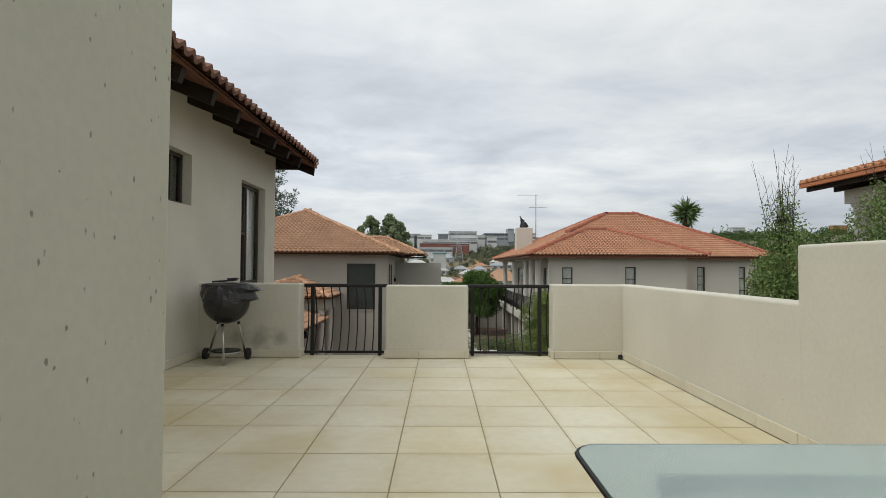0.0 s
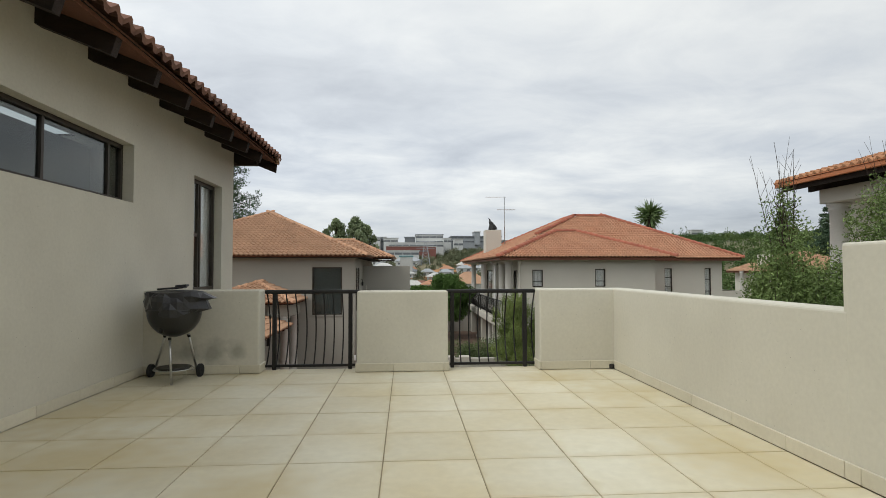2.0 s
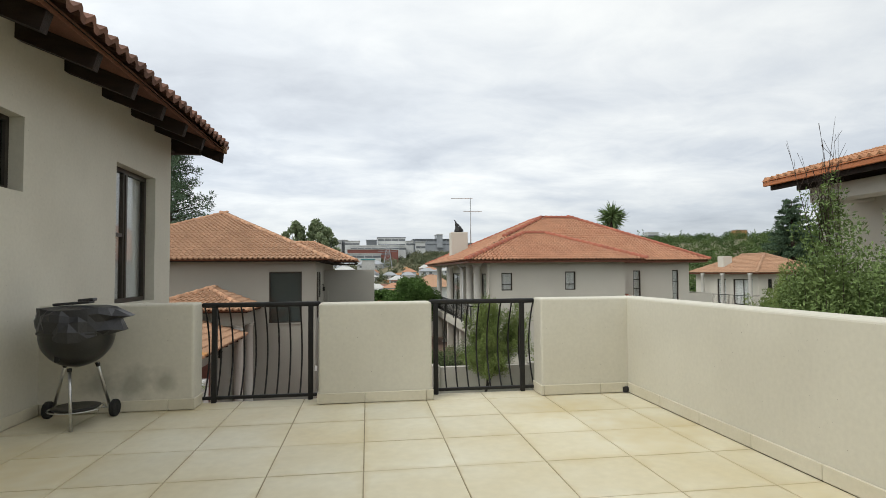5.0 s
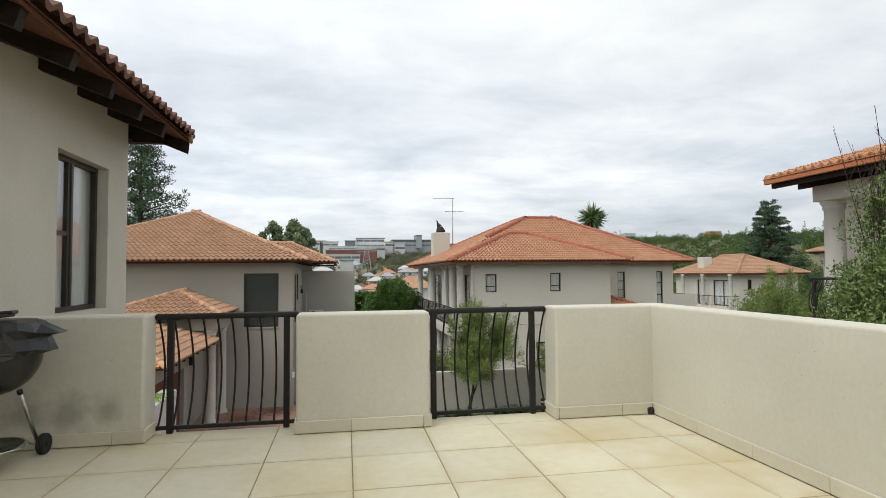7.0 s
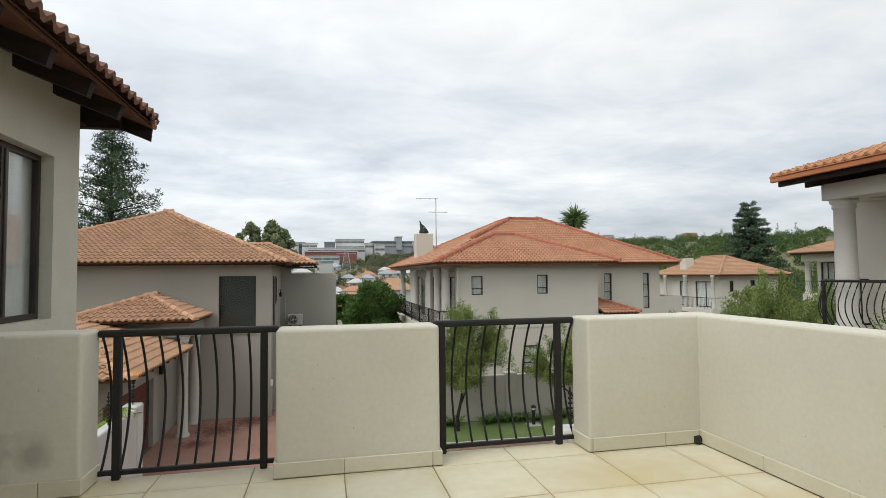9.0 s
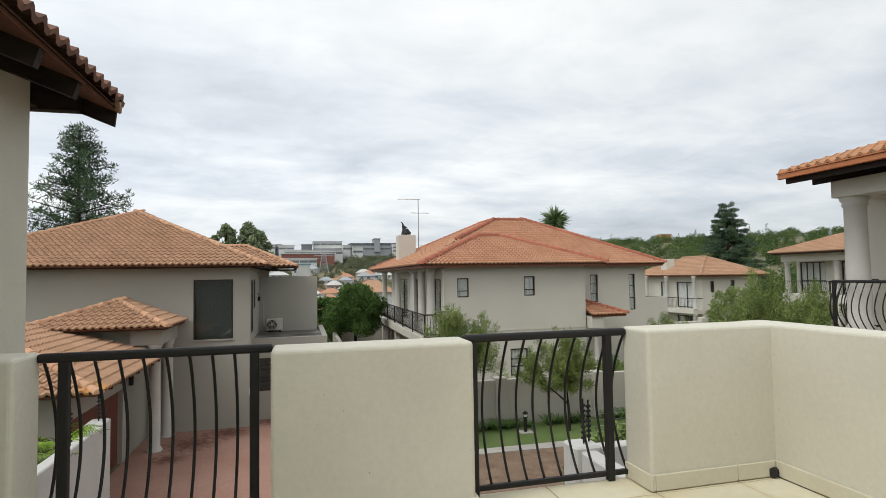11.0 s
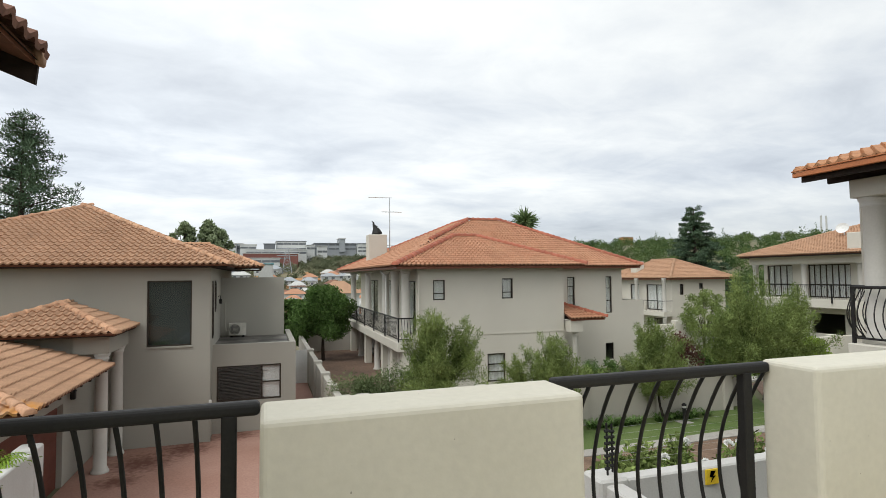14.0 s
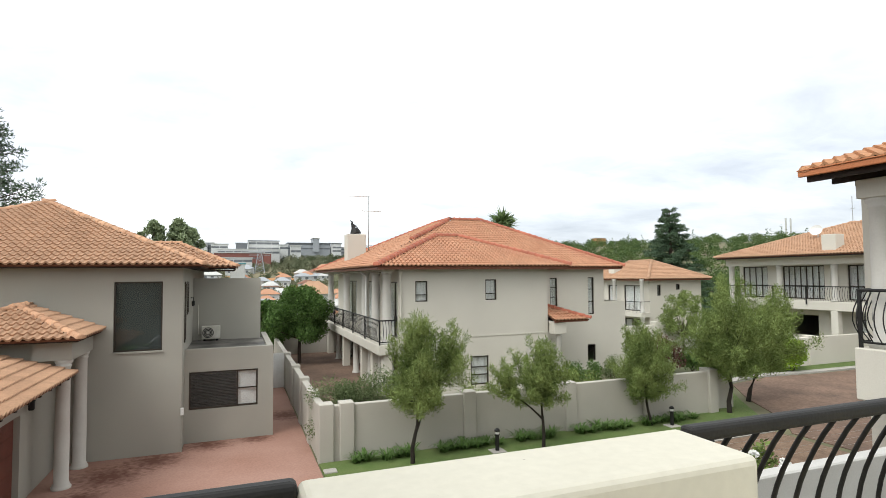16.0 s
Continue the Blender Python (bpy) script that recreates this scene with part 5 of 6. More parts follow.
# ---- houses further off ----
def far_house(name_label, x0, x1, y0, y1, eave, apex_in, rise, wall_mat, holes, over=0.6, roof_single=None, joined=None, fascia=None, side_holes=()):
    h = thing("house", ((x0 + x1) / 2, (y0 + y1) / 2, GZ), name_label, "house", "neighbouring houses")
    part("wall", holed_wall("y", y0, y0 + 0.25, x0, x1, GZ - 0.5, eave - 0.05, holes), wall_mat, h)
    part("wall", holed_wall("x", x0, x0 + 0.25, y0 + 0.252, y1, GZ - 0.5, eave - 0.05, side_holes), wall_mat, h)
    part("wall", box(x1 - 0.25, x1, y0 + 0.252, y1, GZ - 0.5, eave - 0.05), wall_mat, h)
    part("wall", box(x0 + 0.25, x1 - 0.25, y1 - 0.25, y1, GZ - 0.5, eave - 0.05), wall_mat, h)
    part("floor", box(x0 + 0.26, x1 - 0.26, y0 + 0.26, y1 - 0.26, eave - 3.6, eave - 3.3), M_DARK, h)
    X0_, X1_, Y0_, Y1_ = x0 - over, x1 + over, y0 - over, y1 + over
    r = part("roof", fascia_frame(X0_ + 0.04, X1_ - 0.04, Y0_ + 0.04, Y1_ - 0.04, eave - 0.01, 0.15), fascia or M_FASCIA, h)
    soffit(r, X0_ + 0.08, X1_ - 0.08, Y0_ + 0.08, Y1_ - 0.08, eave - 0.05, M_TIMBER)
    zt = eave + rise
    w = min(X1_ - X0_, Y1_ - Y0_) / 2
    if X1_ - X0_ > Y1_ - Y0_:
        a, b = (X0_ + w, Y0_ + w, zt), (X1_ - w, Y0_ + w, zt)
        polys = [[(X0_, Y0_, eave), (X1_, Y0_, eave), b, a], [(X1_, Y0_, eave), (X1_, Y1_, eave), b], [(X1_, Y1_, eave), (X0_, Y1_, eave), a, b], [(X0_, Y1_, eave), (X0_, Y0_, eave), a]]
        hips = [((X0_, Y0_, eave), a), ((X1_, Y0_, eave), b), (a, b)]
    else:
        a, b = (X0_ + w, Y0_ + w, zt), (X0_ + w, Y1_ - w, zt)
        polys = [[(X0_, Y0_, eave), (X1_, Y0_, eave), a], [(X1_, Y0_, eave), (X1_, Y1_, eave), b, a], [(X1_, Y1_, eave), (X0_, Y1_, eave), b], [(X0_, Y1_, eave), (X0_, Y0_, eave), a, b]]
        hips = [((X0_, Y0_, eave), a), ((X1_, Y0_, eave), a), (a, b)]
    for p in polys:
        slope(r, p, roof_single or M_TERRA, joined or M_TERRA_J)
    for p, q in hips:
        ridge(r, p, q, roof_single or M_TERRA)
    return h, r


# small house behind the trees
h3, r3 = far_house("pale two-storey house with an orange hipped roof behind trees", 34.3, 40.2, 44.0, 53.0, 1.0, 0, 1.65, M_H2WALL, [(35.2, 35.6, -0.5, 0.45), (37.3, 37.75, 0.0, 0.5)], 0.6, side_holes=[(44.7, 47.3, -1.9, 0.4), (48.3, 49.6, -1.9, 0.4), (44.7, 47.3, GZ, -2.6)])
window(h3, "y", 44.0, 35.202, 35.598, -0.498, 0.448, -1, (), (), M_GLASS_DARK, None, 0.06, 0.1)
window(h3, "y", 44.0, 37.302, 37.748, 0.002, 0.498, -1, (), (), M_GLASS_DARK, None, 0.06, 0.1)
window(h3, "x", 34.3, 44.702, 47.298, -1.898, 0.398, -1, (46.0,), (), M_GLASS, "curtain", 0.08, 0.1, "glass_door")
window(h3, "x", 34.3, 48.302, 49.598, -1.898, 0.398, -1, (49.0,), (), M_GLASS, "sides", 0.08, 0.1, "glass_door")
window(h3, "x", 34.3, 44.702, 47.298, GZ + 0.002, -2.602, -1, (46.0,), (), M_GLASS, "sides", 0.08, 0.1, "glass_door")
part("balcony", box(33.3, 34.298, 43.9, 51.0, -2.35, -1.95, 0.02), M_H2WALL, h3)
for y in (44.1, 47.8, 50.8):
    column(h3, 33.6, y, -1.95, 0.95, 0.17, M_COLUMN)
    column(h3, 33.6, y, GZ - 0.5, -2.35, 0.17, M_COLUMN)
rl = part("balcony_rail", tube([(33.33, 51.0, -1.0), (33.33, 43.95, -1.0), (34.3, 43.95, -1.0)], 0.03, 6), M_IRON, h3)
for k in range(40):
    part("bar", tube([(33.33, 44.0 + 6.9 * k / 39, -1.95), (33.33, 44.0 + 6.9 * k / 39, -1.0)], 0.012, 4), M_IRON, rl)
part("chimney", box(34.6, 35.5, 49.0, 49.9, 1.0, 2.55, 0.03), M_H2WALL, h3)

# long house beyond the turning circle
h4 = thing("house", (41, 28, GZ), "long pale two-storey house with orange roof and columned veranda", "house", "neighbouring houses")
H4W = [(35.2, 37.3, -0.4, 1.9), (31.0, 34.0, -0.4, 1.9), (26.2, 29.5, -0.4, 1.9), (31.5, 33.9, -2.9, -1.5), (26.4, 29.0, -2.9, -1.6)]
part("wall", holed_wall("x", 37.6, 37.85, 17.0, 37.6, GZ - 0.5, 2.5, H4W), M_H2WALL, h4)
part("wall", box(37.85, 46.8, 37.35, 37.6, GZ - 0.5, 2.5), M_H2WALL, h4)
part("wall", box(46.8, 47.0, 17.0, 37.6, GZ - 0.5, 2.5), M_H2WALL, h4)
part("wall", box(37.85, 46.8, 17.0, 17.2, GZ - 0.5, 2.5), M_H2WALL, h4)
part("floor", box(37.86, 46.7, 17.3, 37.3, -1.1, -0.8), M_DARK, h4)
for (a, b, z0, z1), c in zip(H4W[:3], (4, 7, 6)):
    window(h4, "x", 37.6, a + 0.002, b - 0.002, z0 + 0.002, z1 - 0.002, -1, tuple(a + (b - a) * k / c for k in range(1, c)), (0.5,), M_GLASS, "curtain", 0.07, 0.1)
window(h4, "x", 37.6, 26.402, 28.998, -2.898, -1.602, -1, (27.3, 28.1), (), M_GLASS, "sides", 0.07, 0.1)
part("balcony", box(36.15, 37.598, 17.0, 37.6, -1.05, -0.45, 0.03), M_H2WALL, h4)
part("beam", box(36.15, 36.6, 17.0, 37.6, 1.95, 2.5, 0.02), M_H2WALL, h4)
for y in (37.25, 33.3, 29.5, 25.4, 21.5):
    column(h4, 36.38, y, -0.45, 1.95, 0.2, M_COLUMN)
    part("pier", box(36.16, 36.6, y - 0.22, y + 0.22, GZ - 0.5, -1.05, 0.02), M_H2WALL, h4)
rl = part("balcony_rail", tube([(36.2, 37.5, 0.5), (36.2, 17.0, 0.5)], 0.03, 6), M_IRON, h4)
for k in range(130):
    part("bar", belly(36.2, 37.4 - 20.3 * k / 129, -0.42, 0.5, (-1, 0), 0.14, 0.011), M_IRON, rl)
for y in (33.6, 31.2, 27.0):
    part("post", box(36.02, 36.08, y - 0.04, y + 0.04, -0.7, 0.5), M_IRON, rl)
r4 = part("roof", fascia_frame(35.34, 47.66, 16.1, 37.7, 2.59, 0.14), M_TIMBER, h4, "hipped roof of orange clay tiles")
soffit(r4, 35.4, 47.6, 16.2, 37.65, 2.53, M_H2WALL)
A4, B4 = (41.5, 31.6, 4.88), (41.5, 22.2, 4.88)
slope(r4, [(35.3, 37.8, 2.6), (35.3, 16.0, 2.6), B4, A4], M_TERRA, M_TERRA_J)
slope(r4, [(47.7, 37.8, 2.6), (35.3, 37.8, 2.6), A4], M_TERRA, M_TERRA_J)
slope(r4, [(35.3, 16.0, 2.6), (47.7, 16.0, 2.6), B4], M_TERRA, M_TERRA_J)
ridge(r4, (35.3, 37.8, 2.6), A4, M_TERRA)
ridge(r4, A4, B4, M_TERRA)
part("chimney", box(35.75, 36.6, 28.95, 29.85, 2.62, 3.85, 0.03), M_H2WALL, h4)
sd = thing("satellite_dish", (38.6, 32.0, 3.8), "small white satellite dish on an orange roof", "satellite dish")
dish = lathe([(0.02, 0.0), (0.25, 0.05), (0.38, 0.16), (0.40, 0.18), (0.25, 0.09), (0.02, 0.04)], (0, 0, 0), 18)
bmesh.ops.transform(dish, matrix=Matrix.Translation((38.5, 32.0, 4.3)) @ Matrix.Rotation(radians(-62), 4, "Y") @ Matrix.Rotation(radians(15), 4, "X"), verts=dish.verts)
part("dish", dish, M_WHITE, sd)
part("arm", tube([(38.6, 32.0, 3.7), (38.6, 32.0, 4.3)], 0.03, 6), M_CHROME, sd)
an2 = thing("antenna", (42.0, 31.8, 4.8), "thin grey antenna mast on an orange roof", "antenna")
part("mast", tube([(42.0, 31.8, 4.6), (42.0, 31.8, 6.9)], 0.03, 5), M_CHROME, an2)
part("boom", tube([(41.8, 31.5, 6.0), (42.2, 32.1, 6.0)], 0.02, 5), M_CHROME, an2)

# next-door house with the corner column
h5 = thing("house", (15, 8, GZ), "pale plastered house with orange tile eave and round corner column", "house", "neighbouring houses")
part("wall", box(11.95, 12.2, 2.0, 12.7, GZ, 3.04), M_H2WALL, h5)
part("wall", box(12.2, 20.0, 12.45, 12.7, GZ, 3.04), M_H2WALL, h5)
part("slab", box(10.68, 11.948, 2.0, 12.15, -0.8, 0.10, 0.02), M_H2WALL, h5)
part("beam", box(10.8, 11.3, 2.0, 12.08, 2.71, 3.04, 0.012), M_H2WALL, h5)
part("beam", box(11.3, 11.948, 11.6, 12.08, 2.712, 3.038, 0.01), M_H2WALL, h5)
part("soffit", box(10.2, 12.2, 2.0, 12.5, 3.21, 3.24), M_TIMBER, h5)
part("wall", box(11.3, 11.5, 2.0, 12.0, 3.042, 3.21), M_H2WALL, h5)
column(h5, 11.07, 11.83, 0.10, 2.71, 0.2, M_COLUMN)
r5 = part("roof", box(10.12, 10.2, 2.0, 12.64, 3.15, 3.25, 0.012, 2), M_FASCIA_O, h5, "orange clay tile roof with an orange gutter")
part("gutter_lip", box(10.10, 10.205, 2.0, 12.645, 3.252, 3.275, 0.006), M_FASCIA_O, r5)
part("gutter_end", box(10.205, 14.5, 12.56, 12.64, 3.2, 3.3), M_FASCIA_O, r5)
slope(r5, [(10.18, 12.6, 3.25), (10.18, 2.0, 3.25), (16.0, 2.0, 4.80), (16.0, 12.6, 4.80)], M_TERRA_H5, M_TERRA_J, 150, (10, 12, 3.3))
ridge(r5, (10.2, 12.52, 3.22), (16.0, 12.52, 4.76), M_TERRA_H5, 0.09)
for x in (10.24, 10.9, 11.55, 12.25):
    part("rafter_end", box(x, x + 0.06, 2.0, 12.55, 3.055, 3.208), M_TIMBER, r5)
rl5 = thing("balcony_railing", (10.7, 10, 0.1), "black steel balcony railing with strongly bellied bars", "railing")
part("top_rail", tube([(10.76, 2.2, 1.1), (10.76, 12.1, 1.1), (11.9, 12.1, 1.1)], 0.028, 8), M_IRON, rl5)
part("bottom_rail", tube([(10.76, 2.2, 0.2), (10.76, 12.1, 0.2), (11.9, 12.1, 0.2)], 0.02, 8), M_IRON, rl5)
for k in range(70):
    part("bar", belly(10.76, 12.02 - 9.7 * k / 69, 0.2, 1.1, (-1, 0), 0.2, 0.011), M_IRON, rl5)
for k in range(1, 8):
    part("bar", belly(10.76 + 1.1 * k / 8, 12.1, 0.2, 1.1, (0, 1), 0.2, 0.011), M_IRON, rl5)
for y in (12.08, 9.9, 7.5, 5.0):
    part("post", box(10.74, 10.79, y - 0.025, y + 0.025, 0.1, 1.1), M_IRON, rl5)
part("post", box(11.66, 11.71, 12.08, 12.13, 0.1, 1.1), M_IRON, rl5)


# ---- plants ----
def leaf_arrays(blobs, count, length, width, seed, droop=0.0, shell=0.45, up=0.0, radial=0.6):
    """Small bent leaves scattered through ellipsoids (x, y, z, rx, ry, rz)."""
    g = np.random.default_rng(seed)
    b = np.array(blobs, float)
    wgt = (b[:, 3] * b[:, 4] * b[:, 5]) ** 0.7
    pick = g.choice(len(b), count, p=wgt / wgt.sum())
    d = g.normal(size=(count, 3))
    d /= np.linalg.norm(d, axis=1)[:, None]
    rad = g.random(count) ** shell
    pos = b[pick, :3] + d * rad[:, None] * b[pick, 3:6]
    ax = g.normal(size=(count, 3)) + d * radial
    ax[:, 2] += up - droop
    ax /= np.linalg.norm(ax, axis=1)[:, None]
    side = np.cross(ax, g.normal(size=(count, 3)))
    side /= np.linalg.norm(side, axis=1)[:, None] + 1e-9
    ln = length * g.uniform(0.6, 1.3, count)[:, None]
    wd = width * g.uniform(0.7, 1.3, count)[:, None]
    v = np.stack([pos, pos + ax * ln * 0.5 + side * wd, pos + ax * ln, pos + ax * ln * 0.5 - side * wd], 1).reshape(-1, 3)
    f = np.arange(count * 4).reshape(-1, 4)
    return v, f


def leaves(name, parent, material, *args, **kw):
    v, f = leaf_arrays(*args, **kw)
    return link(name, mesh_from(name, v.tolist(), f.tolist()), material, parent)


def limb_tree(name, place, height, spread, trunk_h, seed, material, label, category="tree", count=7000, leaf=(0.11, 0.016), lean=(0, 0), clumps=22, trunk_r=0.07, wisps=0, group=""):
    """A tree with a tapered trunk, limbs that fork into clumps of leaves, and an uneven crown."""
    rng = random.Random(seed)
    x, y, z = place
    e = thing(name, place, label, category, group)
    bm = bmesh.new()
    fork = Vector((x + lean[0], y + lean[1], z + trunk_h))
    mid_ = Vector((x, y, z)).lerp(fork, 0.5) + Vector((rng.uniform(-0.08, 0.08), rng.uniform(-0.08, 0.08), 0))
    add_tube(bm, [(x, y, z - 0.1), (x, y, z + 0.05), mid_, fork], [trunk_r * 1.5, trunk_r * 1.2, trunk_r, trunk_r * 0.8], 8)
    blobs = []
    crown = height - trunk_h
    for k in range(clumps):
        t = 2 * math.pi * (k * 0.381966 + rng.uniform(-0.05, 0.05))
        s = (k + 0.5) / clumps
        zz_ = trunk_h + crown * (0.08 + 0.84 * s) - rng.uniform(0, 0.1) * crown
        env = spread * (math.sin(math.pi * min(1, 0.16 + 0.8 * s)) ** 0.8) * rng.uniform(0.35, 1.0)
        c = Vector((fork.x + env * math.cos(t), fork.y + env * math.sin(t), z + zz_))
        r = spread * rng.uniform(0.17, 0.30)
        blobs.append((c.x, c.y, c.z, r, r, r * rng.uniform(0.8, 1.25)))
        h = fork.lerp(c, 0.5) + Vector((0, 0, -0.05 * crown))
        h.x, h.y = fork.x + (c.x - fork.x) * 0.4, fork.y + (c.y - fork.y) * 0.4
        add_tube(bm, [fork - Vector((0, 0, 0.1)), h, c], [trunk_r * 0.55, trunk_r * 0.3, trunk_r * 0.08], 5, False)
    for k in range(wisps):
        t, q = rng.uniform(0, 2 * math.pi), spread * rng.uniform(0.1, 0.85)
        s = height * (1.0 - 0.22 * (q / spread) ** 2) - rng.uniform(0.1, 0.5)
        blobs.append((fork.x + q * math.cos(t), fork.y + q * math.sin(t), z + s, 0.13, 0.13, rng.uniform(0.3, 0.55)))
    part("trunk", bm, M_BARK, e, smooth=True)
    leaves("crown", e, material, blobs, count, leaf[0], leaf[1], seed, up=0.7)
    return e


def feathery_tree(place, crown, trunk_h, seed, label, count, lobes=(), trunk_r=0.06, sprays=46, leaf=(0.13, 0.0095)):
    """A young tree with a dark curved trunk and a loose crown of upright sprays. crown: x0, x1, z0, z1 of its main mass; lobes: smaller masses (x, dy, z, r)."""
    rng = random.Random(seed)
    x, y, z = place
    e = thing("tree", place, label, "tree", "street trees")
    x0, x1, z0, z1 = crown
    cx_, rx_, rz_ = (x0 + x1) / 2, (x1 - x0) / 2, (z1 - z0) / 2
    fork = Vector((x + (cx_ - x) * 0.55, y, z + trunk_h))
    bm = bmesh.new()
    add_tube(bm, [(x, y, z - 0.1), (x + 0.01, y, z + 0.08), Vector((x, y, z)).lerp(fork, 0.45) + Vector((-0.05 if cx_ > x else 0.05, 0.03, 0)), fork], [trunk_r * 1.6, trunk_r * 1.15, trunk_r, trunk_r * 0.8], 8)
    masses = [(Vector((cx_, y, (z0 + z1) / 2)), rx_, rz_, sprays)] + [(Vector((lx, y + dy, lz)), lr, lr * 1.15, max(8, int(sprays * 0.28))) for lx, dy, lz, lr in lobes]
    blobs = []
    for cen, ra, rz, n in masses:
        limb = fork.lerp(cen, 0.55) - Vector((0, 0, 0.12 * rz))
        add_tube(bm, [fork - Vector((0, 0, 0.08)), fork.lerp(limb, 0.5) + Vector((rng.uniform(-0.08, 0.08), rng.uniform(-0.08, 0.08), 0)), limb], [trunk_r * 0.75, trunk_r * 0.5, trunk_r * 0.35], 6, False)
        for k in range(n):
            t = 2 * math.pi * (k * 0.381966 + rng.uniform(-0.06, 0.06))
            h = -0.8 + 1.78 * (k + rng.random()) / n
            full = math.sqrt(max(0.06, 1 - min(1.0, h) ** 2)) if h > 0 else 1.0 - 0.35 * h * h
            wide = full * (0.8 + 0.3 * math.sin(3 * t + seed) * math.sin(2.6 * h + seed)) * rng.uniform(0.35, 1.15)
            tip = cen + Vector((ra * 1.2 * wide * math.cos(t), ra * wide * math.sin(t), rz * h * rng.uniform(0.8, 1.12)))
            root = limb.lerp(cen, rng.uniform(0.0, 0.7)) if h > -0.3 else limb
            bend = root.lerp(tip, 0.55) + Vector((0, 0, -0.06 * rz))
            add_tube(bm, [root, bend, tip], [trunk_r * 0.22, trunk_r * 0.13, trunk_r * 0.04], 4, False)
            for q in (0.45, 0.62, 0.78, 0.92, 1.03):
                c = root.lerp(bend, q / 0.55) if q < 0.55 else bend.lerp(tip, (q - 0.55) / 0.45)
                w = rx_ * rng.uniform(0.08, 0.15) * (1.2 - 0.5 * q) + 0.025
                blobs.append((c.x + rng.uniform(-0.05, 0.05), c.y + rng.uniform(-0.05, 0.05), c.z, w, w, w * rng.uniform(1.3, 2.0)))
    part("trunk", bm, M_BARK_DARK, e, smooth=True)
    leaves("crown", e, M_LEAF_OLIVE, blobs, count, leaf[0], leaf[1], seed, up=1.0, shell=0.6, radial=0.5)
    return e


feathery_tree((5.19, 20.5, GZ), (4.15, 6.75, -2.6, 0.05), 1.05, 11, "young feathery green tree beside the yard wall", 34000, [(6.5, 0.1, -0.75, 0.62), (5.3, 0.0, -0.35, 0.5)])
feathery_tree((9.27, 20.3, GZ), (8.3, 10.2, -2.7, -0.55), 1.0, 12, "small feathery green tree on the lawn", 22000, [(7.95, 0.0, -1.75, 0.55)], trunk_r=0.05)
feathery_tree((14.0, 21.05, GZ), (12.55, 15.1, -3.15, -0.55), 0.55, 13, "small bushy green tree on the lawn", 30000, [(13.6, 0.0, -0.9, 0.5)], trunk_r=0.05)
feathery_tree((17.9, 21.3, GZ), (16.4, 20.0, -2.9, 1.1), 1.0, 14, "broad feathery green tree at the lawn's end", 46000, [(17.1, 0.0, -0.9, 0.8)], trunk_r=0.08, sprays=70, leaf=(0.14, 0.012))
feathery_tree((20.3, 22.5, GZ), (19.2, 23.0, -3.0, 0.25), 1.0, 15, "broad feathery green tree at the lawn's end", 44000, [(22.2, 0.0, -0.3, 0.8)], trunk_r=0.08, sprays=64, leaf=(0.14, 0.012))
# dense round tree between the houses
limb_tree("tree", (4.2, 40.0, GZ), 4.7, 2.1, 1.6, 16, M_LEAF_DARK, "dense round dark-leaved tree between two houses", count=36000, leaf=(0.14, 0.036), clumps=52, trunk_r=0.1)
limb_tree("tree", (2.2, 43.0, GZ), 4.0, 1.7, 0.8, 17, M_LEAF_DARK, "dense dark green tree behind the yard wall", count=8000, leaf=(0.2, 0.06), clumps=30, trunk_r=0.1)
# tall shrubs past the parapet, one with bare shoots
rng = random.Random(21)


def tall_shrub(x, y, rx, ry, top, stems, shoots, count, seed, label):
    sh = thing("tall_shrub", (x, y, GZ), label, "shrub")
    bm, blobs = bmesh.new(), []
    for k in range(stems):
        t, r = 2 * math.pi * (k * 0.381966), math.sqrt((k + 0.5) / stems)
        bx_, by_ = x + rx * r * math.cos(t), y + ry * r * math.sin(t)
        zt = top - (0.95 * r ** 1.5 + rng.uniform(0, 0.35)) * (top - 0.75)
        lx = rng.uniform(-0.12, 0.12)
        add_tube(bm, [(x + (bx_ - x) * 0.3, y + (by_ - y) * 0.3, GZ - 0.1), (bx_, by_, -0.6), (bx_ + lx, by_, zt)], [0.018, 0.009, 0.002], 5, False)
        z = -2.4
        while z < zt:
            s = rng.uniform(0.09, 0.2)
            blobs.append((bx_ + lx * max(0, z) / zt + rng.uniform(-0.1, 0.1), by_ + rng.uniform(-0.1, 0.1), z, s, s, s * 1.1))
            z += 0.2
    for k in range(shoots):
        t, r = rng.uniform(0, 2 * math.pi), rng.uniform(0, 0.14)
        o = Vector((x + r * math.cos(t), y + r * math.sin(t), top - rng.uniform(0.4, 0.8)))
        zt = top + rng.uniform(0.15, 0.75)
        tip = Vector((o.x + rng.uniform(-0.22, 0.22), o.y + rng.uniform(-0.1, 0.2), zt))
        add_tube(bm, [o, o.lerp(tip, 0.6) + Vector((rng.uniform(-0.04, 0.04), 0, 0)), tip], [0.005, 0.0035, 0.0016], 4, False)
        for q in range(6):
            p = o.lerp(tip, 0.25 + 0.11 * q)
            w_ = Vector((rng.uniform(-1, 1), rng.uniform(-1, 1), 1.7)).normalized() * rng.uniform(0.1, 0.26)
            add_tube(bm, [p, p + w_], [0.0025, 0.0014], 3, False)
            if q < 3:
                blobs.append((*(p + w_ * 0.5), 0.05, 0.05, 0.08))
    part("stem", bm, M_BARK, sh, smooth=True)
    leaves("foliage", sh, M_LEAF_SHRUB, blobs, count, 0.042, 0.0085, seed, up=0.4)


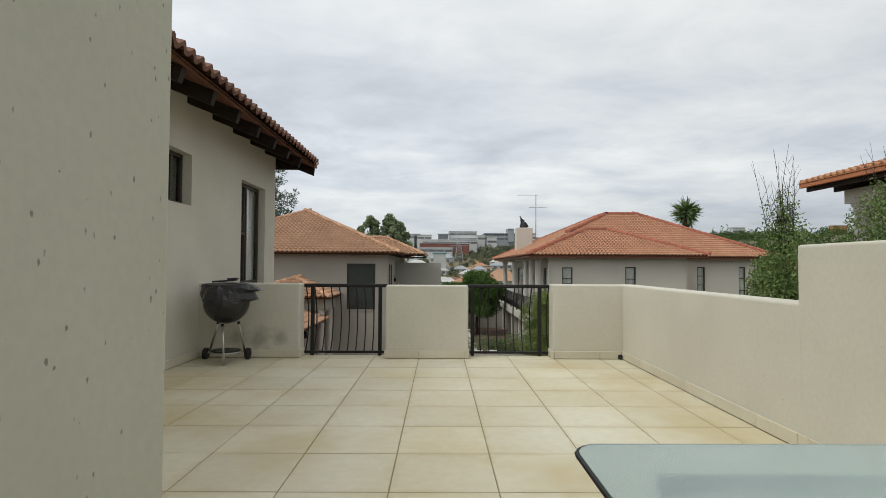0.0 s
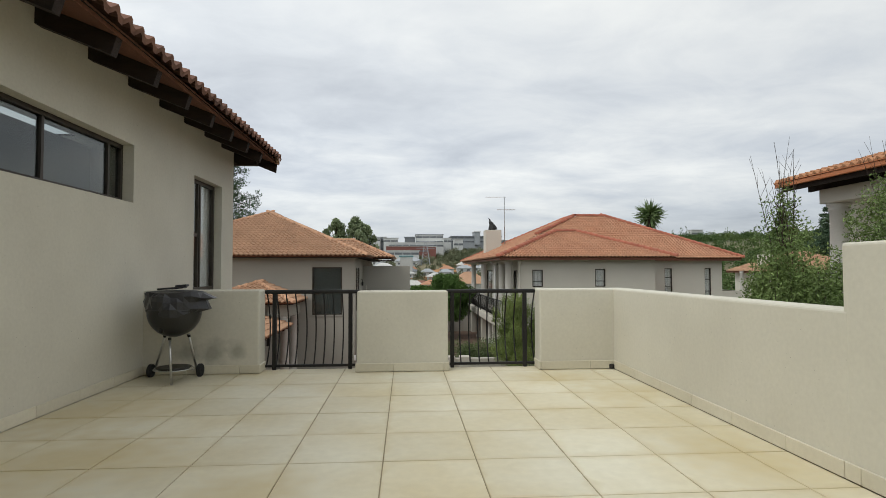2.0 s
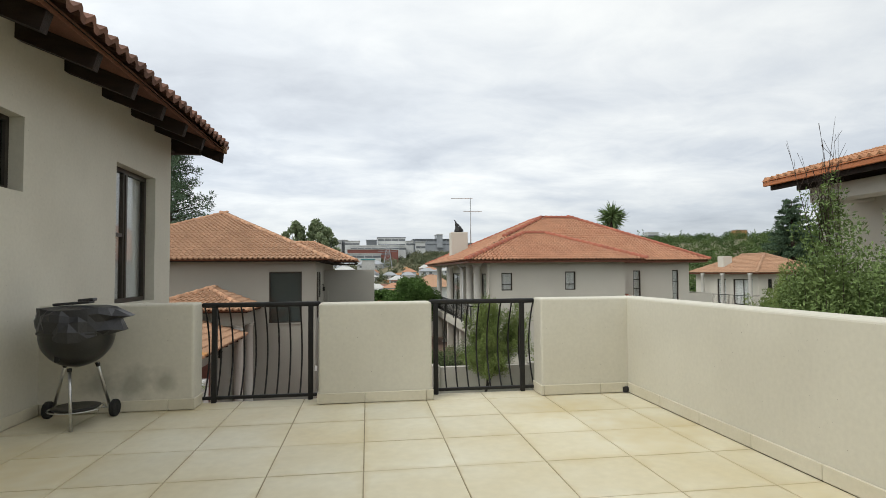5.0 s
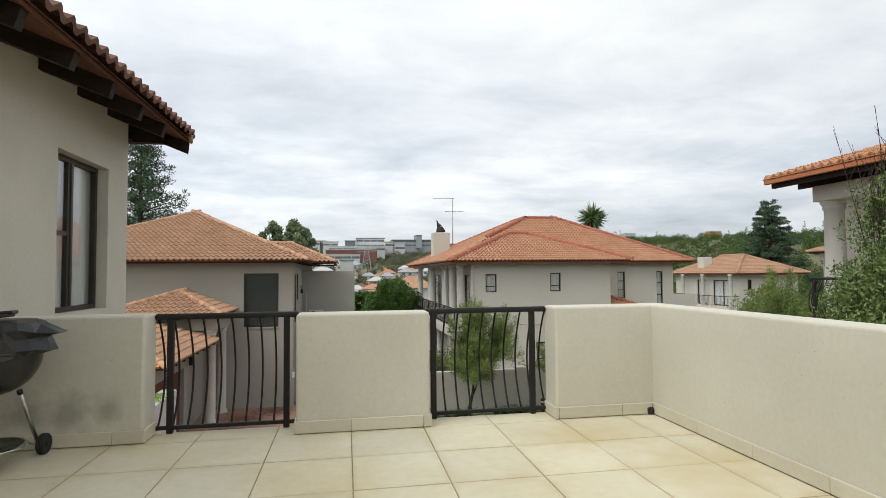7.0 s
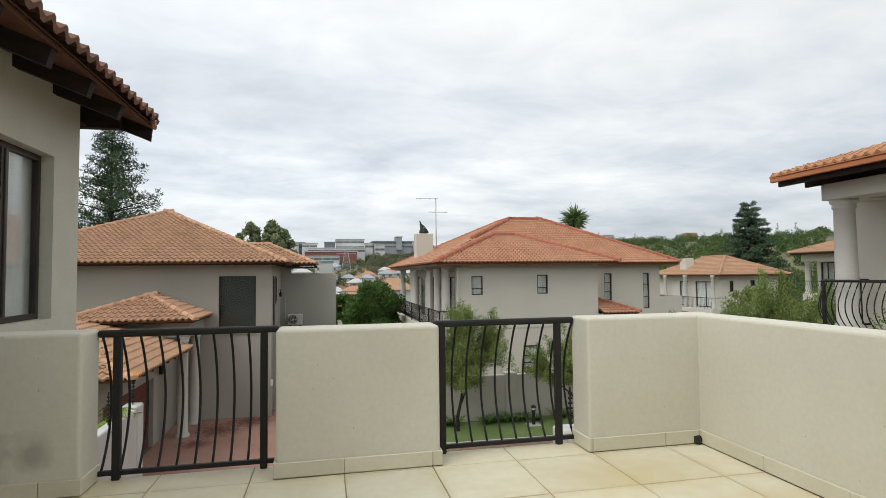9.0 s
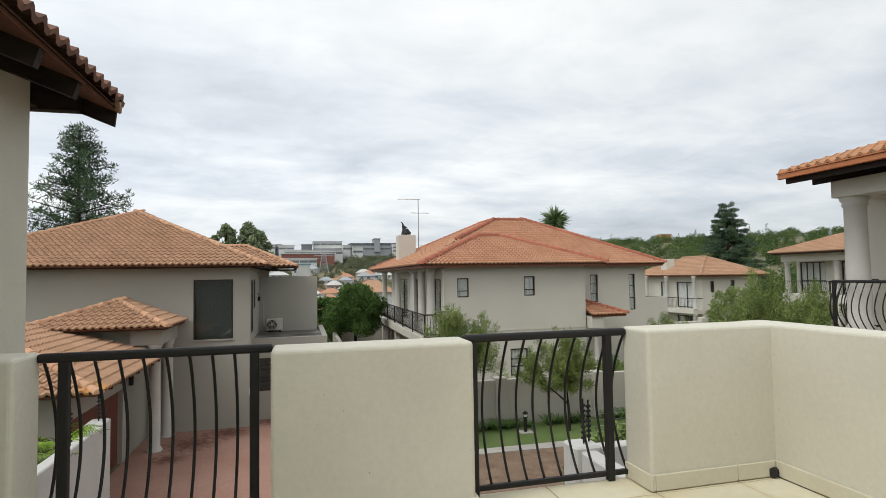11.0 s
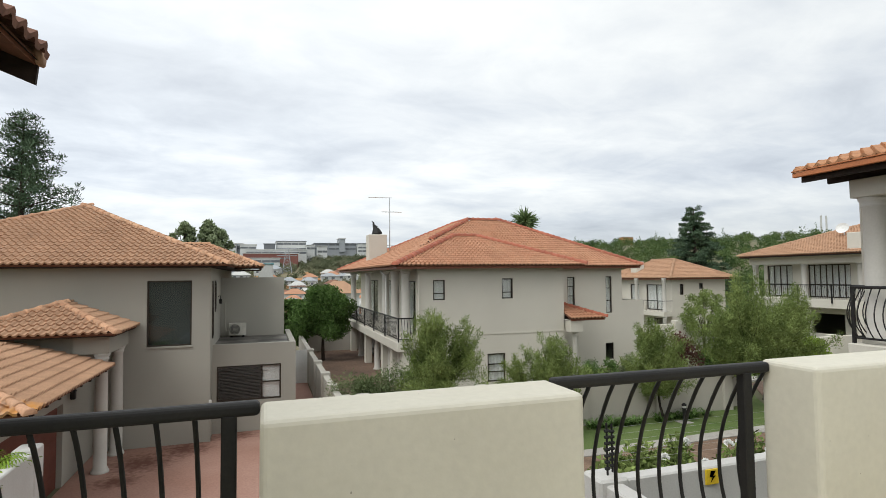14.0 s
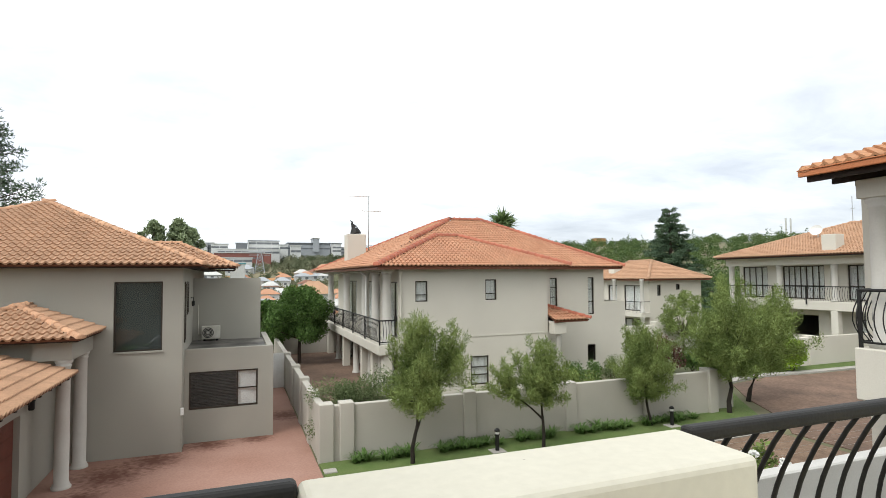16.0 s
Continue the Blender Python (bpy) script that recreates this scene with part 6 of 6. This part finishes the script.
tall_shrub(5.52, 5.95, 0.42, 0.6, 1.95, 44, 14, 130000, 22, "tall leafy shrub with thin bare shoots outside the parapet")
tall_shrub(6.75, 6.0, 0.75, 0.9, 2.3, 46, 3, 150000, 23, "tall dense green leafy shrub outside the parapet")

# hedges and shrubs in the gardens
def shrub(x, y, z, rx, ry, rz, material, label, seed, count=3500, leaf=(0.09, 0.022), category="shrub", group="", stems=9):
    e = thing("shrub", (x, y, z), label, category, group)
    r = random.Random(seed)
    bl, bm = [], bmesh.new()
    for k in range(stems * 2):
        t, q = r.uniform(0, 2 * math.pi), r.random() ** 0.5
        c = (x + rx * 0.75 * q * math.cos(t), y + ry * 0.75 * q * math.sin(t), z + rz * r.uniform(0.5, 1.5))
        s = r.uniform(0.3, 0.45)
        bl.append((*c, rx * s, ry * s, rz * s))
        if k < stems:
            add_tube(bm, [(x + (c[0] - x) * 0.2, y + (c[1] - y) * 0.2, z - 0.05), c], [0.025, 0.008], 5, False)
    part("stem", bm, M_BARK, e)
    leaves("foliage", e, material, bl, count, leaf[0], leaf[1], seed, up=0.3)
    return e


for k, (x, y, hh) in enumerate(((3.55, 22.9, 1.15), (4.4, 23.3, 1.35), (5.3, 22.9, 1.35), (6.3, 23.5, 1.3))):
    shrub(x, y, GZ, 0.95, 0.9, hh, M_LEAF_GREY, "loose grey-green olive shrub behind the yard wall", 40 + k, 8000, (0.1, 0.014), group="garden shrubs")
for k, (x, y) in enumerate(((8.2, 22.9), (12.4, 23.0))):
    shrub(x, y, GZ, 0.8, 0.7, 1.0, M_LEAF_OLIVE, "green shrub behind the yard wall", 50 + k, 3000, (0.1, 0.016), group="garden shrubs")
for k, (x, y, m_, lab) in enumerate(((15.2, 27.2, M_LEAF_DARK, "clipped round dark shrub in a garden"), (16.4, 27.6, M_LEAF_DARK, "clipped round dark shrub in a garden"), (17.6, 27.8, M_LEAF_GREY, "grey-green shrub in a garden"))):
    shrub(x, y, GZ, 0.5, 0.5, 0.75, m_, lab, 55 + k, 2200, (0.07, 0.02))
shrub(21.5, 28.5, GZ, 1.1, 1.1, 1.1, M_LEAF_RED, "maroon-leaved shrub in a garden", 60, 3500, (0.13, 0.035))
shrub(23.2, 28.0, GZ, 1.0, 1.0, 0.8, M_LEAF_DARK, "dark green shrub in a garden", 61, 3000, (0.13, 0.035))
shrub(28.3, 26.6, GZ, 1.1, 0.8, 0.95, M_LEAF_LIME, "bright lime-green shrub beside the far wall", 62, 4500, (0.14, 0.045))
limb_tree("tree", (27.6, 33.4, GZ), 4.2, 1.6, 1.3, 63, M_LEAF_OLIVE, "light green garden tree", count=6000, leaf=(0.16, 0.03))
for k in range(4):
    shrub(5.5 + 0.85 * k, 12.0 + 0.4 * (k % 3), GZ, 0.75, 0.7, 1.32 + 0.12 * (k % 2), M_LEAF_OLIVE, "leafy green shrub with white flowers behind the white wall", 70 + k, 11000, (0.11, 0.028), group="flowering shrubs")


def flower_head(x, y, z, seed):
    e = thing("rose_bloom", (x, y, z), "cluster of white rose blooms", "flower", "white blooms")
    r = random.Random(seed)
    bm = bmesh.new()
    for k in range(26):
        d = Vector((r.gauss(0, 1), r.gauss(0, 1), abs(r.gauss(0, 1)))).normalized()
        s = Vector((r.gauss(0, 1), r.gauss(0, 1), r.gauss(0, 1))).cross(d).normalized()
        o = Vector((x, y, z)) + d * 0.03
        w = d.cross(s) * 0.035
        vs = [bm.verts.new(p) for p in (o, o + s * 0.035 + d * 0.03, o + d * 0.06, o - s * 0.035 + d * 0.03 + w * 0.3)]
        bm.faces.new(vs)
    part("petals", bm, M_PETAL, e)
    part("stalk", tube([(x, y, z - 0.5), (x, y, z + 0.01)], 0.006, 4), M_LEAF_DARK, e)


r_ = random.Random(9)
for k in range(9):
    flower_head(5.9 + r_.uniform(0, 2.2), 11.6 + r_.uniform(-0.3, 0.6), GZ + 2.5 + r_.uniform(-0.15, 0.2), 100 + k)


# strap-leaved plants along the wall
def strap_mesh(seed):
    r = random.Random(seed)
    vv, ff = [], []
    for k in range(60):
        t, l = r.uniform(0, 2 * math.pi), r.uniform(0.35, 0.65)
        c, s = math.cos(t), math.sin(t)
        base = (r.uniform(-0.12, 0.12), r.uniform(-0.12, 0.12))
        w, i0 = 0.018, len(vv)
        for j in range(4):
            q = j / 3
            rr, z = l * 0.75 * q, l * (1.25 * q - 0.85 * q * q)
            ww = w * (1 - 0.85 * q ** 2)
            vv += [(base[0] + c * rr - s * ww, base[1] + s * rr + c * ww, z), (base[0] + c * rr + s * ww, base[1] + s * rr - c * ww, z)]
        for j in range(3):
            a = i0 + 2 * j
            ff.append((a, a + 1, a + 3, a + 2))
    return mesh_from("strap_leaves", vv, ff)


meshes = [strap_mesh(200 + k) for k in range(3)]
for m_ in meshes:
    m_.materials.append(M_LEAF_DARK)
spots = [3.75, 4.05, 4.6, 4.95, 5.3, 6.35, 6.7, 7.05, 7.4, 7.8, 8.15, 9.0, 9.35, 9.75, 10.1, 11.2, 11.6, 12.0, 12.4, 12.8, 13.2, 13.9, 14.3, 14.7, 15.1, 15.5, 16.0]
for k, x in enumerate(spots):
    ob = new("strap_leaf_plant", meshes[k % 3])
    ob.location, ob.rotation_euler = (x, 21.18 + 0.08 * math.sin(k * 2.3), GZ + 0.03), (0, 0, k * 1.7)
    s_ = 0.8 + 0.35 * ((k * 37) % 10) / 10
    ob.scale = (s_, s_, s_)
    tagged(ob, "dark green strap-leaved lily clump along the yard wall", "plant", "lily clumps")
# fern palms behind the left wall
def frond_plant(x, y, z, n, length, seed, label, material, name="fern_palm", droop=0.7, lifts=(0.35, 1.25), flat=1.0):
    e = thing(name, (x, y, z), label, "palm")
    r = random.Random(seed)
    vv, ff = [], []
    for k in range(n):
        t, l = 2 * math.pi * k / n + r.uniform(-0.2, 0.2), length * r.uniform(0.75, 1.1)
        lift = r.uniform(*lifts)
        prev_ = None
        for j in range(15):
            q = j / 14
            rr, h = flat * l * q * (1 - 0.15 * q) / (0.6 + 0.4 * abs(lift)), l * (lift * q - droop * lift * q * q)
            px, py, pz = rr * math.cos(t), rr * math.sin(t), h
            lw = l * 0.24 * (1 - abs(2 * q - 0.9) ** 2 * 0.8) if q > 0.1 else 0
            for sgn in (-1, 1):
                if lw <= 0:
                    continue
                i0 = len(vv)
                dx, dy = -math.sin(t) * sgn, math.cos(t) * sgn
                fx, fy = math.cos(t), math.sin(t)
                vv += [(px, py, pz), (px + dx * lw * 0.5 + fx * 0.03 * l, py + dy * lw * 0.5 + fy * 0.03 * l, pz + 0.015 * l), (px + dx * lw + fx * 0.1 * l, py + dy * lw + fy * 0.1 * l, pz - lw * 0.45), (px + dx * lw * 0.5 + fx * 0.075 * l, py + dy * lw * 0.5 + fy * 0.075 * l, pz - 0.005)]
                ff.append((i0, i0 + 1, i0 + 2, i0 + 3))
    ob = link("fronds", mesh_from("fronds", vv, ff), material, e)
    ob.matrix_parent_inverse = Matrix.Identity(4)
    return e


frond_plant(-3.62, 15.55, -1.78, 24, 0.8, 5, "green fern-like palm behind the white wall", M_LEAF_LIME)
frond_plant(-3.75, 14.6, -1.85, 24, 0.75, 6, "green fern-like palm behind the white wall", M_LEAF_OLIVE)
for px, py, pz in ((-3.62, 15.55, -1.78), (-3.75, 14.6, -1.85)):
    tagged(part("palm_stump", tube([(px, py, GZ - 0.1), (px, py, pz + 0.02)], [0.16, 0.11], 8), M_BARK), "short brown palm stem", "stem")
# garden lamp posts
for x, y in ((7.85, 20.55), (14.6, 20.7)):
    e = thing("bollard_lamp", (x, y, GZ), "black garden bollard lamp on a pale concrete pad", "lamp", "bollard lamps")
    part("post", lathe([(0.06, 0.06), (0.06, 0.5), (0.075, 0.52), (0.075, 0.55)], (x, y, GZ), 12), M_IRON, e)
    part("lens", lathe([(0.055, 0.55), (0.055, 0.63)], (x, y, GZ), 12), M_WHITE, e)
    part("cap", lathe([(0.085, 0.63), (0.085, 0.67), (0.03, 0.72)], (x, y, GZ), 12), M_IRON, e)
    part("pad", box(x - 0.22, x + 0.22, y - 0.2, y + 0.2, GZ - 0.02, GZ + 0.075, 0.01), M_PATH, e)
# stone blocks by the path corner
e = thing("inspection_cover", (2.95, 20.7, GZ), "small pale concrete inspection cover in the grass", "cover")
part("slab", box(2.78, 3.12, 20.55, 20.85, GZ, GZ + 0.09, 0.015), M_PATH, e)


# big conifers, palm and gum trees
def pine(x, y, z, height, spread, seed, label, tiers, flat, count, leaf, name="pine_tree", gap=0.15):
    e = thing(name, (x, y, z), label, "tree")
    r = random.Random(seed)
    bm, bl = bmesh.new(), []
    add_tube(bm, [(x, y, z - 0.2), (x, y, z + height * 0.5), (x, y, z + height * 0.97)], [0.35, 0.22, 0.04], 8)
    for k in range(tiers):
        s = gap + (1 - gap) * k / tiers
        n = 6 if k < tiers * 0.7 else 4
        for j in range(n):
            t = 2 * math.pi * (j + r.random()) / n
            l = spread * (1 - s) ** (0.95 if flat else 0.75) * r.uniform(0.6, 1.15) + 0.25
            z0 = z + height * s
            tip = Vector((x + l * math.cos(t), y + l * math.sin(t), z0 + l * (0.28 if not flat else -0.02)))
            add_tube(bm, [(x, y, z0), tip], [0.06, 0.012], 4, False)
            for q in ((0.35, 0.55, 0.75, 0.95) if l > 1 else (0.5, 0.9)):
                c = Vector((x, y, z0)).lerp(tip, q)
                w = (0.42 if not flat else 0.45) * (1.1 - 0.3 * q) * min(1, l / 1.5 + 0.35)
                bl.append((c.x + r.uniform(-0.2, 0.2), c.y + r.uniform(-0.2, 0.2), c.z + r.uniform(-0.1, 0.2), w, w, w * (0.26 if flat else 0.75)))
    part("trunk", bm, M_BARK, e)
    leaves("crown", e, M_NEEDLE, bl, count, leaf[0], leaf[1], seed, up=0.5 if not flat else 0.0)
    return e


pine(-15.4, 50.0, GZ - 0.5, 17.6, 6.2, 301, "tall dark green pine behind a tiled roof", 24, False, 25000, (0.34, 0.035))
pine(45.8, 53.5, GZ - 1.5, 14.3, 7.0, 302, "dark layered cedar behind houses", 22, True, 52000, (0.26, 0.045), "cedar_tree")
pl = thing("palm_tree", (33.9, 71.0, land(33.9, 71)), "tall fan palm rising behind a red roof", "palm")
leaves("fronds", pl, M_LEAF_FAN, [(33.9, 71.0, 8.75, 0.5, 0.5, 0.4), (33.9, 71.0, 8.2, 0.6, 0.6, 0.5)], 560, 1.6, 0.085, 303, radial=4.0, up=0.1, shell=0.8)
part("trunk", tube([(33.9, 71, land(33.9, 71) - 0.3), (33.9, 71, 8.4)], [0.4, 0.28], 10), M_BARK, pl)
part("dead_skirt", lathe([(0.3, -1.8), (0.5, -1.3), (0.6, -0.5), (0.3, 0.1)], (33.9, 71, 8.2), 12), M_BARK, pl)
limb_tree("tree", (-12.4, 110, land(-12.4, 110)), 21.4, 3.0, 12.3, 310, M_LEAF_GUM, "tall rounded gum tree on the far slope", count=5200, leaf=(0.5, 0.15), clumps=26, trunk_r=0.35)
limb_tree("tree", (-8.2, 110, land(-8.2, 110)), 21.4, 3.5, 11.5, 311, M_LEAF_GUM, "tall rounded gum tree on the far slope", count=8500, leaf=(0.5, 0.15), clumps=34, trunk_r=0.35)

# ---- woods on the hills (uncountable) ----


def wood(az0, az1, r0, r1, n, size, seed):
    q = np.random.default_rng(seed)
    out = []
    for _ in range(n):
        az, r = radians(q.uniform(az0, az1)), q.uniform(r0, r1)
        x, y = 8 + r * math.sin(az), 22 + r * math.cos(az)
        s = size * q.uniform(0.55, 1.25)
        out.append((x, y, land(x, y) + s * 0.7, s, s, s * q.uniform(0.75, 1.15)))
    return out


M_LEAF_HILL = mat("hillside_leaf", (0.085, 0.11, 0.058), (0.23, 0.23, 0.15), 0.9, 0.09, 0.6, 0, vary=0.2, spec=0.08, island=True)
near_wood = wood(24, 95, 70, 200, 620, 3.3, 1)
far_wood = wood(24, 100, 200, 460, 2600, 2.8, 2)
city_bush = wood(-20, 20, 95, 395, 2100, 1.25, 3) + wood(-30, 24, 100, 330, 420, 2.3, 4) + wood(-7, 9, 335, 362, 90, 2.2, 8) + wood(2, 11, 345, 395, 110, 2.6, 9) + wood(-10, 11, 388, 411, 150, 1.9, 10)
thin = wood(24, 100, 380, 470, 60, 2.0, 5)
thin = [(x, y, z + 3, 1.1, 1.1, 6.0) for x, y, z, *_ in thin]
v, f = leaf_arrays(near_wood, 170000, 0.62, 0.19, 5, up=0.2, shell=0.35)
tagged(link("woodland", mesh_from("woodland", v.tolist(), f.tolist()), M_WOOD_FAR), "thick green woodland of many trees on the slopes", "woodland", kind="stuff")
v, f = leaf_arrays(city_bush, 260000, 0.65, 0.25, 7, up=0.2, shell=0.35)
tagged(link("scattered_bushes", mesh_from("scattered_bushes", v.tolist(), f.tolist()), M_LEAF_HILL), "many grey-green bushes and small trees between houses on the hillside", "bushes", kind="stuff")
v, f = leaf_arrays(far_wood + thin, 300000, 0.85, 0.3, 6, up=0.2, shell=0.35)
tagged(link("woodland_far", mesh_from("woodland_far", v.tolist(), f.tolist()), M_WOOD_FAR), "distant green woodland up to the hill crest", "woodland", kind="stuff")


# ---- far buildings on the hill ----
# Distance haze put into colour: white greyed, red browned, window glass paled.
M_FW = mat("hazed_white_wall", (0.60, 0.61, 0.60), (0.53, 0.54, 0.53), 0.8, 0.1, 2, 0)
M_FR = mat("hazed_red_wall", (0.24, 0.10, 0.08), (0.20, 0.085, 0.07), 0.8, 0.1, 2, 0)
M_FG = mat("far_grey_wall", (0.36, 0.38, 0.40), (0.30, 0.32, 0.34), 0.7, 0.1, 2, 0)
M_FD = mat("hazed_dark_glass", (0.17, 0.18, 0.19), (0.13, 0.14, 0.15), 0.3, 0.1, 2, 0)
M_FRT = mat("far_tin_roof", (0.52, 0.52, 0.50), (0.44, 0.44, 0.42), 0.6, 0.1, 2, 0)
M_TEAL = mat("teal_tin_roof", (0.05, 0.26, 0.30), (0.04, 0.22, 0.26), 0.6, 0.1, 2, 0)
M_CLAY = mat("bare_orange_soil", (0.42, 0.22, 0.10), (0.34, 0.19, 0.09), 0.95, 0.05, 0.5, 0.2)


def block(x, y, w, d, z0, z1, wall_m, bands, label, roof_m=None, name="far_building", cat="building"):
    e = thing(name, (x, y, z0), label, cat, "buildings on the hill")
    part("wall", box(x, x + w, y, y + d, z0 - 6, z1), wall_m, e)
    part("roof", box(x - 0.4, x + w + 0.4, y - 0.4, y + d + 0.4, z1, z1 + 0.5), roof_m or M_FRT, e)
    for za, zb in bands:
        n = max(2, int(w / 5))
        for k in range(n):
            part("window", box(x + w * (k + 0.03) / n, x + w * (k + 0.97) / n, y - 0.08, y - 0.004, za, zb), M_FD, e)
    return e


block(-11, 400, 40, 30, 12, 20.4, M_FW, [(17.8, 19.2)], "long white warehouse on the hillside")
block(-12.5, 383, 30, 14, 11, 17.2, M_FR, [(13.6, 14.4)], "low dark red brick factory hall")
block(17.6, 383.2, 4.8, 13.6, 11, 17.0, M_FR, [], "gable end of a dark red brick factory hall")
block(-11.7, 365, 21.8, 10, 9.5, 13.4, M_FW, [(10.9, 12.4)], "low white shed with a grey roof")
block(9, 420, 21, 20, 20, 27.6, M_FW, [(22.0, 22.9), (25.2, 26.6)], "white office block with dark window bands", M_FD)
block(36, 420, 31, 20, 20, 26.3, M_FG, [(22.0, 23.0), (25.0, 26.2)], "grey office block on the crest", M_FD)
block(54.2, 418, 4.4, 14, 26, 29.9, M_FG, [], "grey lift tower of an office block")
block(68, 420, 16, 15, 18, 23.4, M_FG, [(19, 20.0), (21.5, 22.6)], "grey glazed office block")
block(-36, 425, 22, 15, 20, 26.0, M_FG, [(22, 24.5)], "dark glazed office block on the hill")
block(-60, 425, 18, 15, 21, 25.5, M_FW, [(22.5, 24.0)], "white office block on the hill")
block(-29.8, 419, 4.6, 8, 20, 26.2, M_FD, [], "small dark glazed building on the crest", M_FG)
block(-25.1, 416, 7.0, 8, 20, 25.0, M_FW, [(22.6, 23.8)], "small white building on the crest", M_FG)
block(-15.5, 414, 10.8, 8, 19, 24.6, M_FW, [(22.0, 23.2)], "low white building on the crest")
block(0.4, 416, 7.8, 8, 19, 25.5, M_FD, [], "dark glazed building on the crest", M_FG)
block(30.0, 412, 5.6, 8, 18, 24.4, M_FW, [(21.6, 23.0)], "small white building beside an office block")
block(67.6, 414, 6.6, 8, 18, 26.0, M_FW, [(20, 21.2), (22.6, 23.8)], "pale stepped building on the crest", M_FD)
block(37, 406, 7, 6, 18, 23.5, M_FW, [(19, 20.5)], "small white building on the hill")
block(-2, 300, 7, 8, 1.2, 8.2, M_FRT, [], "shed with a teal tin roof", M_TEAL)
block(222, 408, 9, 6, 27, 31.0, M_FW, [(28, 29.2)], "pale house among trees on the crest")
block(300, 410, 10, 6, 30, 33.5, M_CLAY, [], "ochre house among trees on the crest")


def cottage(x, y, w, d, h, roof_m, label):
    z = land(x + w / 2, y + d / 2) - 0.4
    e = thing("far_house", (x, y, z), label, "house", "small far houses")
    part("wall", box(x, x + w, y, y + d, z - 1.5, z + h), M_FW, e)
    bm = bmesh.new()
    o = 0.6
    c = [bm.verts.new(p) for p in ((x - o, y - o, z + h), (x + w + o, y - o, z + h), (x + w + o, y + d + o, z + h), (x - o, y + d + o, z + h))]
    a, b = bm.verts.new((x + w * 0.35, y + d / 2, z + h + 2.0)), bm.verts.new((x + w * 0.65, y + d / 2, z + h + 2.0))
    for q in ((c[0], c[1], b, a), (c[1], c[2], b), (c[2], c[3], a, b), (c[3], c[0], a), tuple(c[::-1])):
        bm.faces.new(q)
    part("roof", bm, roof_m, e)
    for k in range(2):
        part("window", box(x + w * (0.2 + 0.4 * k), x + w * (0.38 + 0.4 * k), y - 0.06, y - 0.004, z + 1, z + 2.2), M_FD, e)


r_ = random.Random(31)
for k in range(74):
    az, rr = radians(r_.uniform(-10, 11)), r_.uniform(105, 330)
    cottage(8 + rr * math.sin(az), 22 + rr * math.cos(az), r_.uniform(6, 10), r_.uniform(6, 8), r_.uniform(2.4, 3.4), r_.choice([M_BROWN, M_FRT, M_RED_J, M_FRT, M_FG]), "small far house with a low pitched roof")
cottage(9.6, 95.0, 6.0, 6.0, 6.0, M_TERRA_J, "near cottage with an orange roof past the veranda")
cottage(3.5, 118.0, 6.0, 6.0, 6.0, M_RED_J, "white cottage with a red roof in the valley")
for k, (x, y, s) in enumerate(((13, 300, 10), (24, 322, 9), (-3, 330, 7), (30, 345, 8), (18, 262, 7), (34, 300, 7), (5, 280, 6))):
    bm = bmesh.new()
    q = random.Random(k)
    ring = [bm.verts.new((x + s * q.uniform(0.7, 1.2) * math.cos(t), y + s * 0.6 * math.sin(t), land(x + s * math.cos(t), y + s * 0.6 * math.sin(t)) + 0.35)) for t in [2 * math.pi * j / 18 for j in range(18)]]
    cen = bm.verts.new((x, y, land(x, y) + 0.5))
    for j in range(18):
        bm.faces.new((ring[j], ring[(j + 1) % 18], cen))
    tagged(part("bare_soil", bm, M_CLAY), "patch of bare orange soil on the hillside", "soil", kind="structure")


def pylon(x, y, h, label):
    z = land(x, y)
    e = thing("power_pylon", (x, y, z), label, "pylon", "power pylons")
    bm = bmesh.new()
    for sx in (-1, 1):
        for sy in (-1, 1):
            add_tube(bm, [(x + sx * 3, y + sy * 3, z - 1), (x + sx * 0.6, y + sy * 0.6, z + h)], [0.18, 0.12], 4)
    for k in range(7):
        q, q2 = k / 7, (k + 1) / 7
        wa, wb = 3 - 2.4 * q, 3 - 2.4 * q2
        add_tube(bm, [(x - wa, y - wa, z + h * q), (x + wb, y - wb, z + h * q2)], 0.1, 3)
        add_tube(bm, [(x + wa, y - wa, z + h * q), (x - wb, y - wb, z + h * q2)], 0.1, 3)
    part("tower", bm, M_FG, e)
    for zz_ in (0.72, 0.86, 1.0):
        part("cross_arm", tube([(x - 6, y, z + h * zz_), (x + 6, y, z + h * zz_)], 0.18, 4), M_FG, e)


pylon(42, 430, 11, "grey steel lattice power pylon on the crest")
pylon(62, 440, 11, "grey steel lattice power pylon on the crest")
pylon(100, 440, 11, "grey steel lattice power pylon on the crest")
pylon(-74, 400, 15, "grey steel lattice power pylon on the crest")
pylon(14, 352, 15, "grey steel lattice power pylon on the slope")
for k in range(2):
    e = thing("radio_mast", (524 + 7 * k, 400, 30), "pale grey lattice mast on the horizon", "mast", "masts")
    part("mast", tube([(524 + 7 * k, 400, 20), (524 + 7 * k, 400, 57)], 0.9, 6), M_FRT, e)

lay_tiles()
